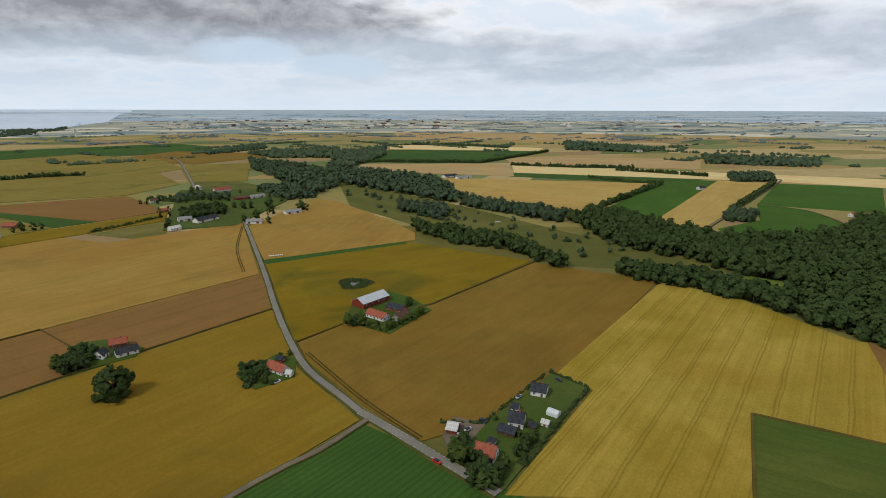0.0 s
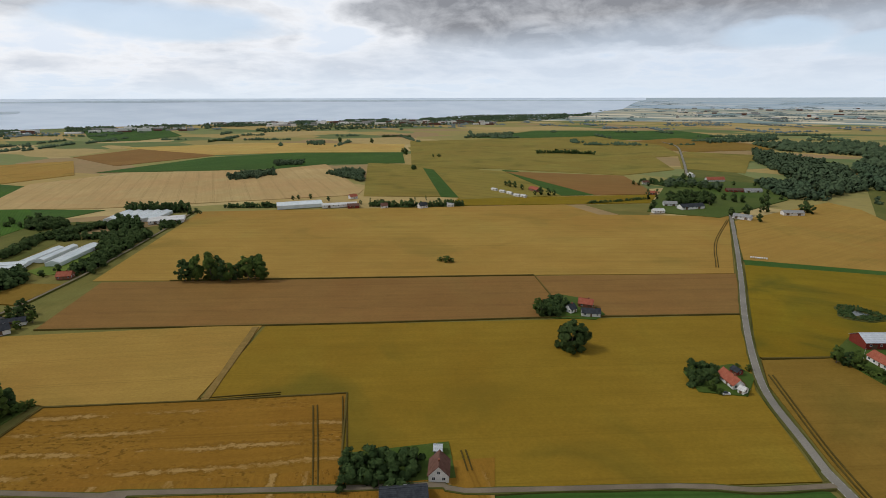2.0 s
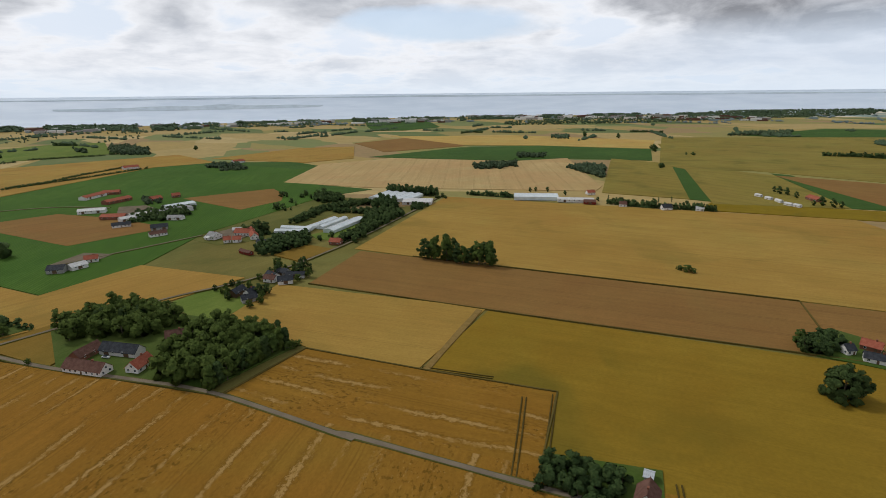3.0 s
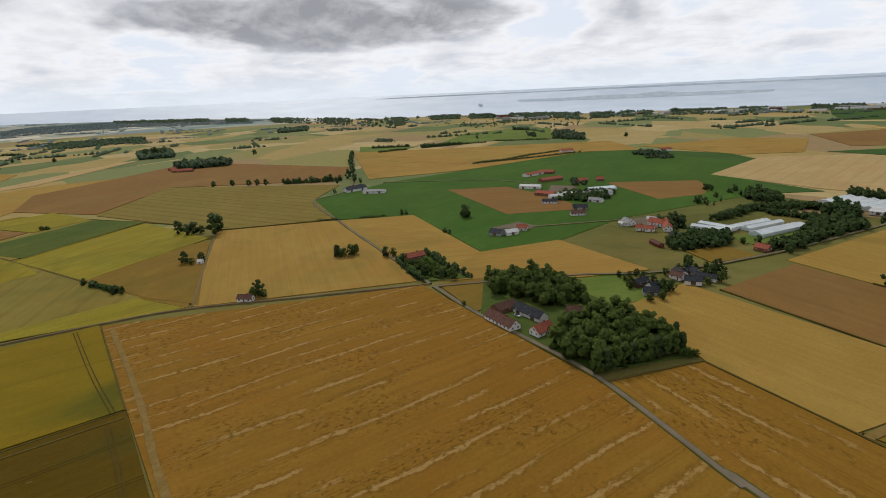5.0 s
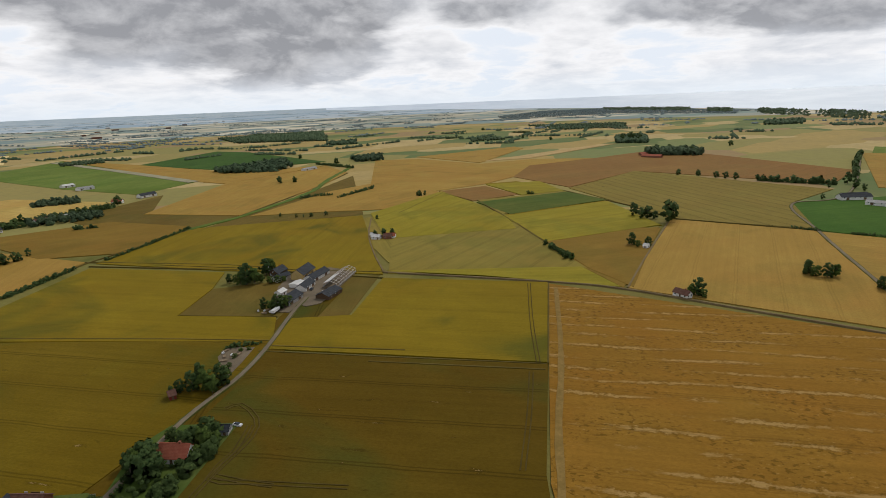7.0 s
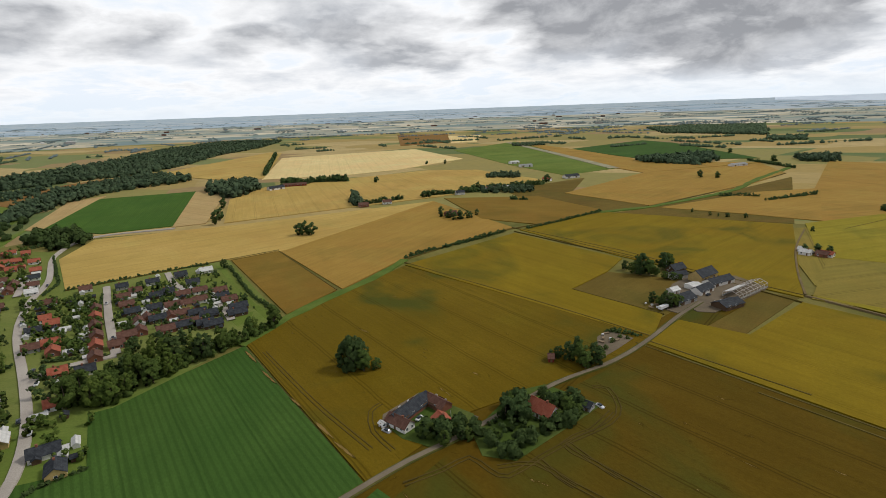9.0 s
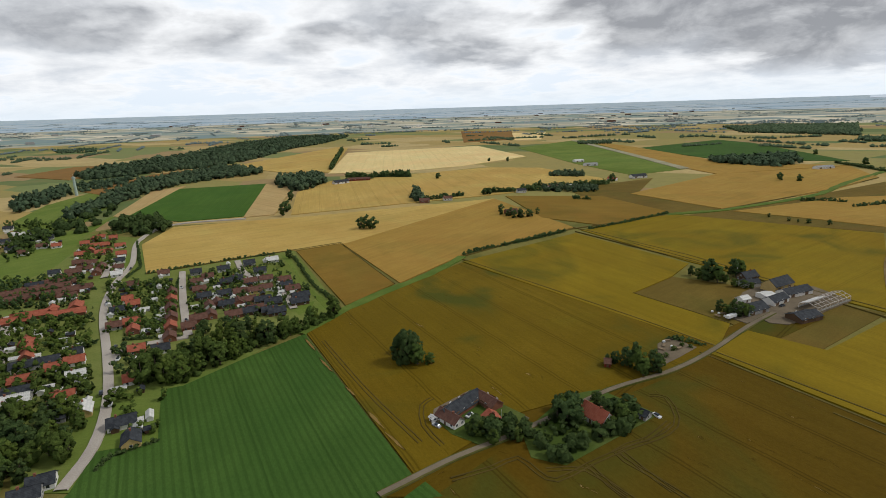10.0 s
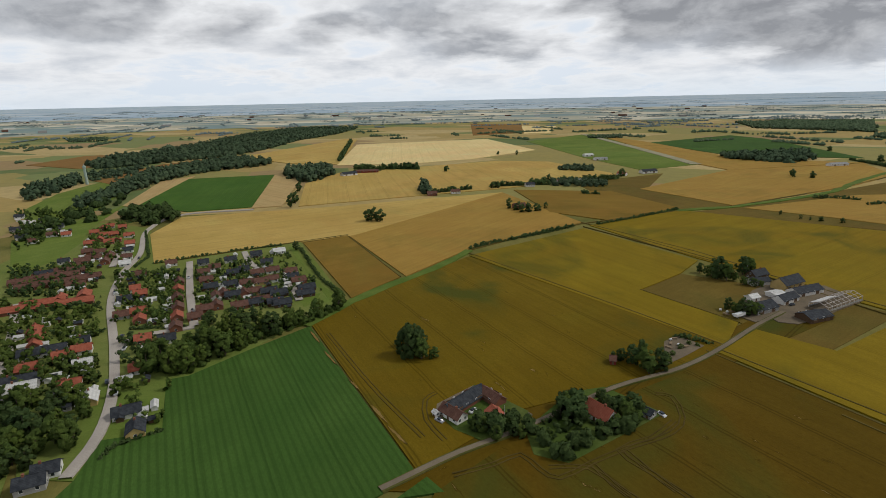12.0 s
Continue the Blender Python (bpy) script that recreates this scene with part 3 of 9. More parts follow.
def yard(corners):
    global yard_count
    yard_count += 1
    ob = mesh_object("yard", [(x, y, 1.01 + 0.004 * yard_count) for x, y in corners] + [(x, y, 0) for x, y in corners],
                     [tuple(range(len(corners)))] + [(i, (i + 1) % len(corners), (i + 1) % len(corners) + len(corners), i + len(corners)) for i in range(len(corners))], YARD)
    if ob.data.polygons[0].normal.z < 0:
        ob.data.flip_normals()
    return tagged(ob, "gravelled farmyard round the buildings", "yard", kind="structure")


field("meadow", [(-720, 0), (-516, -516), (0, -720), (516, -516), (720, 0), (516, 516), (0, 720), (-516, 516)])
field("gold_field", [(-681, -1195), (-764, -1121), (-783, -906), (-911, -881), (-1008, -772), (-818, -791), (-682, -693), (-596, -668), (-504, -670), (-386, -683)])
field("olivebrown_field", [(38, -137), (17, -168), (-34, -226), (-114, -305), (-185, -384), (-183, -341), (-104, -260), (-58, -208), (-14, -167), (3, -144)])
field("green_meadow", [(173, 1074), (249, 927), (309, 752), (359, 547), (399, 421), (437, 308), (379, 246), (351, 375), (278, 420), (200, 638), (146, 810)])
field("gold_field", [(-438, 225), (-385, 255), (-138, 407), (4, 490), (-9, 733), (-149, 668), (-205, 712), (-596, 444)])
field("brown_field", [(-373, 154), (-213, 254), (-106, 324), (10, 395), (6, 490), (-137, 405), (-428, 226)])
field("amber_field", [(10, 393), (-251, 228), (-211, 148), (-158, 183), (-111, 132), (-42, 176), (41, 227), (19, 290)])
field("gold_field", [(-386, 135), (-255, 230), (-214, 150), (-270, 113), (-342, 85)])
field("lodged_field", [(-272, 110), (-209, 152), (-155, 190), (-116, 136), (-247, 57)])
field("beet_field", [(-74, 156), (29, 216), (43, 222), (61, 197), (144, 72), (24, 84)])
field("goldbrown_field", [(22, 327), (59, 350), (124, 362), (255, 439), (328, 352), (205, 267), (154, 235), (97, 205), (63, 201), (45, 241), (25, 298)])
field("olive_field", [(11, 520), (167, 555), (255, 445), (126, 366), (60, 350), (20, 330)])
field("beet_field", [(9, 542), (160, 571), (161, 549), (12, 520)])
field("gold_field", [(-4, 703), (106, 897), (137, 857), (178, 664), (185, 602), (174, 566), (10, 537)])
field("yellow_field", [(155, 236), (327, 348), (356, 299), (357, 212), (363, 204), (313, 159), (258, 126), (222, 167), (170, 121), (83, 157), (163, 213)])
field("green_field", [(222, 167), (258, 126), (243, 94), (170, 121)])
field("brown_field", [(363, 204), (366, 191), (323, 149), (313, 159)])
field("sun_field", [(531, 580), (927, 858), (983, 792), (518, 490), (485, 526)])
field("sunlit_beet_field", [(509, 666), (839, 908), (927, 858), (531, 580), (489, 535)])
field("sunlit_beet_field", [(1005, 784), (1138, 670), (859, 494), (750, 613)])
field("sunlit_beet_field", [(750, 613), (778, 551), (722, 460), (647, 413), (539, 476), (547, 497), (644, 519)])
field("sun_field", [(401, 1091), (766, 867), (429, 629), (345, 894)])
field("beet_field", [(591, 1127), (919, 880), (818, 877), (761, 869), (548, 1072)])
field("pale_field", [(677, 1309), (1285, 753), (1144, 667), (1031, 812), (591, 1127)])
field("straw_field", [(298, 1455), (669, 1312), (560, 1068), (249, 1283)])
field("beet_field", [(505, 1943), (996, 1692), (683, 1411), (305, 1487)])
field("pale_field", [(579, 2227), (1085, 1844), (996, 1692), (512, 1971)])
field("straw_field", [(758, 1526), (1287, 1264), (1065, 1042), (684, 1323)])
field("straw_field", [(912, 3358), (2149, 2737), (1677, 2132), (666, 2559)])
field("olive_field", [(-337, 630), (-182, 728), (-106, 779), (-108, 852), (-352, 684)])
field("meadow", [(-181, 724), (-103, 780), (-94, 697), (-125, 680)])
field("brown_field", [(-407, 982), (-193, 1033), (-109, 857), (-188, 804)])
field("beet_field", [(-422, 1004), (-392, 1005), (-186, 805), (-230, 776)])
field("olivegreen_field", [(-580, 992), (-407, 982), (-230, 776), (-345, 677)])
field("beet_field", [(-604, 994), (-581, 1001), (-350, 694), (-381, 684)])
field("olivegreen_field", [(-730, 974), (-604, 994), (-381, 684), (-483, 634)])
field("olivegreen_field", [(-860, 1339), (-329, 1841), (-121, 1168), (-194, 1041), (-585, 1000)])
field("brown_field", [(-368, 1752), (-198, 1858), (-130, 1615), (-263, 1571)])
field("straw_field", [(-863, 310), (-1046, 454), (-1041, 625), (-832, 791), (-796, 911), (-516, 675), (-497, 637), (-733, 393)])
field("beet_field", [(-1099, 592), (-1140, 881), (-1041, 1073), (-791, 1206), (-655, 1009), (-786, 919), (-842, 784)])
field("brown_field", [(-1440, 727), (-1520, 995), (-1165, 919), (-1171, 674)])
field("sun_field", [(-1595, 939), (-1341, 1272), (-932, 1434), (-799, 1219), (-1041, 1073), (-1177, 929)])
field("beet_field", [(-1291, 208), (-1120, 425), (-1027, 440), (-869, 312), (-714, 392), (-705, 314), (-835, 221), (-851, 132)])
field("gold_field", [(-1303, 300), (-1409, 551), (-1351, 682), (-1100, 554), (-1094, 436)])
field("brown_field", [(-815, 154), (-813, 276), (-750, 272), (-717, 199)])
field("green_meadow", [(-611, 91), (-750, 272), (-649, 356), (-630, 330), (-522, 179), (-530, 127)])
field("beet_field", [(-861, 1782), (-813, 2286), (-279, 2571), (-115, 2323), (-99, 2055), (-605, 1814)])
field("goldbrown_field", [(-222, 2092), (-355, 1835), (-290, 1701), (-124, 1578), (62, 1755), (16, 1933)])
field("olivegreen_field", [(-110, 1195), (3, 1176), (8, 1402), (51, 1487), (11, 1565), (-144, 1569), (-146, 1453)])
field("green_meadow", [(-97, 1060), (-44, 992), (30, 973), (78, 984), (62, 1034), (20, 1106), (-17, 1182), (-102, 1192)])
field("olivegreen_field", [(-979, 1538), (-499, 2044), (-235, 1770), (-139, 1469), (-513, 933), (-611, 967)])
field("sunlit_beet_field", [(-728, -261), (-868, -185), (-1218, 170), (-1202, 287), (-964, 409), (-701, 306), (-584, 125), (-501, 58), (-468, -12), (-619, -100), (-601, -188)])
field("brown_field", [(-782, -79), (-798, 5), (-726, 60), (-637, 101), (-615, 9)])
field("brown_field", [(-811, 149), (-763, 275), (-710, 252), (-684, 191)])
field("gold_field", [(-1359, -390), (-1446, 258), (-1222, 291), (-1218, 170), (-982, -75), (-905, -229)])
field("gold_field", [(-596, -182), (-619, -100), (-466, -13), (-503, 58), (-416, 119), (-398, 64), (-395, -8), (-391, -46), (-479, -108)])
field("gold_field", [(-337, -206), (-553, -310), (-598, -187), (-485, -109), (-390, -56)])
field("pasture", [(-396, 64), (-407, 91), (-372, 126), (-343, 81), (-360, 67)])
field("goldbrown_field", [(-383, -39), (-398, -6), (-343, 3), (-332, -8)])
field("stripe_field", [(-559, -310), (-592, -390), (-647, -533), (-867, -575), (-856, -264), (-728, -261), (-607, -190)])
field("brown_field", [(-1008, -772), (-1157, -771), (-1202, -640), (-1074, -311), (-905, -280), (-867, -575), (-655, -539), (-682, -693), (-818, -791)])
field("olive_field", [(-522, -299), (-598, -429), (-445, -458), (-425, -411)])
field("olivegreen_field", [(-490, -559), (-624, -523), (-600, -448), (-449, -462)])
field("olive_field", [(-596, -668), (-648, -648), (-627, -531), (-567, -547)])
field("brown_field", [(-499, -663), (-579, -649), (-559, -550), (-482, -558)])
field("olivegreen_field", [(-477, -553), (-417, -402), (-355, -268), (-244, -380), (-295, -563), (-371, -572), (-495, -648)])
field("goldbrown_field", [(-510, -292), (-447, -261), (-335, -208), (-353, -261), (-423, -429), (-429, -414)])
field("olive_field", [(-231, -359), (-352, -260), (-335, -210), (-281, -295)])
field("lodged_field", [(-303, -250), (-381, -50), (-251, 55), (-197, 91), (-72, 180), (-24, 72), (-147, -100)], rows=132)
field("straw_field", [(-815, -943), (-1303, -1000), (-1342, -972), (-927, -897)])
field("gold_field", [(-790, -1175), (-1130, -1169), (-1103, -1105), (-796, -921)])
field("olivebrown_field", [(-100, -277), (-212, -163), (-149, -104), (-72, -12), (18, -72), (11, -142), (-14, -182), (-83, -248)])
field("olive_field", [(-305, -252), (-219, -345), (-165, -291), (-131, -313), (-105, -277), (-213, -164)])
field("bare_plot", [(-20, -867), (-166, -1001), (-126, -837), (-209, -708), (-140, -659), (-48, -779)])
field("bare_plot", [(-204, -688), (-322, -791), (-502, -962), (-329, -588), (-150, -657)])
field("bare_plot", [(-75, -369), (-107, -413), (-151, -397), (-222, -355), (-163, -292), (-138, -309), (-126, -322)])
field("olive_field", [(-35, -552), (-126, -451), (-107, -412), (-75, -369), (-126, -322), (-111, -285), (60, -431)])
field("olive_field", [(-41, -567), (-134, -670), (-325, -583), (-224, -354), (-127, -458)])
field("olivegreen_field", [(-291, -453), (-457, -514), (-445, -461), (-389, -336), (-353, -256), (-228, -352)])
field("gold_field", [(-325, -765), (-460, -816), (-506, -728), (-494, -650), (-368, -595), (-294, -647)])
field("beet_field", [(123, -263), (20, -150), (37, -125), (138, -106), (140, -118), (151, -140), (131, -151), (161, -188), (153, -194), (140, -227)])
field("goldolive_field", [(123, -265), (20, -151), (-12, -200), (-87, -256), (-110, -287), (60, -428), (114, -306)])
field("goldbrown_field", [(227, -445), (197, -481), (100, -363), (118, -313)])
field("gold_field", [(196, -481), (81, -763), (-33, -580), (65, -452), (96, -366)])
field("sun_field", [(321, -357), (242, -439), (190, -482), (81, -763), (294, -614), (438, -532), (408, -448)])
field("sun_field", [(329, -619), (422, -808), (426, -949), (154, -1178), (42, -1171), (-90, -982), (78, -805), (190, -724)])
field("pale_field", [(488, -1067), (681, -1622), (300, -1865), (96, -1448), (224, -1206), (320, -1122)])
field("sunlit_beet_field", [(556, -585), (676, -836), (542, -910), (390, -604), (455, -563)])
field("straw_field", [(578, -584), (707, -802), (692, -872), (676, -836), (553, -581)])
field("straw_field", [(538, -902), (457, -853), (353, -618), (385, -597)])
field("sun_field", [(836, -1221), (844, -1894), (781, -1855), (493, -1087), (617, -1092)])
field("brown_field", [(1280, -1006), (1336, -1224), (1181, -1364), (1058, -1109), (1059, -954)])
field("brown_field", [(863, -798), (924, -1049), (890, -1161), (802, -910), (770, -756)])
field("goldbrown_field", [(68, -789), (-72, -793), (-144, -682), (-69, -591), (4, -630)])
field("gold_field", [(-113, -820), (-283, -1058), (-545, -1184), (-514, -1010), (-392, -869), (-210, -705)])
field("pasture", [(151, -1757), (-47, -2148), (-245, -1143), (-134, -1046), (-30, -1261)])
field("beet_field", [(-208, -1687), (-497, -2011), (-558, -1849), (-586, -1283), (-351, -1307)])
field("gold_field", [(-219, -690), (-379, -802), (-478, -829), (-365, -606)])
field("gold_field", [(-247, -1153), (-47, -2148), (-204, -1733), (-350, -1257), (-549, -1195), (-283, -1058)])
field("brown_field", [(616, -3100), (306, -2956), (211, -2226), (390, -2065)])
field("pale_field", [(284, -2764), (114, -2749), (106, -2194), (203, -2150)])
field("garden_ground", [(56, 353), (80, 320), (120, 352), (114, 383), (101, 405), (70, 391)])
field("garden_ground", [(68, 185), (84, 193), (101, 207), (152, 237), (161, 215), (82, 158), (75, 160)])
field("garden_ground", [(-113, 340), (-104, 326), (-71, 339), (-68, 351), (-87, 373), (-108, 373)])
field("garden_ground", [(-14, 292), (-5, 274), (16, 281), (19, 305), (8, 314)])
field("garden_ground", [(-455, -86), (-389, -52), (-397, -16), (-468, -59)])
field("garden_ground", [(-395, -6), (-417, 29), (-361, 68), (-340, 84), (-317, 106), (-277, 108), (-258, 56), (-324, -4)])
field("garden_ground", [(22, -188), (12, -216), (-15, -199), (-15, -186), (0, -174), (13, -179)])
field("garden_ground", [(-15, -185), (-32, -219), (-47, -227), (-71, -210), (-33, -168), (-20, -170)])
field("garden_ground", [(-127, 152), (-93, 180), (-80, 162), (-113, 138)])
field("garden_ground", [(-100, 716), (-114, 1076), (39, 1037), (60, 895), (-18, 717)])
field("lime_field", [(-339, -587), (-501, -659), (-475, -549), (-444, -450), (-409, -395), (-286, -456)])
field("green_field", [(-478, -546), (-619, -514), (-606, -432), (-455, -454)])
field("lime_field", [(-441, -452), (-597, -425), (-523, -301), (-391, -335)])
field("goldbrown_field", [(-391, -335), (-514, -297), (-341, -204), (-353, -253)])
field("lime_field", [(-591, -660), (-671, -619), (-623, -522), (-558, -542)])
field("lime_field", [(-231, -359), (-352, -260), (-335, -210), (-281, -295)])
field("pasture", [(697, -556), (751, -636), (768, -684), (726, -701), (716, -661), (717, -624), (674, -569)])
field("village_ground", [(196, -95), (157, -104), (213, -162), (480, -378), (409, -219)])
field("pasture", [(694, -538), (777, -658), (826, -799), (709, -741), (576, -530), (547, -422)])
field("village_ground", [(489, -375), (655, -508), (619, -562), (523, -503), (519, -484)])
field("beet_field", [(16, -149), (8, -143), (23, -136)])
field("village_ground", [(162, -114), (140, -118), (151, -140), (131, -151), (161, -188), (153, -194), (140, -227), (121, -310), (233, -450), (332, -369), (432, -475), (524, -489), (425, -324)])
field("pasture", [(500, -384), (511, -476), (484, -447), (425, -324)])
field("pasture", [(235, -429), (227, -431), (184, -370), (150, -333), (121, -308), (108, -316), (114, -294), (127, -264), (140, -253), (127, -287), (124, -305), (131, -307), (160, -338), (196, -384)])
field("pasture", [(526, -391), (517, -419), (556, -501), (530, -492), (452, -405), (421, -355), (415, -325), (431, -318)])
field("pasture", [(152, -303), (151, -312), (144, -318), (140, -305), (142, -291)])
field("pasture", [(539, -487), (597, -623), (705, -871), (571, -576), (511, -476)])
field("goldbrown_field", [(-463, 158), (-478, 194), (-448, 209), (-430, 169)])
field("pasture", [(-512, 212), (-526, 278), (-498, 265), (-473, 228), (-490, 211)])
field("pasture", [(-1523, -190), (-1899, -148), (-2010, -10), (-2003, 146), (-1588, 129), (-1552, -56), (-1488, -134)])
field("pasture", [(-1512, -414), (-1471, -238), (-1402, -265), (-1315, -361)])
field("beet_field", [(-2635, 1386), (-2439, 1650), (-1896, 1354), (-1818, 1138), (-1873, 1032), (-2147, 1142)])
field("bare_plot", [(-808, 20), (-945, 63), (-913, 102), (-749, 146), (-691, 83), (-726, 67)])
field("pasture", [(377, 364), (408, 346), (427, 314), (413, 285), (383, 301), (367, 332)])
road("road", 4.6, [(43, 233), (53, 214), (61, 198), (81, 158)])
road("road", 3.7, [(-7, 742), (3, 587), (9, 479), (13, 390), (18, 326), (24, 287), (36, 253), (45, 228)])
road("lane", 2.5, [(45, 226), (19, 209), (-5, 198), (-74, 157), (-82, 156), (-116, 135), (-189, 91), (-179, 95), (-250, 58), (-291, 26), (-331, -8), (-378, -41)])
road("lane", 2.2, [(-384, -45), (-479, -108), (-598, -185), (-720, -257), (-844, -241), (-1359, -390)])
road("track", 1.5, [(-384, -45), (-358, -127), (-334, -205), (-307, -252), (-227, -358)])
road("track", 1.5, [(-337, -206), (-421, -247), (-553, -309)])
road("track", 1.5, [(-228, -360), (-249, -414), (-282, -486), (-324, -558)])
road("lane", 2.4, [(30, -139), (8, -165), (-14, -186), (-52, -228), (-84, -254), (-109, -283), (-135, -319), (-156, -344)])
road("street", 4.6, [(144, -118), (155, -143), (179, -174), (220, -215), (282, -274), (326, -329), (358, -381), (427, -466), (448, -544), (377, -590)])
road("street", 5.0, [(193, -248), (240, -302), (293, -367)])
road("street", 5.0, [(212, -209), (216, -226), (192, -247)])
road("street", 5.0, [(265, -405), (238, -374), (215, -358)])
road("street", 5.0, [(187, -345), (169, -324), (151, -301)])
road("street", 5.0, [(342, -254), (288, -209), (252, -175), (224, -145)])
road("street", 5.0, [(349, -341), (385, -387)])
road("road", 4.3, [(-91, 1099), (-129, 1388), (-179, 1723), (-242, 1886)])
road("runway", 22, [(-26, -2085), (-162, -1516), (-245, -1143)])
road("lane", 2.4, [(-863, -194), (-866, -99), (-851, 0), (-800, 60)])
road("lane", 2.0, [(-546, 3), (-577, 123)])
road("lane", 2.2, [(-378, -41), (-402, 56), (-411, 129), (-453, 219), (-517, 318), (-606, 445)])
road("lane", 3.0, [(534, 502), (1005, 784), (1068, 829)])
road("lane", 2.0, [(750, 613), (770, 545), (718, 454), (648, 412)])
verge(9, [(-138, -662), (-212, -699), (-320, -787), (-364, -831), (-446, -950), (-567, -1104)])
verge(8, [(126, -263), (115, -307), (94, -361), (78, -390), (64, -448)])
verge(1.65, [(64, -448), (22, -510), (-33, -574), (-151, -668), (-209, -701), (-394, -875), (-514, -1010)])
verge(1.24, [(-33, -580), (-130, -479), (-163, -435)])
verge(0.83, [(62, -439), (-69, -325), (-110, -287)])
verge(0.83, [(-108, -279), (-164, -224)])
verge(0.83, [(-303, -249), (-212, -163)])
verge(0.83, [(-100, -277), (-211, -163)])
verge(1.24, [(22, 329), (59, 351), (125, 365), (257, 442)])
verge(0.83, [(10, 395), (-106, 324), (-213, 254), (-373, 154)])
verge(0.83, [(-385, 255), (-138, 407), (-103, 357)])
verge(1.24, [(-425, -411), (-445, -458), (-490, -559)])
verge(1.65, [(-425, -411), (-390, -337), (-366, -282)])
verge(0.83, [(-363, -560), (-495, -648), (-477, -553)])
verge(1.24, [(-627, -531), (-592, -390), (-559, -310), (-601, -188)])
verge(1.65, [(321, -357), (242, -439), (197, -483)])
verge(1.24, [(-247, 57), (-271, 111)])
verge(0.83, [(-271, 111), (-209, 152), (-155, 190), (-116, 137)])
verge(1.24, [(222, 167), (258, 126)])
verge(1.24, [(222, 167), (170, 121)])
verge(0.9, [(-227, -358), (-147, -446), (-88, -515)])
verge(0.9, [(-219, -345), (-160, -426), (-35, -560)])
verge(0.9, [(-142, -225), (-206, -159)])
verge(0.75, [(-75, -369), (-126, -321)])
verge(0.75, [(227, -445), (196, -479), (100, -364)])
wheel_tracks([(-199, -162), (-172, -136), (-144, -111)])
wheel_tracks([(-161, 174), (-140, 151), (-123, 132)])
wheel_tracks([(-154, 187), (-140, 170), (-128, 155)])
wheel_tracks([(-183, 174), (-213, 151)])
wheel_tracks([(-293, -259), (-244, -207), (-209, -167)])
wheel_tracks([(-26, -164), (-40, -167), (-52, -157), (-69, -144)])
wheel_tracks([(-74, -205), (-64, -191), (-51, -180), (-63, -168), (-90, -143)])
wheel_tracks([(7, -152), (-6, -161), (-15, -169), (-23, -162), (-30, -159), (-41, -170), (-53, -181), (-72, -196), (-78, -209), (-76, -225), (-69, -226)])
wheel_tracks([(-41, -170), (-48, -160), (-53, -155)])
wheel_tracks([(-53, -181), (-61, -170), (-69, -161)])
wheel_tracks([(28, -205), (31, -198), (26, -183), (15, -171)])
wheel_tracks([(107, -255), (60, -205), (24, -171)])
wheel_tracks([(-9, 712), (-15, 593), (-9, 500)])
wheel_tracks([(26, 310), (46, 246), (64, 203)])
wheel_tracks([(-85, 178), (-77, 168)])
strip(3, [(-300, -239), (-229, -170), (-175, -122), (-148, -96), (-128, -78)])
strip(4, [(-255, 224), (-229, 182), (-210, 151)])
laid_patch(112.2, -249.1, 17.6, 1.6, 134)
laid_patch(92.3, -227.3, 17.7, 1.2, 136)
laid_patch(68.0, -203.6, 10.8, 1.2, 139)
laid_patch(47.8, -183.3, 15.5, 1.5, 136)
laid_patch(34.7, -170.2, 14.6, 1.4, 139)
yard([(-139, -351), (-159, -387), (-173, -398), (-199, -402), (-210, -378), (-177, -340), (-158, -325), (-148, -326)])
yard([(66, 370), (79, 388), (102, 393), (112, 377), (105, 354), (90, 346), (74, 345)])
yard([(73, 194), (74, 202), (84, 214), (97, 204), (130, 223), (130, 216), (100, 200), (87, 192), (79, 188)])
yard([(-100, 716), (-91, 828), (-36, 838), (-37, 749), (-74, 720)])
yard([(-321, 1), (-349, 8), (-352, 25), (-325, 36), (-314, 28), (-305, 19)])
yard([(23, -185), (25, -196), (12, -216), (-7, -204), (-17, -197), (-15, -193), (0, -201), (3, -189), (14, -183)])
yard([(-126, -334), (-148, -381), (-168, -405), (-185, -395), (-199, -369), (-179, -347), (-159, -341), (-135, -323)])
yard([(16, -186), (13, -206), (-2, -207), (-9, -195), (1, -186)])
yard([(-80, -284), (-88, -294), (-100, -283), (-89, -269), (-76, -254)])
yard([(-550, -6), (-576, 21), (-555, 42), (-535, 21)])
yard([(-745, 62), (-800, 70), (-790, 100), (-735, 112), (-700, 92)])
yard([(-573, 123), (-591, 158), (-559, 172), (-534, 146)])


# ---- trees and woods ----
def foliage(name, c1, c2):
    """Leaves: every spray a little different, lighter and darker boughs, and each tree its own tint."""
    m, nt, bsdf = shader(name)
    geo = nt.nodes.new("ShaderNodeNewGeometry")
    oi = nt.nodes.new("ShaderNodeObjectInfo")
    v = placed(nt)
    col = mixed(nt, geo.outputs["Random Per Island"], c1, c2)
    col = mixed(nt, mathed(nt, "MULTIPLY", oi.outputs["Random"], 0.40), col, tuple(0.5 * (a + b) * k for a, b, k in zip(c1, c2, (1.35, 1.1, 0.9))))
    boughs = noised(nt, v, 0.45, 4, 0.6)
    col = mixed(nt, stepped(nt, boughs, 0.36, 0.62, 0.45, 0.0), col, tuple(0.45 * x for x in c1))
    link(nt, col, bsdf.inputs["Base Color"])
    bsdf.inputs["Roughness"].default_value = 0.85
    bsdf.inputs["Specular IOR Level"].default_value = 0.05
    return m


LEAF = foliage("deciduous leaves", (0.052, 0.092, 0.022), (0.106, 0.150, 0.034))
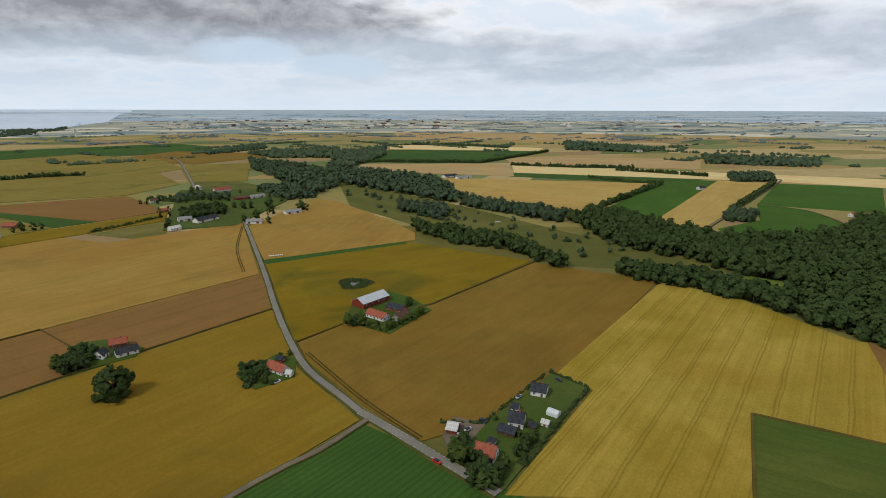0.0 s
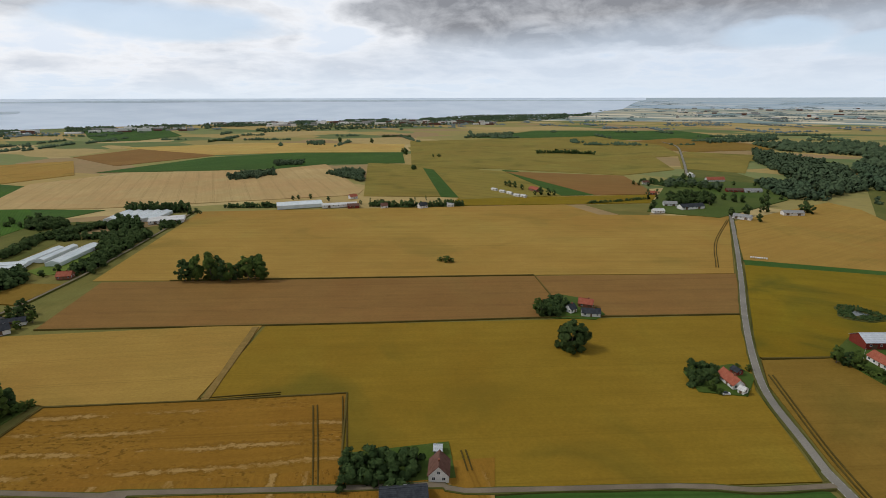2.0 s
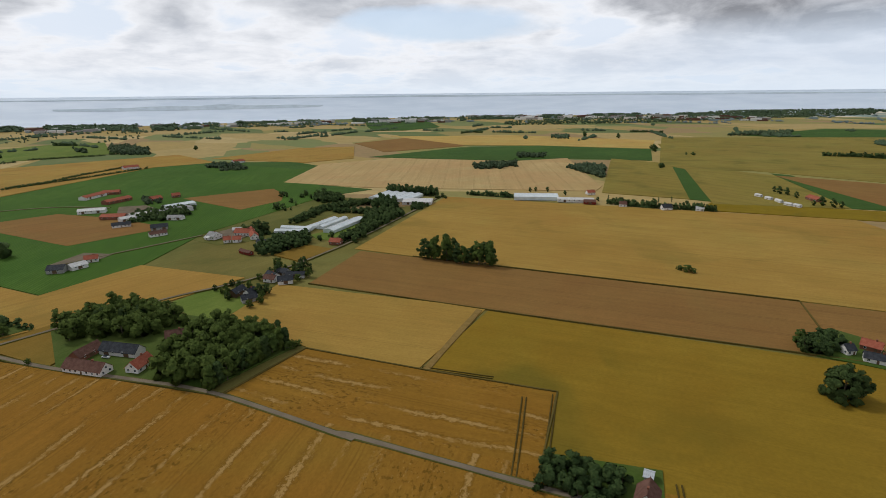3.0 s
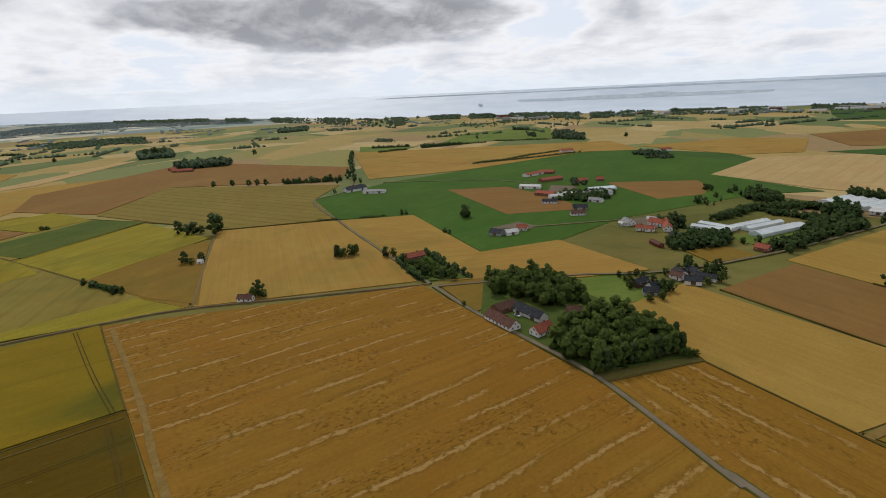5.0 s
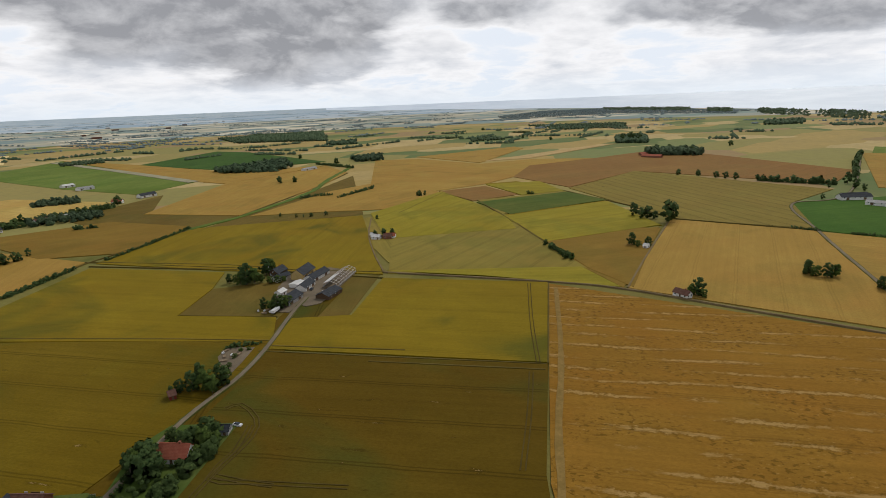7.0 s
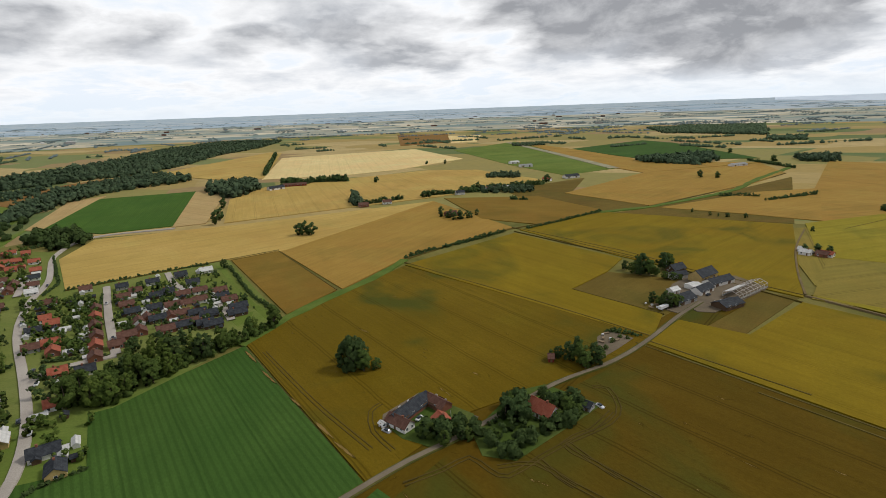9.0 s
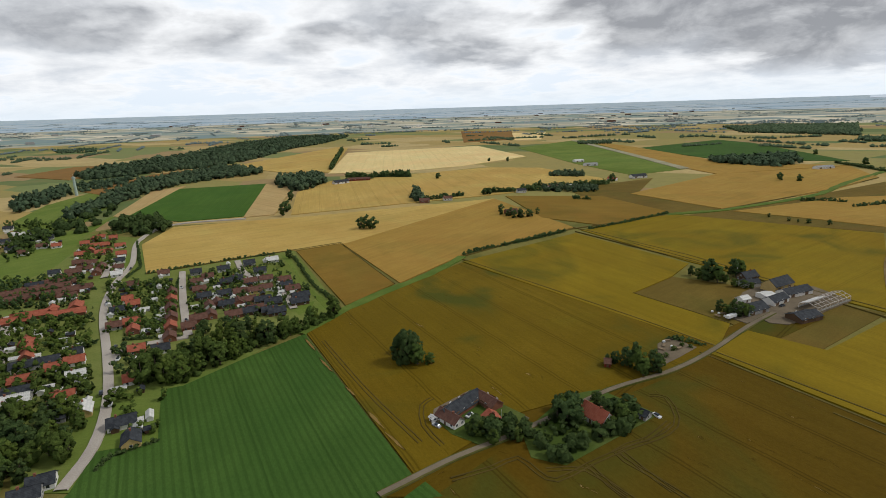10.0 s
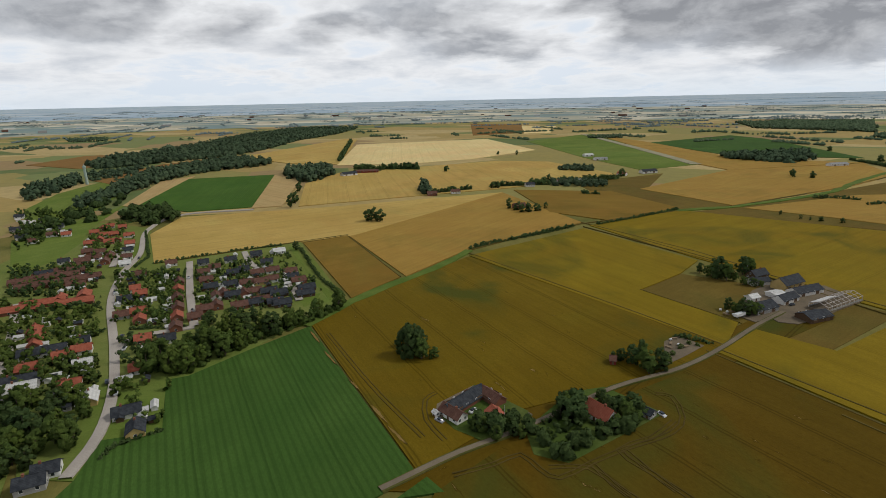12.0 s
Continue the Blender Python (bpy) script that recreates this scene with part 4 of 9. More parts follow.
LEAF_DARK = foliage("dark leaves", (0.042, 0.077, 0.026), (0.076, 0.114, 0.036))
# aerial haze is put into these two leaf colours, bluer and paler with distance
LEAF_HAZED = foliage("haze-tinted leaves", (0.058, 0.098, 0.054), (0.096, 0.136, 0.072))
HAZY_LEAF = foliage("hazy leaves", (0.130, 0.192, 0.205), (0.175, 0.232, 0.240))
BARK = surface("bark", (0.10, 0.08, 0.06), (0.15, 0.12, 0.09), 0.95, 4, 0.6, 0.6, 0.05)

OCTA_V = np.array([(1, 0, 0), (0, 1, 0), (-1, 0, 0), (0, -1, 0), (0, 0, 1), (0, 0, -1)], float)
OCTA_F = np.array([(0, 1, 4), (1, 2, 4), (2, 3, 4), (3, 0, 4), (1, 0, 5), (2, 1, 5), (3, 2, 5), (0, 3, 5)])


def unit(a):
    return a / np.maximum(np.linalg.norm(a, axis=-1, keepdims=True), 1e-9)


def clump_mesh(name, centres, radii, rng, material, per=6, size=0.8, flat=0.85, hearts=None):
    """Leaf clumps as one mesh: a ragged dark core each, and per sprays of leaves round it, which face outwards from the crown's heart."""
    c, r = np.asarray(centres, float), np.asarray(radii, float)
    n = len(c)
    h = c - np.array([0, 0, 1.0]) * r[:, None] if hearts is None else np.asarray(hearts, float)
    squash = np.array([1, 1, flat])
    turn = rng.uniform(0, 2 * math.pi, n)
    cs, sn = np.cos(turn)[:, None], np.sin(turn)[:, None]
    v = OCTA_V[None] * rng.uniform(0.80, 1.15, (n, 6, 1)) * (r * (1.0 if per else 1.1))[:, None, None] * squash
    v = np.stack([v[..., 0] * cs - v[..., 1] * sn, v[..., 0] * sn + v[..., 1] * cs, v[..., 2]], -1)
    norms = unit(0.6 * unit(v) + 1.0 * unit(c - h)[:, None]).reshape(-1, 3)
    verts = (v + c[:, None]).reshape(-1, 3)
    faces = (OCTA_F[None] + 6 * np.arange(n)[:, None, None]).reshape(-1, 3)
    if per:
        k = n * per
        pick = np.repeat(np.arange(n), per)
        d = unit(rng.normal(size=(k, 3)) + 0.8 * unit(c - h)[pick])
        base = c[pick] + d * squash * (r[pick] * rng.uniform(0.74, 1.04, k))[:, None]
        lean = unit(d + 0.32 * rng.normal(size=(k, 3)))
        a = unit(np.cross(lean, rng.normal(size=(k, 3))))
        b = np.cross(lean, a)
        s = (r[pick] * size * rng.uniform(0.5, 1.1, k))[:, None]
        tri = np.stack([base + a * s, base - 0.5 * a * s + 0.8 * b * s, base - 0.5 * a * s - 0.8 * b * s], 1).reshape(-1, 3)
        soft = unit(0.45 * d + 1.0 * unit(c - h)[pick] + 0.22 * rng.normal(size=(k, 3)))
        faces = np.concatenate([faces, np.arange(3 * k).reshape(-1, 3) + len(verts)])
        verts = np.concatenate([verts, tri])
        norms = np.concatenate([norms, np.repeat(soft, 3, 0)])
    me = bpy.data.meshes.new(name)
    me.from_pydata(verts.tolist(), [], faces.tolist())
    me.materials.append(material)
    me.polygons.foreach_set("use_smooth", [True] * len(me.polygons))
    me.normals_split_custom_set_from_vertices(norms.tolist())
    return me


def limb(bm, a, b, ra, rb, sides=7):
    d = (b - a).normalized()
    x = d.orthogonal().normalized()
    y = d.cross(x)
    rings = [[bm.verts.new(p + (x * math.cos(t) + y * math.sin(t)) * r) for t in (2 * math.pi * k / sides for k in range(sides))] for p, r in ((a, ra), (b, rb))]
    for k in range(sides):
        bm.faces.new((rings[0][k], rings[0][(k + 1) % sides], rings[1][(k + 1) % sides], rings[1][k]))
    bm.faces.new(rings[1])


def tree_kind(seed, height, spread, start, shape, material, clumps=42, leaves=60):
    """A trunk with limbs, and a crown of ragged clumps."""
    rng = np.random.default_rng(seed)
    bm = bmesh.new()
    fork = Vector((0, 0, height * start * 1.1))
    limb(bm, Vector((0, 0, -0.3)), fork, 0.035 * height, 0.024 * height)
    limb(bm, fork, Vector((0, 0, height * 0.8)), 0.022 * height, 0.008 * height)
    pts, rad = [], []
    for k in range(7):
        az = k * 2.4 + rng.uniform(-0.4, 0.4)
        tip = Vector((math.cos(az) * spread * 0.33, math.sin(az) * spread * 0.33, height * (start + 0.16 + 0.07 * k)))
        limb(bm, fork + Vector((0, 0, 0.03 * k * height)), tip, 0.013 * height, 0.004 * height, 5)
    while len(pts) < clumps:
        u = rng.uniform(0, 1)
        prof = {"round": math.sin(math.pi * (0.14 + 0.80 * u)) ** 0.65, "tall": (1 - 0.55 * u) * math.sin(math.pi * min(1, 0.15 + u * 0.83)) ** 0.4,
                "flat": math.sin(math.pi * (0.06 + 0.78 * u)) ** 0.45, "dome": math.sqrt(1 - (0.93 * u) ** 2)}[shape]
        az, rr = rng.uniform(0, 2 * math.pi), math.sqrt(rng.uniform(0.10, 1.0))
        lobes = 0.92 + 0.20 * math.sin(3 * az + seed) + 0.13 * math.sin(5 * az + 2 * seed + 4 * u)
        w = spread * 0.44 * prof * rr * lobes
        pts.append((math.cos(az) * w, math.sin(az) * w, height * (start + 0.06 + (0.86 - start + 0.06 * math.sin(4 * az + 3 * seed)) * u)))
        rad.append(height * rng.uniform(0.075, 0.135))
    trunk = bpy.data.meshes.new("trunk")
    bm.to_mesh(trunk)
    bm.free()
    trunk.materials.append(BARK)
    crown = clump_mesh("crown", pts, rad, rng, material, leaves, 0.33, hearts=[(0, 0, height * (start + 0.28))] * len(pts))
    return trunk, crown


# brighter copy of the leaves, with sunshine put into the colour
LEAF_SUNLIT = foliage("sunlit leaves", (0.060, 0.106, 0.021), (0.128, 0.172, 0.036))
TREES = [tree_kind(1, 12, 11, 0.10, "round", LEAF_DARK), tree_kind(2, 12, 9, 0.10, "round", LEAF), tree_kind(3, 12, 6.0, 0.05, "tall", LEAF_DARK),
         tree_kind(4, 12, 12.5, 0.12, "flat", LEAF_DARK), tree_kind(5, 12, 8.0, 0.08, "tall", LEAF), tree_kind(6, 12, 10, 0.03, "flat", LEAF),
         tree_kind(7, 12, 15.5, 0.02, "dome", LEAF_DARK, 130, 60),
         tree_kind(8, 12, 9.5, 0.06, "round", LEAF_SUNLIT), tree_kind(9, 12, 8.0, 0.05, "tall", LEAF_SUNLIT)]
TREE_LABELS = ["broad dark green deciduous tree", "rounded green deciduous tree", "narrow tall dark green poplar-like tree",
               "wide spreading dark green tree", "slender light green deciduous tree", "low bushy green tree",
               "huge dense dark green tree", "rounded bright green deciduous tree", "slender bright green tree"]
tree_rng = random.Random(5)


far_crowns = []


def tree(x, y, height, kind=0, wide=1.0, group=""):
    """A tree of its own near the path; beyond that it joins the far trees."""
    if math.hypot(x, y) > 520:
        far_crowns.append((x, y, height, kind, wide))
        return None
    trunk, crown = TREES[kind]
    ob = new("tree", trunk)
    k = height / 12.0
    ob.matrix_world = Matrix.LocRotScale(land(x, y), Euler((0, 0, tree_rng.uniform(0, 6.28))), (k * wide, k * wide, k))
    top = new("crown", crown)
    top.parent = ob
    tagged(ob, TREE_LABELS[kind] + (" standing alone in a field" if not group else ""), "tree", group)
    return ob


def join_far_trees():
    """Trees round the farms further off, joined: a stem and seven leafy clumps each."""
    rng = np.random.default_rng(41)
    bm = bmesh.new()
    pts, rad, hearts = [], [], []
    for x, y, h, kind, wide in far_crowns:
        p = land(x, y)
        limb(bm, p - Vector((0, 0, 0.3)), p + Vector((0, 0, 0.6 * h)), 0.03 * h, 0.015 * h, 5)
        spread = h * wide * (0.20 if kind == 2 else 0.36)
        for k in range(8):
            u, az = (k + 0.5) / 8, 2.4 * k + rng.uniform(-0.5, 0.5)
            w = spread * math.sin(math.pi * (0.16 + 0.74 * u)) * rng.uniform(0.35, 0.9)
            pts.append((p.x + math.cos(az) * w, p.y + math.sin(az) * w, p.z + h * (0.14 + 0.74 * u)))
            rad.append(spread * rng.uniform(0.42, 0.62))
            hearts.append((p.x, p.y, p.z + 0.4 * h))
    me = bpy.data.meshes.new("farm_trees")
    bm.to_mesh(me)
    bm.free()
    me.materials.append(BARK)
    ob = tagged(new("farm_trees", me), "dark green trees round the further farms", "trees", kind="stuff")
    top = new("crowns", clump_mesh("crowns", pts, rad, rng, LEAF_DARK, 12, 0.62, hearts=hearts))
    top.parent = ob
    tagged(top, kind="stuff")


def inside(x, y, poly):
    hit, j = False, len(poly) - 1
    for i in range(len(poly)):
        (xi, yi), (xj, yj) = poly[i], poly[j]
        if (yi > y) != (yj > y) and x < (xj - xi) * (y - yi) / (yj - yi) + xi:
            hit = not hit
        j = i
    return hit


wood_count = 0


def wood(spacing, height, poly, material=None, label="dense green deciduous wood", keep_off=()):
    """A closed wood: crowns of ragged clumps on stems, thinned and uneven at the edge."""
    global wood_count
    wood_count += 1
    rng = np.random.default_rng(100 + wood_count)
    xs, ys = [p[0] for p in poly], [p[1] for p in poly]
    pts, rad, hearts, stems = [], [], [], []
    x = min(xs)
    while x < max(xs):
        y = min(ys)
        while y < max(ys):
            px, py = x + rng.uniform(-0.45, 0.45) * spacing, y + rng.uniform(-0.45, 0.45) * spacing
            if spacing >= 13 and height < 12:
                px, py = rng.uniform(min(xs), max(xs)), rng.uniform(min(ys), max(ys))
            if inside(px, py, poly) and not any(math.hypot(px - a, py - b) < c for a, b, c in keep_off):
                h = height * rng.uniform(0.55, 1.22) * (rng.uniform(0.4, 1.0) if spacing >= 13 else 1.0)
                w = min(spacing * rng.uniform(0.55, 0.80), height * rng.uniform(0.38, 0.55))
                p = land(px, py)
                stems.append((p, h))
                far = math.hypot(px, py)
                n = 9 if far < 480 else 6 if far < 900 else 4 if far < 1700 else 2
                for k in range(n):
                    u = (k + 0.5) / n
                    ww = 0.8 * w * math.sin(math.pi * (0.22 + 0.72 * u)) ** 0.6 * math.sqrt(rng.uniform(0.1, 1))
                    az = rng.uniform(0, 6.283)
                    pts.append((p.x + math.cos(az) * ww, p.y + math.sin(az) * ww, p.z + h * (0.14 + 0.74 * u)))
                    rad.append(w * rng.uniform(0.46, 0.66) * (9 / n) ** 0.3)
                    hearts.append((p.x, p.y, p.z + 0.35 * h))
            y += spacing
        x += spacing
    if not pts:
        return None
    bm = bmesh.new()
    for p, h in stems[:400]:
        limb(bm, p - Vector((0, 0, 0.3)), p + Vector((0, 0, h * 0.6)), 0.022 * h, 0.012 * h, 5)
    me = bpy.data.meshes.new("wood")
    bm.to_mesh(me)
    bm.free()
    me.materials.append(BARK)
    ob = tagged(new("wood", me), label, "woodland", kind="stuff")
    far = math.hypot(xs[0], ys[0])
    # beyond 820 m a wood takes the leaf colours with haze mixed in
    leaf = material or (LEAF_DARK if far < 820 else LEAF_HAZED if far < 3400 else HAZY_LEAF)
    per, size = (56, 0.34) if far < 480 else (18, 0.52) if far < 900 else (5, 0.8) if far < 1700 else (0, 1.0)
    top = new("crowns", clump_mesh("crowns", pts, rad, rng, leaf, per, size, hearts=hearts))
    top.parent = ob
    tagged(top, kind="stuff")
    return ob


def hedge(points, height, width=0.0, gap=0.04, label="uneven field hedge of shrubs"):
    """A row of shrubs along a line, with gaps and taller bushes."""
    global wood_count
    wood_count += 1
    rng = np.random.default_rng(900 + wood_count)
    pts, rad = [], []
    width = width or min(3.0, 0.7 * height)
    for q in curve_through(points, min(2.4, max(1.0, height * 0.45)), False):
        if rng.uniform() < gap:
            continue
        h = height * rng.uniform(0.55, 1.25)
        p = land(q.x, q.y)
        for k in range(3):
            pts.append((p.x + rng.uniform(-0.5, 0.5) * width, p.y + rng.uniform(-0.5, 0.5) * width, p.z + h * (0.15 + 0.28 * k)))
            rad.append(h * rng.uniform(0.26, 0.42))
    near = math.hypot(*points[0]) < 700
    return tagged(new("hedge", clump_mesh("hedge", pts, rad, rng, LEAF_DARK, 14 if near else 4, 0.6 if near else 0.9)), label, "hedge", kind="stuff")


def grove(spacing, height, poly, keep_off=(), group="trees of the grove", kinds=(0, 0, 1, 1, 3, 4, 4, 5)):
    """A near wood, tree by tree."""
    rng = random.Random(len(poly) * 7 + int(height))
    xs, ys = [p[0] for p in poly], [p[1] for p in poly]
    x = min(xs)
    while x < max(xs):
        y = min(ys)
        while y < max(ys):
            px, py = x + rng.uniform(-0.4, 0.4) * spacing, y + rng.uniform(-0.4, 0.4) * spacing
            if inside(px, py, poly) and not any(math.hypot(px - a, py - b) < c for a, b, c in keep_off):
                tree(px, py, height * rng.uniform(0.5, 1.15), rng.choice(kinds), rng.uniform(0.8, 1.1), group)
            y += spacing
        x += spacing


grove(9, 11, [(-390, -3), (-408, 33), (-374, 61), (-358, 55), (-366, 21), (-368, 2)])
grove(8, 8, [(-447, -84), (-427, -57), (-402, -39), (-397, -18), (-391, -50)])
wood(4.5, 4, [(-434, -70), (-440, -54), (-401, -24), (-394, -49)], LEAF_SUNLIT)
wood(4, 5, [(-12, 300), (-8, 306), (3, 302), (3, 288), (-8, 275), (-12, 288)])
wood(4, 7, [(-111, 347), (-109, 358), (-97, 360), (-91, 340), (-95, 330), (-103, 328)])
wood(4.5, 6.5, [(-15, -186), (-21, -178), (-29, -168), (-40, -178), (-52, -190), (-63, -201), (-60, -204), (-50, -195), (-39, -184), (-30, -175), (-24, -181), (-19, -188)], keep_off=((-44, -204, 11),))
wood(5, 11, [(-26, -195), (-28, -206), (-32, -211), (-38, -208), (-38, -197), (-32, -192)])
wood(5.5, 9, [(-44, -211), (-46, -214), (-56, -216), (-63, -211), (-64, -202), (-52, -197), (-52, -205)], keep_off=((-44, -204, 11),))
wood(5, 9, [(5, -181), (4, -189), (-2, -191), (-9, -196), (-13, -184), (-6, -179), (1, -176)])
wood(6, 13, [(-386, -3), (-405, 33), (-369, 61), (-338, 66), (-330, 82), (-312, 100), (-287, 98), (-259, 56), (-282, 35), (-311, 48), (-341, 38), (-352, 22), (-363, 2)], LEAF, keep_off=((-334, 55, 13), (-319, 46, 8)))
wood(4.5, 7, [(-115, 135), (-127, 149), (-98, 168), (-91, 155), (-93, 146)])
wood(26, 11, [(-1957, 1774), (-2055, 2335), (-1820, 2844), (-1967, 3852), (-1390, 4718), (-1086, 3688), (-1382, 2704), (-1451, 2266), (-1656, 1878), (-1784, 1616)])
wood(20, 6, [(-3351, -3753), (-4585, -4445), (-5451, -4046), (-4184, -2044), (-3478, -1697), (-3702, -2746), (-3043, -2949), (-2784, -3070)])
wood(8, 9, [(-809, 661), (-829, 718), (-814, 744), (-759, 695), (-783, 647)])
wood(8, 8, [(-915, 876), (-875, 928), (-834, 883), (-870, 836)])
wood(7, 8, [(-691, 812), (-663, 867), (-567, 743), (-602, 757), (-651, 775)])
wood(10, 8, [(-1253, 1346), (-1226, 1398), (-1130, 1287), (-1183, 1270)])
wood(12, 9, [(-888, 1735), (-914, 1878), (-836, 2080), (-751, 1869)])
wood(14, 12, [(-127, 2049), (88, 2320), (81, 2119), (-107, 1888)])
wood(10, 13, [(-1446, -1053), (-1542, -1009), (-1392, -900), (-1358, -983)])
wood(9, 12, [(-1167, -759), (-1254, -676), (-1156, -619), (-1100, -710)])
wood(16, 14, [(-2529, -1107), (-2772, -1049), (-2404, -908), (-2294, -997)])
wood(14, 10, [(-2080, -2083), (-2205, -1962), (-2411, -1717), (-2065, -1469), (-1836, -1633)])
wood(12, 9, [(-1261, -1544), (-1382, -1549), (-1322, -1423), (-1199, -1451)])
wood(8, 6, [(-1075, 255), (-1104, 284), (-1101, 317), (-1055, 309)])
wood(70, 8, [(-2513, -374), (-2898, -122), (-2665, 342), (-2016, 265), (-2013, 16), (-2254, -243)])
wood(12, 10, [(-1537, 139), (-1708, 185), (-1656, 222), (-1489, 203)])
wood(10, 12, [(-318, -1303), (-369, -1341), (-480, -1301), (-448, -1193), (-329, -1238)])
wood(16, 13, [(-711, -2723), (-976, -3151), (-1261, -2858), (-991, -2300), (-676, -2405)])
wood(14, 12, [(-913, -2015), (-1042, -2005), (-946, -1815), (-846, -1853)])
wood(10, 11, [(-656, -1286), (-745, -1278), (-693, -1178), (-631, -1204)])
wood(8, 8, [(16, -1048), (-2, -1087), (-49, -1066), (-48, -1013), (12, -1023)])
wood(8, 8, [(22, -874), (-15, -886), (-68, -880), (-66, -837), (9, -832)])
wood(10, 8, [(-37, -1981), (-150, -2034), (-146, -1871), (-42, -1875)])
wood(8, 8, [(-822, 692), (-811, 777), (-761, 734), (-785, 664)])
wood(7, 8, [(-690, 795), (-692, 850), (-635, 835), (-580, 760), (-631, 765)])
wood(12, 12, [(870, -679), (925, -832), (841, -767), (746, -580)])
wood(15, 11, [(547, -422), (614, -517), (640, -599), (626, -643), (522, -495), (541, -454), (506, -389)])
wood(14, 10, [(952, -869), (943, -1019), (849, -910), (829, -767)])
wood(5, 5, [(180, -190), (187, -204), (177, -222), (168, -236), (149, -256), (132, -281), (121, -300), (115, -288), (134, -249), (147, -219), (157, -193)], LEAF, "undergrowth of shrubs below the trees")
grove(7, 14, [(178, -190), (185, -204), (175, -222), (166, -234), (147, -254), (130, -279), (119, -298), (117, -288), (136, -249), (149, -219), (159, -193)], group="trees between village and field", kinds=(0, 1, 1, 7, 7, 8, 4))
grove(7.5, 10, [(190, -244), (190, -253), (174, -269), (153, -268), (169, -240), (180, -234)], group="trees between village and field", kinds=(0, 1, 7, 7, 8))
grove(8, 13, [(181, -106), (238, -145), (214, -156), (201, -161), (174, -156), (161, -146), (153, -126), (158, -119)], group="trees along the village road", kinds=(0, 1, 1, 7, 0, 4))
wood(30, 7, [(177, 1030), (241, 895), (287, 744), (362, 552), (399, 421), (433, 310), (358, 376), (283, 429), (274, 531), (202, 644), (151, 835)])
wood(7, 10, [(-91, 809), (-70, 862), (-28, 851), (-29, 812), (-72, 787)])
wood(9, 10, [(-104, 925), (-76, 961), (-30, 930), (-26, 981), (-88, 996), (-113, 970)])
wood(9, 11, [(19, 1042), (84, 1067), (109, 914), (60, 895)])
wood(9, 15, [(407, 623), (477, 558), (498, 451), (596, 416), (681, 426), (745, 463), (837, 458), (368, 174), (373, 199), (364, 240), (416, 292), (405, 375), (375, 481)], keep_off=((377, 345, 10), (391, 337, 13), (401, 325, 15), (408, 312, 15), (412, 296, 11)))
wood(8, 13, [(314, 392), (349, 366), (403, 282), (396, 238), (368, 186), (361, 219), (351, 294), (305, 373)], keep_off=((377, 345, 10), (391, 337, 13), (401, 325, 15), (408, 312, 15), (412, 296, 11)))
wood(8, 13, [(199, 646), (227, 587), (274, 531), (279, 408), (264, 413), (254, 492), (209, 540), (190, 607)])
wood(11, 16, [(191, 1342), (256, 1255), (357, 1056), (345, 894), (310, 779), (259, 889), (173, 1074)])
wood(9, 12, [(335, 829), (374, 729), (418, 641), (379, 593), (309, 752)])
wood(9, 12, [(219, 800), (276, 738), (247, 660), (207, 739)])
wood(14, 16, [(7, 1918), (251, 2027), (343, 2090), (270, 1649), (77, 1714)])
wood(11, 14, [(11, 1640), (164, 1351), (166, 1033), (112, 940), (71, 1156), (21, 1401)])
wood(14, 16, [(306, 1869), (507, 2036), (408, 1644), (230, 1329), (191, 1342)])
wood(9, 12, [(451, 648), (494, 614), (502, 550), (421, 590)])
wood(8, 10, [(656, 580), (676, 550), (624, 510), (591, 529)])
wood(9, 13, [(1009, 913), (1106, 879), (1023, 805), (945, 832)])
wood(16, 16, [(1400, 1377), (1576, 1108), (1388, 973), (1193, 1149)])
wood(16, 16, [(1372, 2137), (1480, 1618), (1287, 1540), (1102, 1714)])
wood(13, 15, [(1110, -1023), (1193, -1176), (1212, -1400), (1257, -1639), (1418, -2106), (1480, -2711), (1148, -2707), (1012, -2151), (1002, -1842), (902, -1456), (871, -1223), (927, -1127), (974, -1020), (1013, -954)])
wood(11, 13, [(766, -801), (828, -910), (822, -1017), (842, -1183), (674, -1116), (649, -1052), (695, -977), (723, -894), (691, -771), (659, -689), (622, -600), (617, -551), (659, -586), (687, -653), (759, -757)])
wood(14, 9, [(2232, -1939), (2095, -2041), (1844, -1794), (1971, -1735)])
wood(10, 14, [(541, -950), (493, -1038), (420, -910), (419, -821), (485, -859)])
wood(10, 12, [(523, -558), (462, -556), (429, -512), (444, -482), (509, -514)])
wood(8, 14, [(226, -846), (197, -738), (178, -726)])
wood(12, 14, [(-365, -1319), (-514, -1370), (-482, -1245), (-355, -1233)])
wood(16, 14, [(-735, -2955), (-1237, -2852), (-1073, -2366), (-745, -2377)])
wood(14, 15, [(-712, -2858), (-1325, -3002), (-965, -2130), (-763, -2375)])
wood(14, 15, [(-326, -1307), (-443, -1238), (-417, -1164), (-319, -1256)])
wood(12, 15, [(-1139, -745), (-1244, -679), (-1174, -624), (-1099, -701)])
wood(13, 15, [(-1562, -1139), (-1621, -1072), (-1472, -960), (-1420, -1021)])
wood(5, 7, [(-575, 214), (-628, 272), (-637, 319), (-628, 343), (-609, 334), (-616, 309), (-606, 268), (-564, 216)])
wood(5, 6, [(-611, 283), (-576, 321), (-560, 313), (-593, 278)])
wood(6, 9, [(-530, 281), (-569, 314), (-550, 345), (-524, 330), (-508, 300), (-455, 230), (-465, 222), (-486, 239), (-497, 267)])
wood(5, 10, [(-473, 146), (-499, 155), (-509, 184), (-518, 210), (-483, 200), (-470, 180), (-463, 152)])
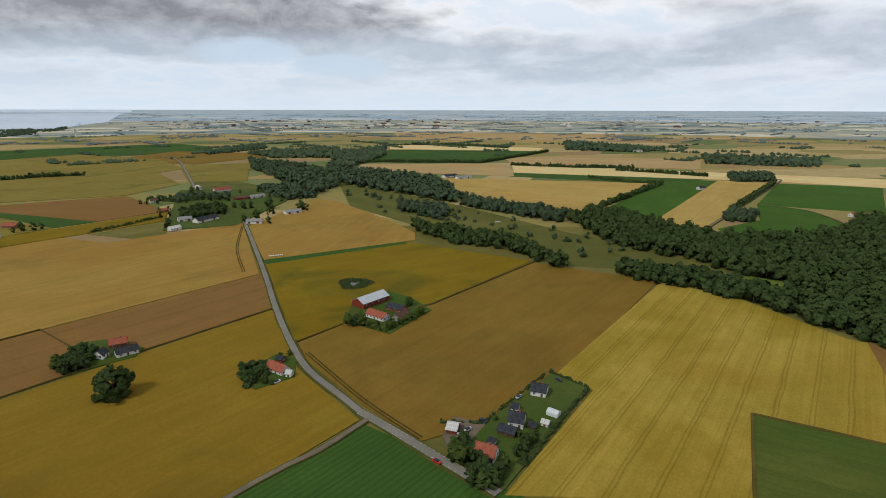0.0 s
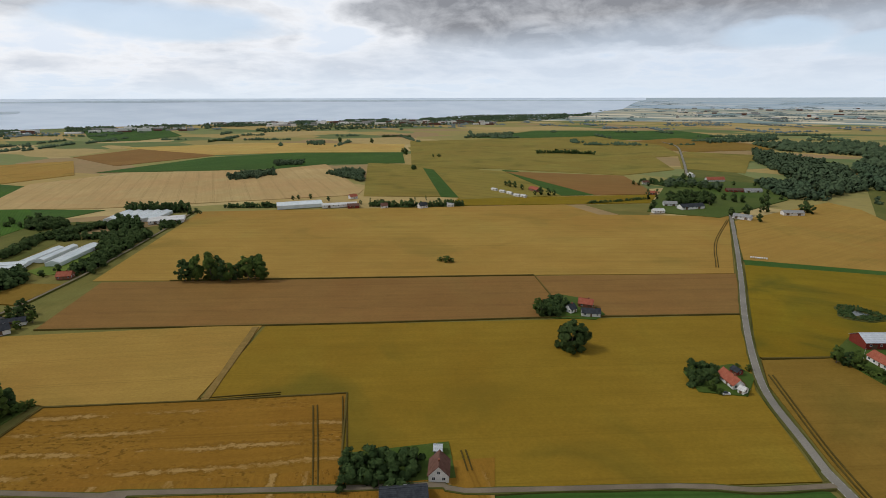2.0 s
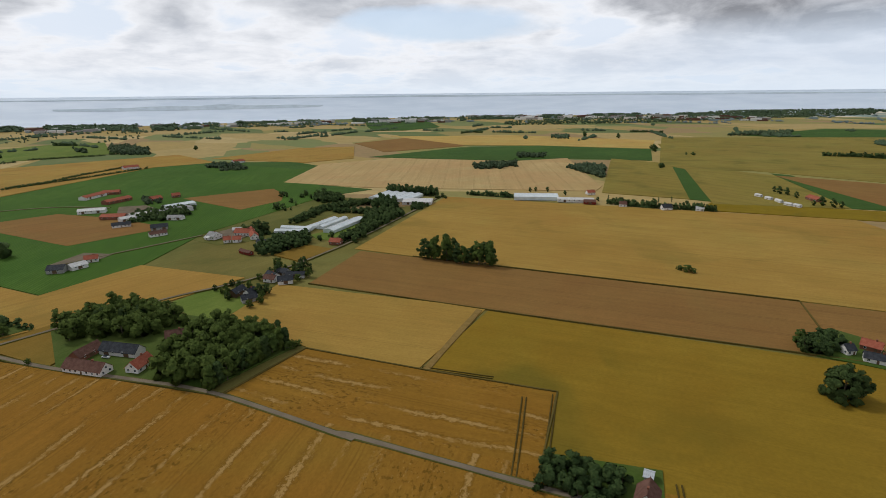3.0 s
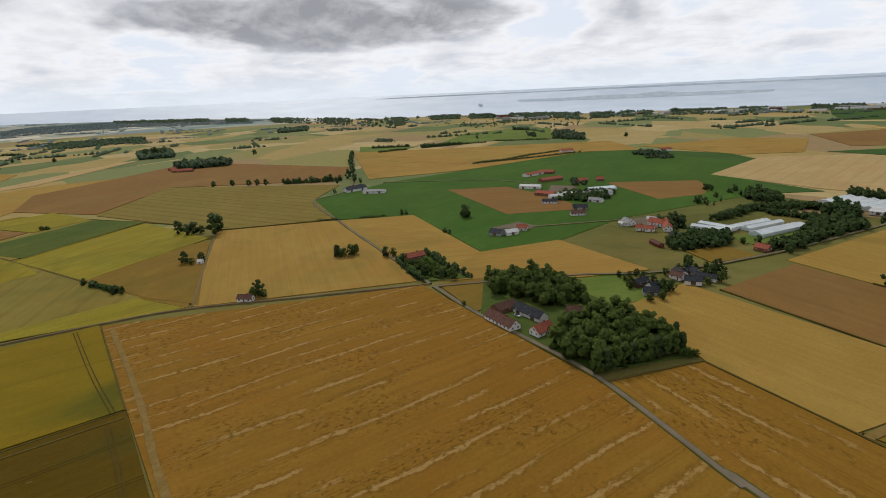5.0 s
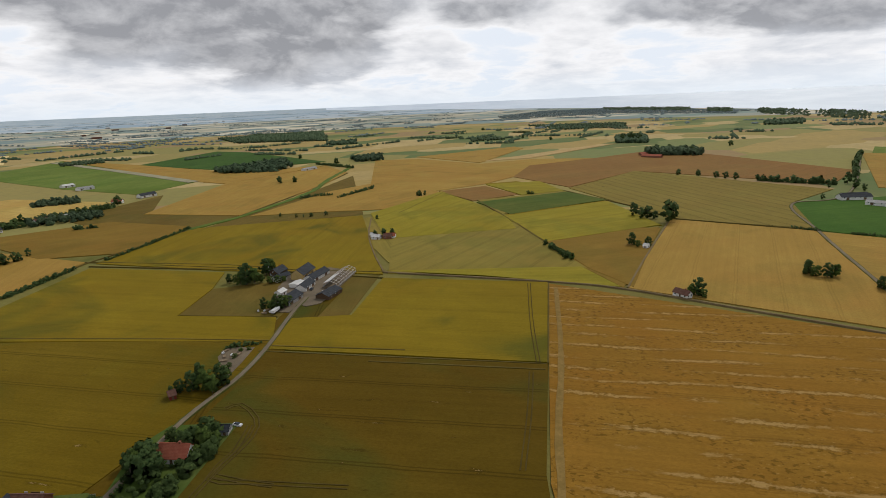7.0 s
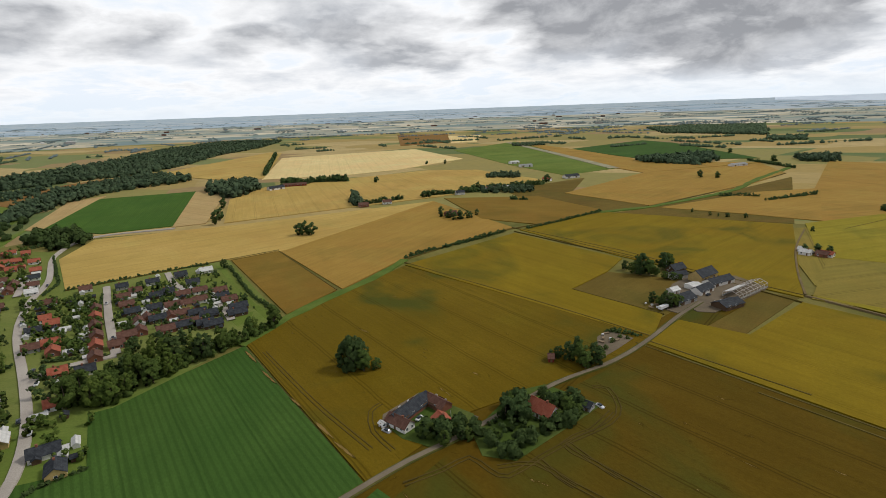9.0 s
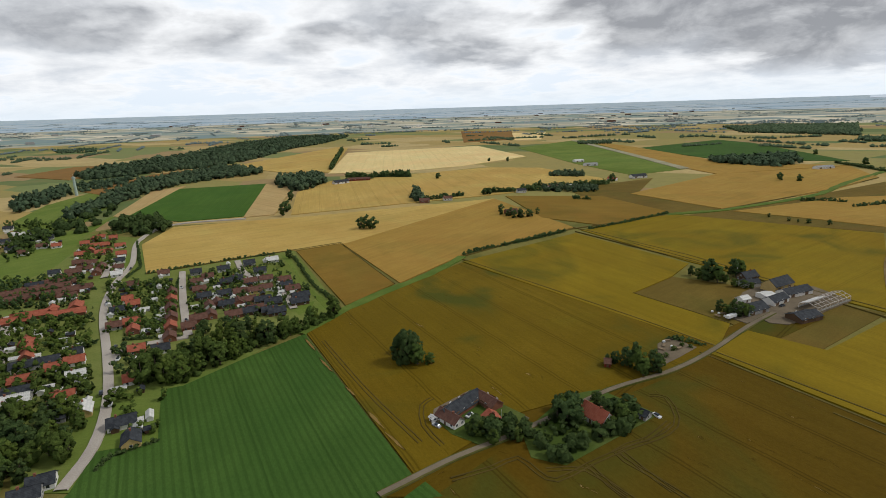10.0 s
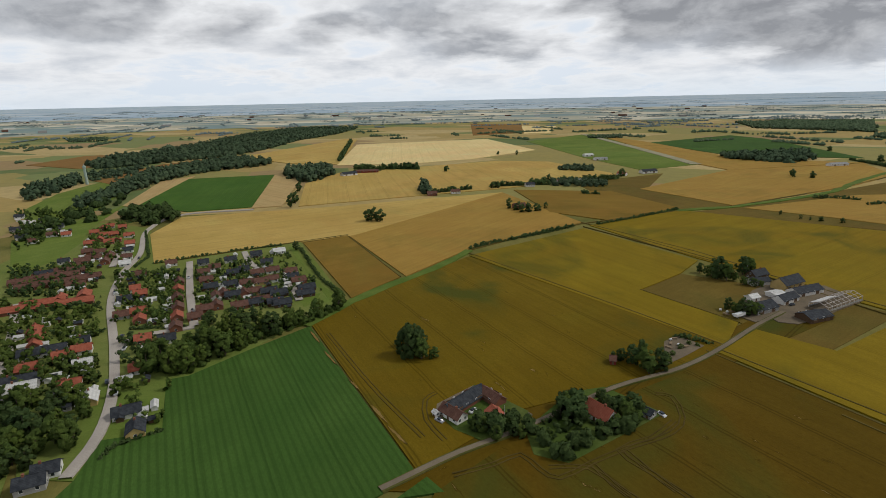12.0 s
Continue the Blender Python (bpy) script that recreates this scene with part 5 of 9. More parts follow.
wood(6, 11, [(-590, 328), (-620, 345), (-622, 362), (-601, 367), (-569, 350), (-569, 333)])
wood(5, 12, [(-670, 393), (-685, 405), (-618, 444), (-604, 435)])
wood(6, 9, [(-688, 291), (-710, 312), (-676, 326), (-646, 311), (-663, 287)])
wood(6, 7, [(-555, 165), (-579, 176), (-564, 185), (-538, 179), (-536, 166)])
wood(5, 6, [(-557, 360), (-575, 376), (-561, 390), (-548, 378), (-545, 360)])
wood(9, 6, [(-1659, -410), (-1768, -425), (-1718, -364), (-1625, -338)])
wood(12, 11, [(-1688, 132), (-1836, 158), (-1701, 205), (-1547, 192), (-1583, 137)])
wood(14, 12, [(-1682, 61), (-1800, 60), (-1745, 81), (-1649, 79)])
wood(10, 9, [(-1145, 255), (-1176, 270), (-1144, 322), (-1098, 308), (-1097, 272)])
wood(6, 8, [(-707, 74), (-738, 86), (-717, 112), (-724, 138), (-698, 134), (-676, 101)])
wood(6, 5, [(-819, 97), (-860, 108), (-832, 124), (-791, 118), (-791, 102)])
hedge([(-1339, -317), (-1365, -287), (-1392, -256)], 6)
hedge([(-1422, -222), (-1450, -182), (-1480, -138)], 8)
hedge([(-1485, -130), (-1520, -60)], 5)
hedge([(-1551, -37), (-1552, 36), (-1546, 113)], 4)
hedge([(-1084, -50), (-1109, -6), (-1178, 47), (-1217, 89), (-1259, 131)], 4)
hedge([(-1973, 15), (-1916, 70)], 9)
hedge([(-1571, 125), (-1553, 182)], 7)
wood(4, 7, [(78, 194), (86, 194), (83, 180), (89, 169), (83, 160), (79, 166), (74, 181)])
wood(4, 4, [(100, 179), (109, 189), (115, 187), (108, 176), (98, 171)])
hedge([(-86, -293), (-95, -290), (-105, -286)], 3)
hedge([(-1538, 1192), (-1572, 1262), (-1506, 1263)], 7)
hedge([(-1182, 1665), (-1142, 1708), (-1079, 1700)], 7)
hedge([(-1066, -62), (-1127, 40), (-1209, 159)], 4)
hedge([(-1456, -363), (-1463, -317), (-1468, -264)], 7)
hedge([(-1243, -1664), (-1288, -1679), (-1334, -1683)], 6)
hedge([(-1625, -1708), (-1639, -1668), (-1627, -1603)], 7)
hedge([(-545, -1246), (-555, -1169), (-563, -1083)], 6)
hedge([(-318, -774), (-345, -773), (-368, -762)], 5)
hedge([(-362, -730), (-403, -753), (-444, -774)], 5)
hedge([(44, -845), (33, -847), (18, -851)], 6)
hedge([(65, -452), (45, -478), (21, -505), (-24, -559)], 4)
hedge([(-50, -572), (-95, -617), (-142, -668)], 3.5)
hedge([(516, -1142), (608, -1376), (756, -1748)], 11)
hedge([(402, -973), (355, -989)], 13)
hedge([(358, -1007), (323, -1015), (287, -1014)], 13)
hedge([(193, -734), (164, -755), (132, -787)], 7)
hedge([(106, -815), (55, -834), (23, -877), (-31, -897), (-87, -923)], 8)
hedge([(-32, -767), (-55, -763)], 7)
hedge([(-880, -371), (-886, -326), (-899, -278)], 9)
hedge([(-1318, -380), (-1121, -325), (-990, -282)], 9)
hedge([(-1462, -232), (-1467, -181), (-1486, -124)], 8)
hedge([(-379, -319), (-369, -296), (-364, -281)], 5)
hedge([(-607, -162), (-611, -146), (-616, -133)], 3)
hedge([(-596, -207), (-597, -195), (-599, -183)], 3)
hedge([(-464, -61), (-427, -39), (-397, -16)], 6)
hedge([(-442, -82), (-414, -68), (-391, -52)], 5)
hedge([(-590, 477), (-563, 494), (-535, 511)], 7)
hedge([(-430, 577), (-379, 595), (-321, 638)], 8)
hedge([(-473, 1345), (-425, 1377), (-334, 1389)], 9)
hedge([(308, 1503), (610, 1365), (748, 1467), (1001, 1663)], 9)
hedge([(663, 1282), (780, 1182), (913, 1108)], 9)
hedge([(848, 1089), (910, 1005), (959, 919)], 9)
hedge([(697, 988), (730, 917), (766, 858)], 7)
hedge([(497, 671), (601, 736), (771, 848)], 9)
hedge([(645, 570), (789, 657), (992, 780)], 9)
hedge([(539, 2164), (782, 2161), (946, 1858)], 7)
hedge([(-180, 732), (-149, 762), (-113, 808)], 4)
hedge([(-739, 113), (-732, 132), (-724, 146)], 7)
hedge([(-690, 68), (-686, 101), (-695, 135)], 6)
hedge([(-570, 164), (-564, 181)], 7)
hedge([(-152, 973), (-108, 944), (-74, 942)], 8)
hedge([(152, 237), (157, 227), (161, 215), (128, 192), (100, 171)], 2.2)
hedge([(77, 212), (95, 204), (127, 224), (148, 237)], 2)
hedge([(131, -151), (137, -145), (142, -138), (141, -130)], 2.5)
hedge([(321, -357), (303, -376), (271, -410), (244, -432)], 3)
hedge([(219, -425), (162, -351), (124, -313)], 3)
hedge([(228, -236), (211, -242), (195, -246)], 2.5)
hedge([(304, -347), (261, -299), (217, -250)], 2)
hedge([(214, -284), (198, -302), (176, -317)], 2)
hedge([(253, -332), (234, -341), (215, -358)], 2)
hedge([(368, -279), (362, -300), (330, -315)], 2.5)
hedge([(319, -239), (309, -250), (283, -264)], 5)
hedge([(271, -221), (247, -218), (243, -230)], 3)
hedge([(481, -493), (472, -517), (449, -541)], 4)
hedge([(423, -458), (342, -374), (329, -344)], 2.5)
hedge([(282, -349), (248, -301), (206, -248)], 2)
tree(-655.5, 226.0, 9.0, 0, 1.15, "trees round farms and along lanes")
tree(-644.5, 233.7, 5.0, 1, 1.15, "trees round farms and along lanes")
tree(-734.2, 267.6, 8.0, 5, 1.15, "trees round farms and along lanes")
tree(-737.5, 261.6, 9.0, 0, 1.15, "trees round farms and along lanes")
tree(-689.3, 258.7, 7.0, 1, 1.15, "trees round farms and along lanes")
tree(-728.2, 294.5, 8.0, 5, 1.15, "trees round farms and along lanes")
tree(-717.1, 283.0, 6.0, 0, 1.15, "trees round farms and along lanes")
tree(-593.2, 427.1, 7.0, 1, 1.15, "trees round farms and along lanes")
tree(-593.0, 435.9, 7.0, 5, 1.15, "trees round farms and along lanes")
tree(-585.8, 435.3, 5.0, 0, 1.15, "trees round farms and along lanes")
tree(-564.8, 370.1, 8.0, 1, 1.15, "trees round farms and along lanes")
tree(-487.7, 224.6, 7.0, 5, 1.15, "trees round farms and along lanes")
tree(-476.1, 230.8, 8.0, 0, 1.15, "trees round farms and along lanes")
tree(-485.9, 211.5, 6.0, 1, 1.15, "trees round farms and along lanes")
tree(-257.0, 57.0, 13.5, 4, 0.95, "row of tall trees by the farm wood")
tree(-259.4, 61.6, 13.6, 2, 0.95, "row of tall trees by the farm wood")
tree(-261.8, 66.2, 13.4, 1, 0.95, "row of tall trees by the farm wood")
tree(-264.2, 70.8, 13.7, 4, 0.95, "row of tall trees by the farm wood")
tree(-266.6, 75.4, 13.2, 2, 0.95, "row of tall trees by the farm wood")
tree(-269.0, 80.0, 13.9, 1, 0.95, "row of tall trees by the farm wood")
tree(-271.4, 84.6, 13.1, 4, 0.95, "row of tall trees by the farm wood")
tree(-273.8, 89.2, 14.0, 2, 0.95, "row of tall trees by the farm wood")
tree(-276.2, 93.8, 12.9, 1, 0.95, "row of tall trees by the farm wood")
tree(-278.6, 98.4, 14.2, 4, 0.95, "row of tall trees by the farm wood")
tree(-281.0, 103.0, 12.8, 2, 0.95, "row of tall trees by the farm wood")
tree(-390.0, 108.0, 8.0, 0, 1.0, "trees round farms and along lanes")
tree(-386.0, 98.0, 7.0, 1, 1.0, "trees round farms and along lanes")
tree(-372.0, 117.0, 9.0, 0, 1.0, "trees round farms and along lanes")
tree(-355.0, 112.0, 7.0, 1, 1.0, "trees round farms and along lanes")
tree(-352.0, 104.0, 6.0, 5, 1.0, "trees round farms and along lanes")
tree(-376.0, 96.0, 6.0, 0, 1.0, "trees round farms and along lanes")
tree(-409.0, 142.0, 8.0, 0, 1.0, "trees round farms and along lanes")
tree(-412.0, 150.0, 7.0, 1, 1.0, "trees round farms and along lanes")
tree(-398.0, 157.0, 10.0, 0, 1.0, "trees round farms and along lanes")
tree(-388.0, 160.0, 9.0, 1, 1.0, "trees round farms and along lanes")
tree(-384.0, 150.0, 6.0, 5, 1.0, "trees round farms and along lanes")
tree(-404.0, 127.0, 6.0, 5, 1.0, "trees round farms and along lanes")
tree(-87.2, -277.0, 3.3, 5, 1.17, "trees round farms and along lanes")
tree(-92.3, -283.6, 3.0, 5, 1.17, "trees round farms and along lanes")
tree(-96.6, -282.2, 3.0, 5, 1.08, "trees round farms and along lanes")
tree(-81.9, -267.8, 3.3, 5, 1.08, "trees round farms and along lanes")
tree(-128.1, -409.2, 10.2, 5, 0.99, "trees round farms and along lanes")
tree(-132.3, -407.1, 10.2, 0, 0.90, "trees round farms and along lanes")
tree(-137.9, -409.3, 6.6, 5, 1.08, "trees round farms and along lanes")
tree(-141.3, -404.4, 6.5, 1, 0.90, "trees round farms and along lanes")
tree(-151.6, -419.7, 13.9, 0, 0.90, "trees round farms and along lanes")
tree(-156.8, -423.3, 13.1, 1, 0.90, "trees round farms and along lanes")
tree(-146.5, -394.7, 6.4, 5, 1.08, "trees round farms and along lanes")
tree(-151.6, -393.0, 6.3, 5, 1.08, "trees round farms and along lanes")
tree(-131.2, -333.3, 11.6, 0, 0.90, "trees round farms and along lanes")
tree(-136.1, -334.1, 10.1, 1, 0.90, "trees round farms and along lanes")
tree(-129.3, -338.7, 6.5, 5, 0.90, "trees round farms and along lanes")
tree(-140.0, -336.6, 7.9, 5, 0.90, "trees round farms and along lanes")
tree(-156.5, -391.2, 5.4, 5, 0.90, "trees round farms and along lanes")
tree(-1148.4, 1384.5, 17.4, 0, 1.17, "trees round farms and along lanes")
tree(-1047.3, 1417.8, 15.8, 1, 1.08, "trees round farms and along lanes")
tree(-757.6, 1169.8, 17.1, 0, 1.17, "trees round farms and along lanes")
tree(-585.5, 937.0, 8.2, 5, 1.62, "trees round farms and along lanes")
tree(-655.7, 1162.3, 7.1, 5, 1.80, "trees round farms and along lanes")
tree(-363.8, -991.8, 11.2, 0, 1.17, "trees round farms and along lanes")
tree(-275.3, -626.9, 5.5, 0, 0.90, "trees round farms and along lanes")
tree(-455.0, -654.8, 8.1, 0, 1.08, "trees round farms and along lanes")
tree(-1558.3, 320.6, 11.6, 0, 1.35, "trees round farms and along lanes")
tree(-1656.4, -92.2, 10.2, 0, 1.08, "trees round farms and along lanes")
tree(-1665.5, 78.0, 13.1, 1, 1.35, "trees round farms and along lanes")
tree(-1381.5, -1260.4, 11.0, 0, 1.35, "trees round farms and along lanes")
tree(-1727.0, -2026.4, 12.1, 5, 1.80, "trees round farms and along lanes")
tree(-1401.0, -1414.3, 9.5, 0, 1.35, "trees round farms and along lanes")
tree(-72.9, 291.5, 16.6, 6, 1.05)
tree(57.2, 343.1, 10.5, 1, 0.90, "trees round farms and along lanes")
tree(62.1, 341.8, 8.8, 0, 0.90, "trees round farms and along lanes")
tree(65.8, 340.8, 10.5, 1, 0.90, "trees round farms and along lanes")
tree(107.3, 366.2, 7.7, 0, 1.08, "trees round farms and along lanes")
tree(109.2, 346.6, 6.5, 5, 1.08, "trees round farms and along lanes")
tree(102.2, 337.4, 4.6, 5, 0.90, "trees round farms and along lanes")
tree(75.6, 328.0, 3.6, 5, 0.90, "trees round farms and along lanes")
tree(69.7, 336.6, 3.7, 5, 0.90, "trees round farms and along lanes")
tree(95.4, 338.2, 3.7, 5, 0.90, "trees round farms and along lanes")
tree(-109.3, 333.8, 9.6, 1, 0.90, "trees round farms and along lanes")
tree(-104.2, 327.9, 9.5, 0, 0.90, "trees round farms and along lanes")
tree(-99.4, 332.7, 7.8, 1, 0.90, "trees round farms and along lanes")
tree(-96.1, 338.2, 6.4, 5, 0.90, "trees round farms and along lanes")
tree(-105.4, 340.7, 7.1, 0, 0.90, "trees round farms and along lanes")
tree(-111.5, 344.0, 7.1, 1, 0.90, "trees round farms and along lanes")
tree(-103.1, 354.5, 4.2, 5, 0.90, "trees round farms and along lanes")
tree(72.7, 183.5, 11.9, 4, 0.99, "trees round farms and along lanes")
tree(74.6, 179.9, 10.1, 1, 0.90, "trees round farms and along lanes")
tree(77.2, 162.7, 8.1, 5, 1.08, "trees round farms and along lanes")
tree(82.8, 164.5, 6.9, 1, 0.90, "trees round farms and along lanes")
tree(104.8, 180.7, 7.6, 0, 0.90, "trees round farms and along lanes")
tree(106.2, 188.7, 4.4, 5, 0.90, "trees round farms and along lanes")
tree(90.0, 170.9, 7.3, 1, 0.90, "trees round farms and along lanes")
tree(73.8, 167.0, 8.1, 0, 0.90, "trees round farms and along lanes")
tree(109.7, 182.3, 4.6, 5, 0.90, "trees round farms and along lanes")
tree(98.9, 177.1, 6.4, 0, 0.90, "trees round farms and along lanes")
tree(101.8, 204.6, 3.4, 5, 0.90, "trees round farms and along lanes")
tree(152.0, 237.6, 3.1, 5, 0.90, "trees round farms and along lanes")
tree(106.9, 198.4, 3.3, 5, 0.90, "trees round farms and along lanes")
tree(-10.0, 288.1, 6.8, 1, 0.90, "trees round farms and along lanes")
tree(-5.6, 281.4, 6.7, 0, 0.90, "trees round farms and along lanes")
tree(0.2, 279.2, 6.7, 1, 0.90, "trees round farms and along lanes")
tree(10.2, 306.5, 4.9, 5, 0.90, "trees round farms and along lanes")
tree(15.7, 310.2, 4.1, 5, 0.90, "trees round farms and along lanes")
tree(4.0, 276.8, 3.8, 5, 0.90, "trees round farms and along lanes")
tree(-3.6, 291.6, 5.4, 0, 0.90, "trees round farms and along lanes")
tree(1.4, 290.5, 4.7, 5, 0.90, "trees round farms and along lanes")
tree(-223.6, 403.7, 4.3, 5, 1.44, "trees round farms and along lanes")
tree(-217.7, 404.2, 6.2, 5, 1.44, "trees round farms and along lanes")
tree(-212.9, 406.1, 4.3, 5, 1.44, "trees round farms and along lanes")
tree(-373.7, 260.3, 17.4, 0, 0.90, "trees round farms and along lanes")
tree(-365.1, 265.0, 21.2, 1, 0.81, "trees round farms and along lanes")
tree(-355.3, 270.4, 24.0, 4, 0.90, "trees round farms and along lanes")
tree(-347.5, 274.8, 16.5, 0, 0.90, "trees round farms and along lanes")
tree(-338.8, 281.1, 13.7, 0, 0.90, "trees round farms and along lanes")
tree(-330.9, 285.4, 20.3, 1, 0.90, "trees round farms and along lanes")
tree(-323.3, 291.2, 21.3, 4, 0.99, "trees round farms and along lanes")
tree(-341.2, 276.6, 16.4, 1, 0.90, "trees round farms and along lanes")
tree(-369.4, 264.2, 15.6, 0, 0.90, "trees round farms and along lanes")
tree(-354.8, 275.4, 19.5, 0, 0.90, "trees round farms and along lanes")
tree(-329.4, 291.0, 19.5, 0, 0.90, "trees round farms and along lanes")
tree(-338.2, 286.2, 15.7, 1, 0.90, "trees round farms and along lanes")
tree(-112.5, 798.9, 18.2, 2, 0.90, "trees round farms and along lanes")
tree(-102.6, 809.5, 16.9, 2, 0.90, "trees round farms and along lanes")
tree(-94.5, 723.5, 15.2, 0, 0.90, "trees round farms and along lanes")
tree(-85.3, 809.6, 15.3, 1, 0.90, "trees round farms and along lanes")
tree(-74.3, 815.8, 15.5, 0, 0.90, "trees round farms and along lanes")
tree(-59.1, 821.3, 17.3, 1, 0.90, "trees round farms and along lanes")
tree(-43.6, 826.8, 17.5, 0, 0.90, "trees round farms and along lanes")
tree(-33.9, 796.3, 20.3, 2, 1.17, "trees round farms and along lanes")
tree(-7.3, 837.2, 14.4, 0, 0.90, "trees round farms and along lanes")
tree(3.5, 839.6, 12.7, 1, 0.90, "trees round farms and along lanes")
tree(29.9, 827.7, 17.9, 0, 0.90, "trees round farms and along lanes")
tree(24.2, 772.5, 11.9, 2, 0.90, "trees round farms and along lanes")
tree(31.1, 784.2, 15.4, 1, 0.90, "trees round farms and along lanes")
tree(72.3, 801.9, 15.9, 0, 1.08, "trees round farms and along lanes")
tree(79.1, 795.3, 12.4, 5, 0.90, "trees round farms and along lanes")
tree(-6.8, 730.7, 12.8, 1, 0.90, "trees round farms and along lanes")
tree(9.7, 750.5, 14.7, 0, 0.90, "trees round farms and along lanes")
tree(22.6, 715.4, 11.1, 5, 0.90, "trees round farms and along lanes")
tree(-156.4, 934.5, 7.8, 5, 0.90, "trees round farms and along lanes")
tree(-146.8, 926.4, 7.8, 0, 0.90, "trees round farms and along lanes")
tree(-132.8, 928.5, 7.8, 1, 0.90, "trees round farms and along lanes")
tree(-115.9, 953.9, 11.9, 0, 0.90, "trees round farms and along lanes")
tree(-89.9, 1019.6, 14.8, 1, 0.90, "trees round farms and along lanes")
tree(-82.1, 1046.8, 10.9, 5, 0.90, "trees round farms and along lanes")
tree(-11.8, 1000.0, 8.6, 0, 0.90, "trees round farms and along lanes")
tree(-68.8, 941.9, 10.0, 1, 0.90, "trees round farms and along lanes")
tree(-56.7, 932.8, 11.8, 0, 0.90, "trees round farms and along lanes")
tree(-43.2, 929.3, 11.8, 1, 0.90, "trees round farms and along lanes")
tree(-29.5, 919.8, 9.9, 0, 0.90, "trees round farms and along lanes")
tree(-105.6, 939.2, 9.8, 1, 0.90, "trees round farms and along lanes")
tree(-91.2, 923.7, 9.7, 0, 0.90, "trees round farms and along lanes")
tree(-67.8, 833.0, 14.1, 0, 0.90, "trees round farms and along lanes")
tree(-19.8, 850.7, 11.0, 1, 0.90, "trees round farms and along lanes")
tree(34.7, 934.4, 8.2, 0, 0.90, "trees round farms and along lanes")
tree(17.9, 1006.9, 8.7, 0, 0.90, "trees round farms and along lanes")
tree(50.6, 887.6, 7.9, 5, 0.90, "trees round farms and along lanes")
tree(-327.4, 814.1, 11.6, 0, 0.90, "trees round farms and along lanes")
tree(-316.6, 811.5, 11.5, 1, 0.90, "trees round farms and along lanes")
tree(-300.3, 799.1, 9.5, 0, 0.90, "trees round farms and along lanes")
tree(-258.7, 768.5, 12.6, 0, 0.90, "trees round farms and along lanes")
tree(-246.6, 767.1, 11.6, 1, 0.90, "trees round farms and along lanes")
tree(-239.9, 774.3, 9.1, 0, 0.90, "trees round farms and along lanes")
tree(-265.2, 761.3, 8.2, 5, 0.90, "trees round farms and along lanes")
tree(-338.0, 823.0, 8.9, 1, 0.90, "trees round farms and along lanes")
tree(-700.5, 310.1, 14.0, 0, 0.90, "trees round farms and along lanes")
tree(-707.5, 304.4, 11.0, 1, 0.90, "trees round farms and along lanes")
tree(-688.2, 315.6, 10.9, 0, 0.90, "trees round farms and along lanes")
tree(-662.8, 254.7, 8.7, 2, 0.90, "trees round farms and along lanes")
tree(-659.3, 230.8, 9.8, 0, 0.90, "trees round farms and along lanes")
tree(-654.3, 235.0, 8.4, 1, 0.90, "trees round farms and along lanes")
tree(-643.1, 240.6, 4.4, 5, 0.90, "trees round farms and along lanes")
tree(-552.3, 173.7, 14.9, 1, 0.90, "trees round farms and along lanes")
tree(-546.5, 178.7, 13.8, 0, 0.90, "trees round farms and along lanes")
tree(-407.9, 163.9, 11.4, 0, 0.90, "trees round farms and along lanes")
tree(-425.8, 150.2, 8.7, 1, 0.90, "trees round farms and along lanes")
tree(-434.3, 149.7, 6.9, 5, 0.90, "trees round farms and along lanes")
tree(-404.0, 167.3, 6.8, 0, 0.90, "trees round farms and along lanes")
tree(-419.8, 160.4, 5.9, 1, 0.90, "trees round farms and along lanes")
tree(-697.6, 289.3, 7.8, 0, 0.90, "trees round farms and along lanes")
tree(-713.4, 285.3, 6.3, 1, 0.90, "trees round farms and along lanes")
tree(-383.3, 608.1, 11.1, 0, 0.90, "trees round farms and along lanes")
tree(-404.9, 600.3, 6.6, 1, 0.90, "trees round farms and along lanes")
tree(-429.5, 595.5, 6.7, 0, 0.90, "trees round farms and along lanes")
tree(-442.2, 595.7, 8.3, 2, 0.90, "trees round farms and along lanes")
tree(-350.8, 625.1, 11.0, 1, 0.90, "trees round farms and along lanes")
tree(-343.2, 636.5, 8.0, 0, 0.90, "trees round farms and along lanes")
tree(-392.3, 631.7, 8.3, 2, 0.90, "trees round farms and along lanes")
tree(-384.9, 648.6, 8.3, 2, 0.90, "trees round farms and along lanes")
tree(-447.3, 580.8, 6.7, 0, 0.90, "trees round farms and along lanes")
tree(-395.2, 603.3, 8.1, 1, 0.90, "trees round farms and along lanes")
tree(-552.9, 561.6, 7.1, 0, 0.90, "trees round farms and along lanes")
tree(-537.0, 580.8, 8.0, 1, 0.90, "trees round farms and along lanes")
tree(-502.5, 579.4, 7.8, 0, 0.90, "trees round farms and along lanes")
tree(-549.8, 570.2, 7.1, 1, 0.90, "trees round farms and along lanes")
tree(-792.5, 1208.8, 12.2, 0, 0.90, "trees round farms and along lanes")
tree(-580.5, 924.6, 9.4, 5, 1.35, "trees round farms and along lanes")
tree(-665.5, 1150.2, 8.4, 0, 0.90, "trees round farms and along lanes")
tree(-541.0, -303.5, 24.4, 1, 0.90, "trees round farms and along lanes")
tree(-544.4, -349.1, 15.5, 0, 0.90, "trees round farms and along lanes")
tree(-537.5, -334.7, 13.9, 1, 0.90, "trees round farms and along lanes")
tree(-543.6, -330.3, 15.3, 0, 0.90, "trees round farms and along lanes")
tree(-547.2, -323.5, 9.9, 5, 0.90, "trees round farms and along lanes")
tree(-436.7, -274.0, 11.6, 0, 0.90, "trees round farms and along lanes")
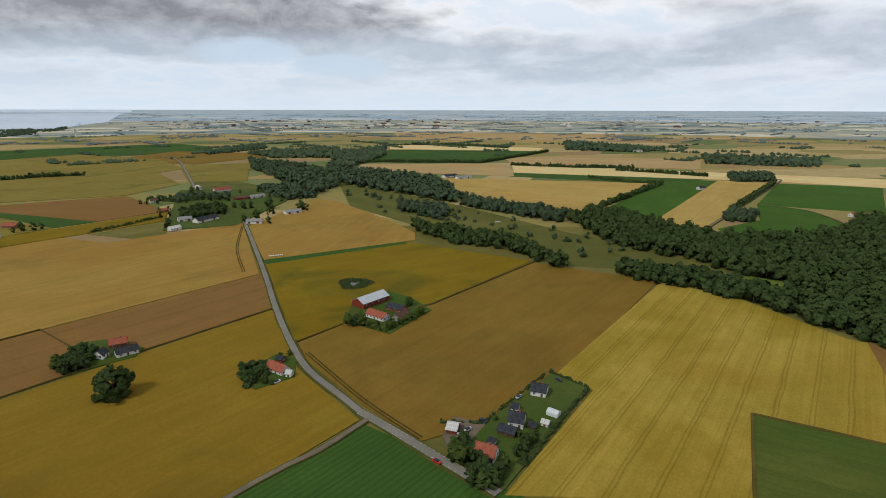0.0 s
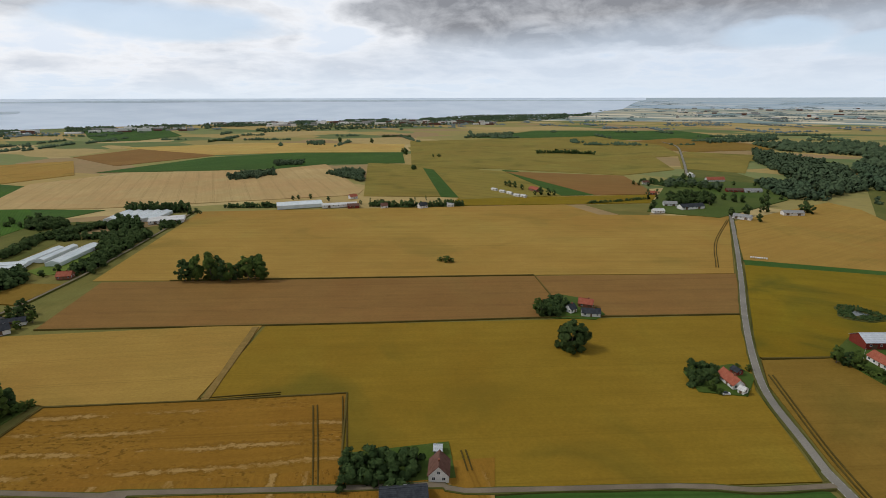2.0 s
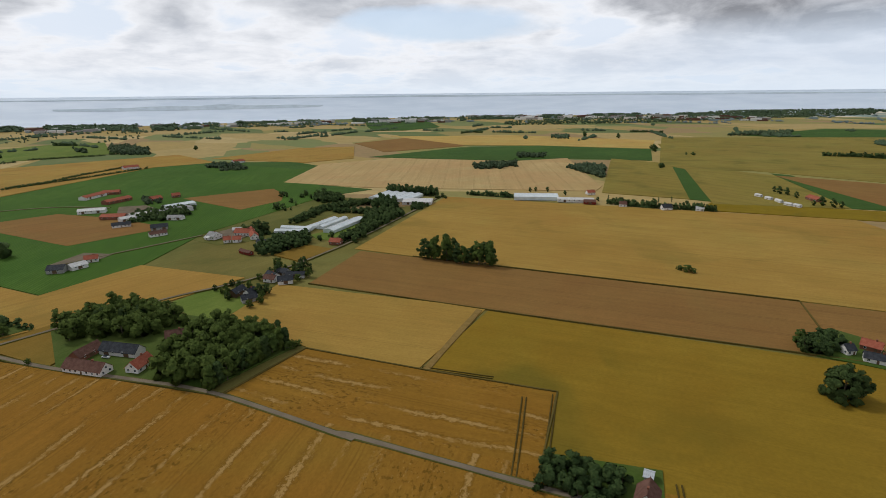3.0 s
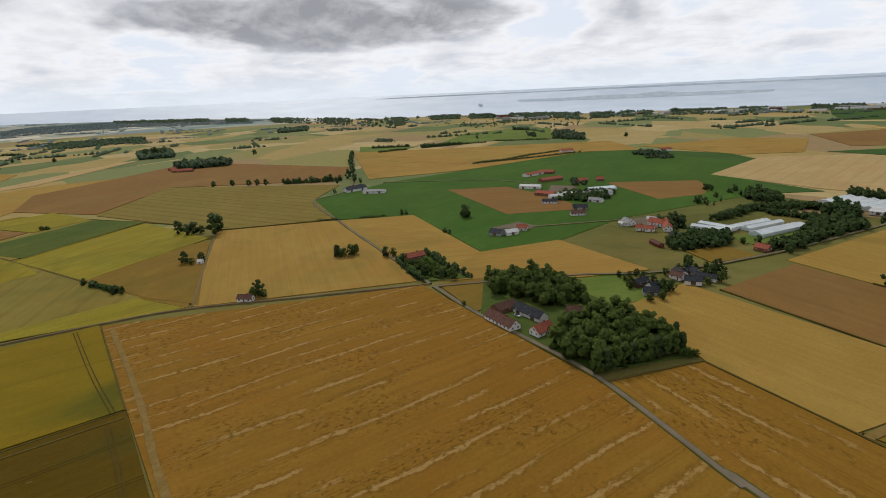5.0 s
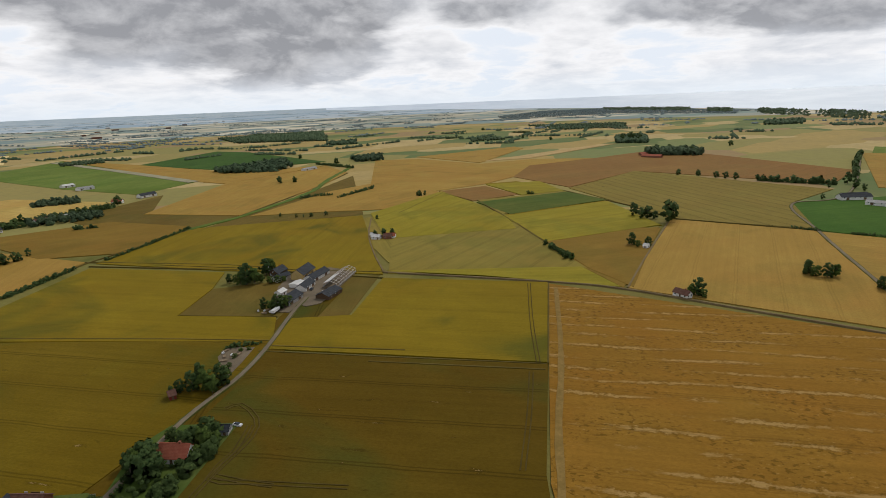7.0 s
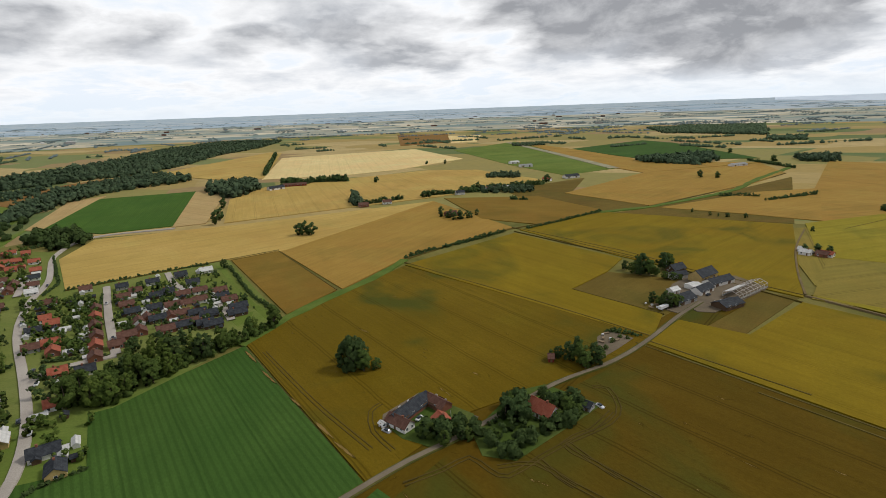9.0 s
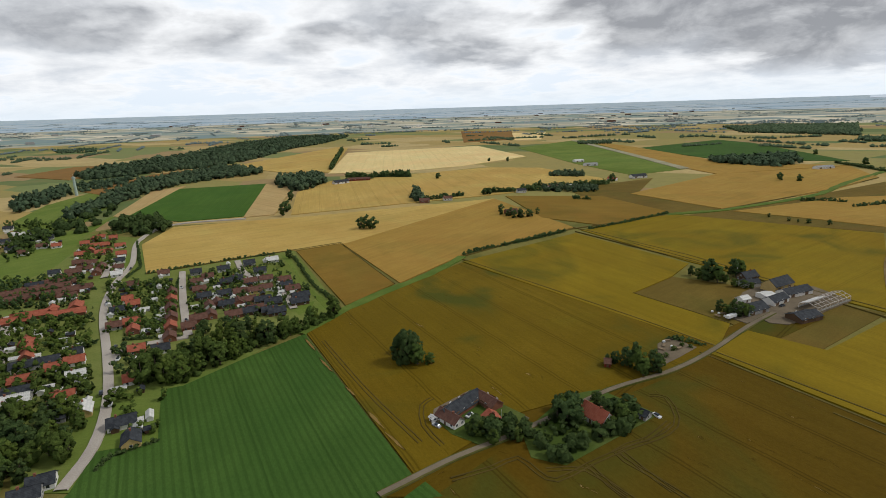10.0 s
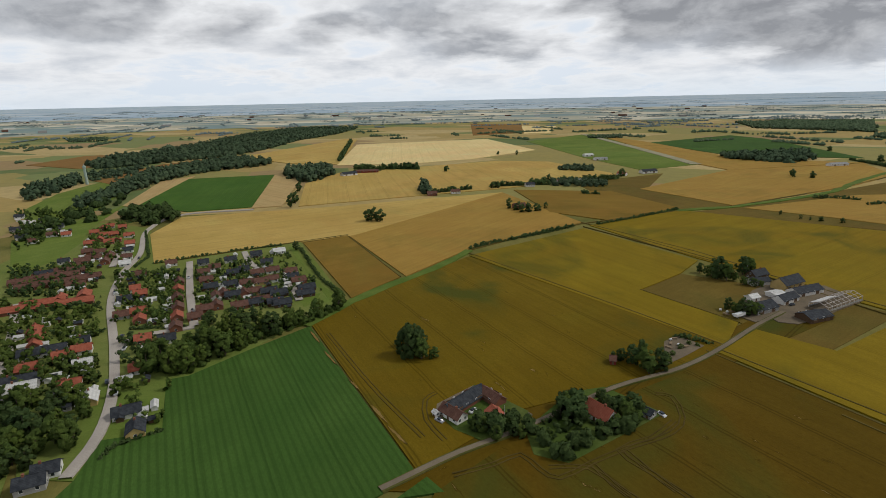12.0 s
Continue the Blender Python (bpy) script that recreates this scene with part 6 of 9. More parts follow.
tree(-434.2, -265.6, 7.0, 5, 0.90, "trees round farms and along lanes")
tree(-442.5, -261.0, 9.4, 0, 0.90, "trees round farms and along lanes")
tree(-359.4, -167.2, 12.2, 0, 0.90, "trees round farms and along lanes")
tree(-355.1, -169.8, 8.5, 1, 0.90, "trees round farms and along lanes")
tree(-356.6, -162.0, 6.7, 5, 0.90, "trees round farms and along lanes")
tree(-455.0, -139.3, 12.1, 2, 1.08, "trees round farms and along lanes")
tree(-454.1, -133.6, 8.9, 5, 1.08, "trees round farms and along lanes")
tree(-456.9, -127.1, 11.0, 0, 0.90, "trees round farms and along lanes")
tree(-462.8, -124.1, 10.0, 1, 0.90, "trees round farms and along lanes")
tree(-454.6, -95.2, 9.7, 0, 0.90, "trees round farms and along lanes")
tree(-454.0, -88.0, 8.6, 1, 0.90, "trees round farms and along lanes")
tree(-602.9, -37.4, 15.0, 0, 1.35, "trees round farms and along lanes")
tree(-536.0, -52.3, 6.2, 5, 1.08, "trees round farms and along lanes")
tree(-532.1, -47.4, 5.0, 5, 0.90, "trees round farms and along lanes")
tree(-621.8, -114.3, 7.2, 0, 0.90, "trees round farms and along lanes")
tree(-622.3, -109.0, 6.5, 1, 0.90, "trees round farms and along lanes")
tree(-287.9, 102.0, 15.4, 2, 0.68, "trees round farms and along lanes")
tree(-283.7, 98.1, 7.0, 4, 0.90, "trees round farms and along lanes")
tree(-275.8, 105.2, 5.6, 5, 1.08, "trees round farms and along lanes")
tree(-276.6, 108.9, 4.4, 5, 1.08, "trees round farms and along lanes")
tree(-276.0, 101.9, 5.6, 5, 1.08, "trees round farms and along lanes")
tree(-400.0, 93.1, 5.2, 0, 0.90, "trees round farms and along lanes")
tree(-391.8, 95.7, 5.1, 1, 0.90, "trees round farms and along lanes")
tree(-402.4, 106.0, 6.0, 0, 0.90, "trees round farms and along lanes")
tree(-388.1, 114.5, 7.4, 1, 0.90, "trees round farms and along lanes")
tree(-370.2, 121.6, 8.5, 0, 0.90, "trees round farms and along lanes")
tree(-364.7, 116.7, 6.2, 1, 0.90, "trees round farms and along lanes")
tree(-414.1, 145.8, 8.4, 0, 0.90, "trees round farms and along lanes")
tree(-404.9, 154.2, 5.9, 1, 0.90, "trees round farms and along lanes")
tree(-416.3, 139.2, 5.2, 0, 0.90, "trees round farms and along lanes")
tree(-341.9, -16.1, 4.3, 5, 0.90, "trees round farms and along lanes")
tree(-401.4, 100.8, 4.4, 5, 0.90, "trees round farms and along lanes")
tree(-868.8, -491.4, 9.7, 0, 1.08, "trees round farms and along lanes")
tree(-875.4, -460.7, 10.7, 1, 1.08, "trees round farms and along lanes")
tree(-875.4, -431.4, 10.6, 0, 1.08, "trees round farms and along lanes")
tree(-875.4, -415.8, 10.5, 1, 1.08, "trees round farms and along lanes")
tree(-875.5, -400.4, 10.5, 0, 1.08, "trees round farms and along lanes")
tree(-568.6, -540.0, 6.5, 0, 1.08, "trees round farms and along lanes")
tree(-572.4, -536.1, 5.0, 5, 1.35, "trees round farms and along lanes")
tree(-383.5, -328.8, 5.7, 0, 0.90, "trees round farms and along lanes")
tree(-378.9, -317.0, 5.6, 1, 0.90, "trees round farms and along lanes")
tree(-368.6, -295.4, 5.4, 5, 0.90, "trees round farms and along lanes")
tree(-365.5, -287.2, 6.4, 0, 0.90, "trees round farms and along lanes")
tree(-464.7, -665.3, 7.5, 0, 0.90, "trees round farms and along lanes")
tree(-471.0, -659.7, 6.1, 1, 0.90, "trees round farms and along lanes")
tree(-1408.9, -1000.2, 24.3, 0, 1.08, "trees round farms and along lanes")
tree(-1421.5, -979.1, 27.7, 1, 1.08, "trees round farms and along lanes")
tree(-1435.2, -964.5, 24.4, 0, 1.08, "trees round farms and along lanes")
tree(-1157.8, -747.5, 17.0, 1, 0.90, "trees round farms and along lanes")
tree(-1179.2, -737.3, 20.0, 0, 1.08, "trees round farms and along lanes")
tree(-1188.2, -710.8, 20.0, 1, 1.08, "trees round farms and along lanes")
tree(-1185.2, -677.4, 18.5, 0, 1.08, "trees round farms and along lanes")
tree(-1194.9, -659.4, 17.1, 1, 1.08, "trees round farms and along lanes")
tree(-1406.9, -679.3, 13.2, 0, 1.26, "trees round farms and along lanes")
tree(-920.4, -269.2, 16.5, 0, 0.90, "trees round farms and along lanes")
tree(-888.0, -249.1, 14.0, 1, 0.90, "trees round farms and along lanes")
tree(-869.7, -233.8, 9.9, 0, 0.90, "trees round farms and along lanes")
tree(-777.3, -247.2, 7.3, 0, 0.90, "trees round farms and along lanes")
tree(-869.6, -273.3, 6.1, 5, 0.90, "trees round farms and along lanes")
tree(50.9, -239.8, 17.7, 6, 0.80, "trees round farms and along lanes")
tree(44.1, -235.6, 13.1, 1, 0.90, "trees round farms and along lanes")
tree(38.8, -239.0, 6.9, 5, 1.08, "trees round farms and along lanes")
tree(48.9, -248.4, 11.4, 0, 0.90, "trees round farms and along lanes")
tree(56.3, -249.8, 11.4, 1, 0.90, "trees round farms and along lanes")
tree(-131.4, -405.7, 17.0, 0, 0.90, "trees round farms and along lanes")
tree(-136.8, -402.6, 14.1, 1, 0.90, "trees round farms and along lanes")
tree(-126.0, -412.4, 8.3, 5, 1.08, "trees round farms and along lanes")
tree(-121.7, -418.5, 8.3, 0, 0.90, "trees round farms and along lanes")
tree(-142.6, -402.8, 7.2, 1, 0.90, "trees round farms and along lanes")
tree(-124.6, -342.9, 8.1, 0, 0.90, "trees round farms and along lanes")
tree(-127.2, -337.5, 7.2, 1, 0.90, "trees round farms and along lanes")
tree(-2.9, -180.1, 9.0, 0, 0.90, "trees round farms and along lanes")
tree(1.4, -180.2, 8.0, 1, 0.90, "trees round farms and along lanes")
tree(-11.0, -180.9, 6.7, 0, 0.90, "trees round farms and along lanes")
tree(-7.9, -185.8, 5.8, 1, 0.90, "trees round farms and along lanes")
tree(-4.4, -193.6, 3.9, 5, 0.90, "trees round farms and along lanes")
tree(-14.2, -180.0, 6.2, 1, 0.90, "trees round farms and along lanes")
tree(-4.8, -176.3, 7.5, 1, 0.90, "trees round farms and along lanes")
tree(5.4, -181.2, 5.6, 5, 0.90, "trees round farms and along lanes")
tree(-31.5, -201.0, 10.5, 1, 0.90, "trees round farms and along lanes")
tree(-28.1, -206.7, 7.4, 0, 0.90, "trees round farms and along lanes")
tree(-48.8, -204.3, 9.2, 0, 0.90, "trees round farms and along lanes")
tree(-54.8, -201.3, 10.3, 1, 0.90, "trees round farms and along lanes")
tree(-45.8, -211.7, 7.7, 0, 0.90, "trees round farms and along lanes")
tree(-59.1, -200.7, 6.5, 5, 0.90, "trees round farms and along lanes")
tree(-50.9, -195.4, 6.3, 5, 0.90, "trees round farms and along lanes")
tree(-44.7, -217.8, 5.0, 1, 0.90, "trees round farms and along lanes")
tree(-61.1, -253.7, 10.8, 0, 0.90, "trees round farms and along lanes")
tree(-66.2, -249.7, 13.3, 1, 0.90, "trees round farms and along lanes")
tree(-73.9, -249.9, 12.1, 0, 0.90, "trees round farms and along lanes")
tree(-68.1, -244.6, 11.2, 1, 0.90, "trees round farms and along lanes")
tree(-51.8, -255.6, 6.2, 2, 0.90, "trees round farms and along lanes")
tree(-55.9, -256.3, 7.5, 0, 0.90, "trees round farms and along lanes")
tree(-65.5, -260.1, 12.3, 2, 0.90, "trees round farms and along lanes")
tree(-76.7, -254.2, 9.0, 1, 0.90, "trees round farms and along lanes")
tree(36.8, -624.4, 11.7, 0, 0.90, "trees round farms and along lanes")
tree(54.9, -644.4, 9.4, 1, 0.90, "trees round farms and along lanes")
tree(18.0, -636.4, 9.5, 0, 0.90, "trees round farms and along lanes")
tree(28.2, -627.8, 10.6, 1, 0.90, "trees round farms and along lanes")
tree(45.9, -635.8, 9.3, 1, 0.90, "trees round farms and along lanes")
tree(101.5, -798.8, 11.1, 0, 1.08, "trees round farms and along lanes")
tree(93.3, -802.0, 8.1, 1, 0.90, "trees round farms and along lanes")
tree(-358.3, -970.8, 9.1, 0, 0.90, "trees round farms and along lanes")
tree(-247.0, -657.4, 5.7, 0, 0.90, "trees round farms and along lanes")
tree(-276.8, -627.3, 5.6, 1, 0.90, "trees round farms and along lanes")
tree(-455.2, -649.7, 7.9, 0, 1.08, "trees round farms and along lanes")
tree(-463.2, -650.0, 5.4, 1, 0.90, "trees round farms and along lanes")
tree(-561.3, -310.4, 17.1, 1, 0.90, "trees round farms and along lanes")
tree(-380.3, -327.0, 5.4, 0, 0.90, "trees round farms and along lanes")
tree(-376.2, -310.8, 4.3, 5, 0.90, "trees round farms and along lanes")
tree(-360.5, -284.8, 6.8, 0, 0.90, "trees round farms and along lanes")
tree(-362.4, -278.5, 6.8, 1, 0.90, "trees round farms and along lanes")
tree(-280.6, -469.3, 8.8, 0, 0.90, "trees round farms and along lanes")
tree(-287.9, -464.6, 10.0, 1, 0.90, "trees round farms and along lanes")
tree(-294.0, -457.8, 9.9, 0, 0.90, "trees round farms and along lanes")
tree(-327.2, -549.5, 5.9, 0, 0.90, "trees round farms and along lanes")
tree(201.3, -547.1, 14.9, 0, 0.99, "trees round farms and along lanes")
tree(188.1, -548.2, 14.9, 1, 0.99, "trees round farms and along lanes")
tree(196.9, -553.3, 16.4, 0, 0.90, "trees round farms and along lanes")
tree(220.6, -420.3, 9.1, 0, 0.90, "trees round farms and along lanes")
tree(336.7, -612.8, 20.1, 1, 0.81, "trees round farms and along lanes")
tree(345.1, -639.5, 17.6, 0, 0.90, "trees round farms and along lanes")
tree(388.6, -727.6, 16.2, 1, 0.90, "trees round farms and along lanes")
tree(58.0, -664.6, 10.8, 0, 0.90, "trees round farms and along lanes")
tree(41.8, -636.1, 11.7, 1, 0.90, "trees round farms and along lanes")
tree(30.8, -629.8, 11.6, 0, 0.90, "trees round farms and along lanes")
tree(21.0, -634.0, 10.2, 1, 0.90, "trees round farms and along lanes")
tree(11.4, -652.4, 9.0, 0, 0.90, "trees round farms and along lanes")
tree(96.0, -806.3, 11.0, 0, 1.08, "trees round farms and along lanes")
tree(-383.3, -964.6, 11.5, 0, 1.08, "trees round farms and along lanes")
tree(-260.2, -637.0, 5.5, 0, 0.90, "trees round farms and along lanes")
tree(-267.7, -631.4, 4.1, 5, 0.90, "trees round farms and along lanes")
tree(-293.9, -621.5, 5.9, 0, 1.08, "trees round farms and along lanes")
tree(222.8, -989.3, 11.3, 0, 1.26, "trees round farms and along lanes")
tree(175.9, -1322.1, 8.8, 0, 1.35, "trees round farms and along lanes")
tree(129.0, -1317.7, 11.5, 1, 0.90, "trees round farms and along lanes")
tree(-94.3, -946.6, 16.1, 0, 0.90, "trees round farms and along lanes")
tree(23.0, -879.0, 13.6, 0, 0.90, "trees round farms and along lanes")
tree(47.8, -847.7, 11.4, 1, 0.90, "trees round farms and along lanes")
tree(-579.8, -1439.5, 11.1, 1, 1.35, "trees round farms and along lanes")
tree(-584.8, -1216.2, 13.9, 0, 1.26, "trees round farms and along lanes")


def scattered_far_woods():
    """Hedge lines, groves and single trees spread over the far farmland; too many and too small to tell apart."""
    rng = np.random.default_rng(77)
    near_pts, near_rad, far_pts, far_rad = [], [], [], []
    for i in range(2600):
        az, r = rng.uniform(0, 2 * math.pi), 1700 * math.exp(rng.uniform(0, 1) ** 0.8 * 2.5)
        d = math.degrees(az)
        if SHORE[0][0] < d < SHORE[-1][0] and r > shore(az) * 0.97:
            continue
        x, y = CENTRE[0] - math.sin(az) * r, CENTRE[1] + math.cos(az) * r
        turn, length, depth = rng.choice([0.5, 2.07]) + rng.normal() * 0.12, rng.uniform(30, 260) * (r / 1500) ** 0.6, rng.uniform(2, 6) * (r / 2000)
        if r < 2600 and rng.uniform() < 0.30:
            continue
        if rng.uniform() < 0.30:
            depth *= 5
            length *= 0.45
        n = min(60, int(4 + length * (0.13 + depth / 260) * min(1.0, 2200 / r)))
        for k in range(n):
            s, q = rng.uniform(-0.5, 0.5) * length, rng.normal() * 0.35 * depth
            px, py = x + math.cos(turn) * s - math.sin(turn) * q, y + math.sin(turn) * s + math.cos(turn) * q
            h = rng.uniform(4, 11)
            p = land(px, py)
            shrink = p.length / max(1.0, math.hypot(px, py))
            (near_pts if r < 2600 else far_pts).append((p.x + rng.normal(), p.y + rng.normal(), p.z + h * 0.35 * shrink))
            (near_rad if r < 2600 else far_rad).append(h * rng.uniform(0.5, 0.85) * max(shrink, 0.35))
    tagged(new("far_trees", clump_mesh("far_trees", near_pts, near_rad, rng, LEAF_HAZED, 0)), "scattered groves and hedges on the farmland", "trees", kind="stuff")
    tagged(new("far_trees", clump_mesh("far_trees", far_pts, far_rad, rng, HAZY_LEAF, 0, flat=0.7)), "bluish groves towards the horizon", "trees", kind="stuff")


def coast_trees(az0, az1, back, deep, count, low, high, seed, label):
    """Patchy woods and gardens along the shore, set back from the water's edge; bearings in degrees."""
    rng = np.random.default_rng(seed)
    pts, rad = [], []
    while len(pts) < count:
        d = rng.uniform(az0, az1)
        if noise.noise((d * 0.55, seed, 0.3)) + rng.normal() * 0.12 < -0.05:
            continue
        r = shore(radians(d)) - back - deep * rng.uniform(0, 1) ** 1.5
        h = rng.uniform(low, high) * (1.0 + 0.4 * noise.noise((d * 1.3, seed, 4.0)))
        p = land(CENTRE[0] - math.sin(radians(d)) * r, CENTRE[1] + math.cos(radians(d)) * r)
        pts.append((p.x, p.y, p.z + 0.4 * h))
        rad.append(0.75 * h)
    return tagged(new("coast_trees", clump_mesh("coast_trees", pts, rad, rng, LEAF_HAZED, 3, 0.8)), label, "trees", kind="stuff")


coast_trees(14, 52, 25, 330, 2600, 6, 12, 11, "dark trees among the houses of the coastal village")
coast_trees(52, 74, 20, 500, 900, 5, 10, 12, "groves and gardens along the shore")
coast_trees(74, 100, 15, 420, 2300, 6, 13, 13, "wooded low hills along the shore")
coast_trees(100, 128, 30, 900, 1500, 6, 12, 14, "dark woods behind the far shore")
join_far_trees()
scattered_far_woods()


# ---- buildings ----
def plaster(name, c):
    return surface(name, c, tuple(0.88 * x for x in c), 0.85, 1.2, 0.25, 0.15, 0.02)


def roofing(name, c1, c2, rough=0.8, course=0.35, metal=0.0):
    """Tiles or sheets in courses, with weathered patches."""
    m, nt, bsdf = shader(name)
    v = placed(nt)
    sep = nt.nodes.new("ShaderNodeSeparateXYZ")
    link(nt, v, sep.inputs[0])
    col = mixed(nt, stepped(nt, noised(nt, v, 0.5, 5, 0.6), 0.3, 0.7), c1, c2)
    ridge = mathed(nt, "SINE", mathed(nt, "MULTIPLY", sep.outputs[0], 2 * math.pi / course))
    rows = mathed(nt, "SINE", mathed(nt, "MULTIPLY", sep.outputs[2], 2 * math.pi / course))
    both = mathed(nt, "ADD", ridge, rows)
    col = mixed(nt, stepped(nt, both, -1.6, 0.2, 0.35, 0.0), col, tuple(0.5 * x for x in c1))
    col = mixed(nt, stepped(nt, noised(nt, v, 2.2, 6, 0.7), 0.5, 0.8, 0.0, 0.5), col, tuple(0.6 * x + 0.02 for x in c2))
    link(nt, col, bsdf.inputs["Base Color"])
    bsdf.inputs["Roughness"].default_value, bsdf.inputs["Metallic"].default_value = rough, metal
    bsdf.inputs["Specular IOR Level"].default_value = 0.2 if rough < 0.72 else 0.08
    bumped(nt, bsdf, both, 0.4, 0.03)
    return m


WALLS = {"white": (plaster("white render", (0.82, 0.80, 0.76)), "white-rendered"), "red": (plaster("red boards", (0.23, 0.045, 0.03)), "red-boarded"),
         "brick": (plaster("red brick", (0.26, 0.11, 0.07)), "red-brick"), "grey": (plaster("grey render", (0.38, 0.37, 0.35)), "grey-walled"),
         "yellow": (plaster("yellow render", (0.55, 0.40, 0.16)), "yellow-rendered"), "brown": (plaster("brown boards", (0.12, 0.075, 0.045)), "brown-boarded")}
ROOFS = {"tile": (roofing("orange tiles", (0.315, 0.088, 0.052), (0.40, 0.130, 0.078)), "an orange tiled roof"),
         "brown": (roofing("brown tiles", (0.115, 0.055, 0.040), (0.170, 0.092, 0.068)), "a brown tiled roof"),
         "slate": (roofing("dark slates", (0.030, 0.034, 0.040), (0.062, 0.067, 0.075), 0.75), "a dark slate roof"),
         "grey": (roofing("grey sheets", (0.24, 0.24, 0.235), (0.34, 0.335, 0.32), 0.7, 0.9), "a grey sheet roof"),
         "pale": (roofing("pale sheets", (0.56, 0.55, 0.52), (0.68, 0.67, 0.64), 0.6, 0.9), "a pale sheet roof"),
         "metal": (roofing("galvanised sheets", (0.52, 0.55, 0.58), (0.62, 0.65, 0.68), 0.45, 0.7), "a grey metal roof")}
FRAME = plaster("white paint", (0.80, 0.80, 0.78))
DOOR_PAINT = plaster("door paint", (0.16, 0.10, 0.06))
PANE, nt, bsdf = shader("window glass")
bsdf.inputs["Base Color"].default_value, bsdf.inputs["Roughness"].default_value = (0.03, 0.04, 0.05, 1), 0.08
GLASS, nt, bsdf = shader("greenhouse glass")
v = placed(nt)
link(nt, mixed(nt, stepped(nt, noised(nt, v, 0.12, 4), 0.3, 0.7), (0.56, 0.62, 0.63), (0.70, 0.75, 0.75)), bsdf.inputs["Base Color"])
bsdf.inputs["Roughness"].default_value = 0.25


def box(bm, x0, y0, z0, x1, y1, z1, slot=0):
    v = [bm.verts.new(p) for p in ((x0, y0, z0), (x1, y0, z0), (x1, y1, z0), (x0, y1, z0), (x0, y0, z1), (x1, y0, z1), (x1, y1, z1), (x0, y1, z1))]
    for f in ((3, 2, 1, 0), (4, 5, 6, 7), (0, 1, 5, 4), (1, 2, 6, 5), (2, 3, 7, 6), (3, 0, 4, 7)):
        bm.faces.new([v[i] for i in f]).material_index = slot


def part(name, bm, materials, parent, label="", at=None):
    me = bpy.data.meshes.new(name)
    bm.to_mesh(me)
    bm.free()
    for m in materials if isinstance(materials, (list, tuple)) else [materials]:
        me.materials.append(m)
    ob = new(name, me)
    ob.parent = parent
    if at is not None:
        ob.matrix_local = at
    return tagged(ob, label)


def shared(name, mesh, parent, at):
    ob = new(name, mesh)
    ob.parent = parent
    ob.matrix_local = at
    return ob


def inset_panel(name, w, h, border, depth, materials):
    """A proud panel with a sunk middle, in one piece."""
    bm = bmesh.new()
    box(bm, -w / 2, -0.07, 0, w / 2, 0.02, h)
    front = [f for f in bm.faces if f.calc_center_median().y < -0.06][0]
    bmesh.ops.recalc_face_normals(bm, faces=bm.faces[:])
    bmesh.ops.inset_region(bm, faces=[front], thickness=border, depth=-depth)
    front.material_index = 1
    me = bpy.data.meshes.new(name)
    bm.to_mesh(me)
    bm.free()
    for m in materials:
        me.materials.append(m)
    return me


def window_mesh(w, h):
    return inset_panel("window", w, h, 0.14, 0.05, (FRAME, PANE))


def pane_mesh(w, h):
    bm = bmesh.new()
    box(bm, -w / 2 + 0.14, -0.045, 0.14, w / 2 - 0.14, -0.032, h - 0.14)
    box(bm, -0.03, -0.06, 0.14, 0.03, -0.046, h - 0.14, 1)
    me = bpy.data.meshes.new("pane")
    bm.to_mesh(me)
    bm.free()
    me.materials.append(PANE)
    me.materials.append(FRAME)
    return me


def door_mesh(w, h):
    return inset_panel("door", w, h, 0.16, 0.03, (DOOR_PAINT, DOOR_PAINT))


PANES, WINDOW, DOOR, GATE = pane_mesh(1.3, 1.35), window_mesh(1.3, 1.35), door_mesh(1.1, 2.1), door_mesh(3.2, 3.0)


def add_window(parent, at, glazed):
    ob = shared("window", WINDOW, parent, at)
    if glazed:
        shared("pane", PANES, ob, Matrix.Identity(4))


def gabled(length, width, eave, top):
    bm = bmesh.new()
    x, y = length / 2, width / 2
    v = [bm.verts.new(p) for p in ((-x, -y, -0.3), (x, -y, -0.3), (x, y, -0.3), (-x, y, -0.3), (-x, -y, eave), (x, -y, eave), (x, y, eave), (-x, y, eave),
                                   (-x, 0, top), (x, 0, top))]
    for f in ((0, 1, 5, 4), (2, 3, 7, 6), (1, 2, 6, 9, 5), (3, 0, 4, 8, 7), (4, 5, 9, 8), (6, 7, 8, 9)):
        bm.faces.new([v[i] for i in f])
    return bm


def roof_slabs(length, width, eave, top, over=0.45, thick=0.22):
    """Two thick slopes meeting at the ridge, with eaves and verges that stand out, and a ridge cap."""
    bm = bmesh.new()
    x, y = length / 2 + over, width / 2
    slope = (top - eave) / y
    yo, zo = y + over, eave - over * slope
    for s in (-1, 1):
        v = [bm.verts.new(p) for p in ((-x, s * yo, zo + 0.03), (x, s * yo, zo + 0.03), (x, 0, top + 0.03), (-x, 0, top + 0.03),
                                       (-x, s * yo, zo + thick), (x, s * yo, zo + thick), (x, 0, top + thick), (-x, 0, top + thick))]
        for f in ((0, 1, 2, 3), (4, 5, 6, 7), (0, 1, 5, 4), (1, 2, 6, 5), (3, 0, 4, 7)):
            bm.faces.new([v[i] for i in f])
    box(bm, -x, -0.16, top + thick - 0.05, x, 0.16, top + thick + 0.09)
    bmesh.ops.recalc_face_normals(bm, faces=bm.faces[:])
    return bm


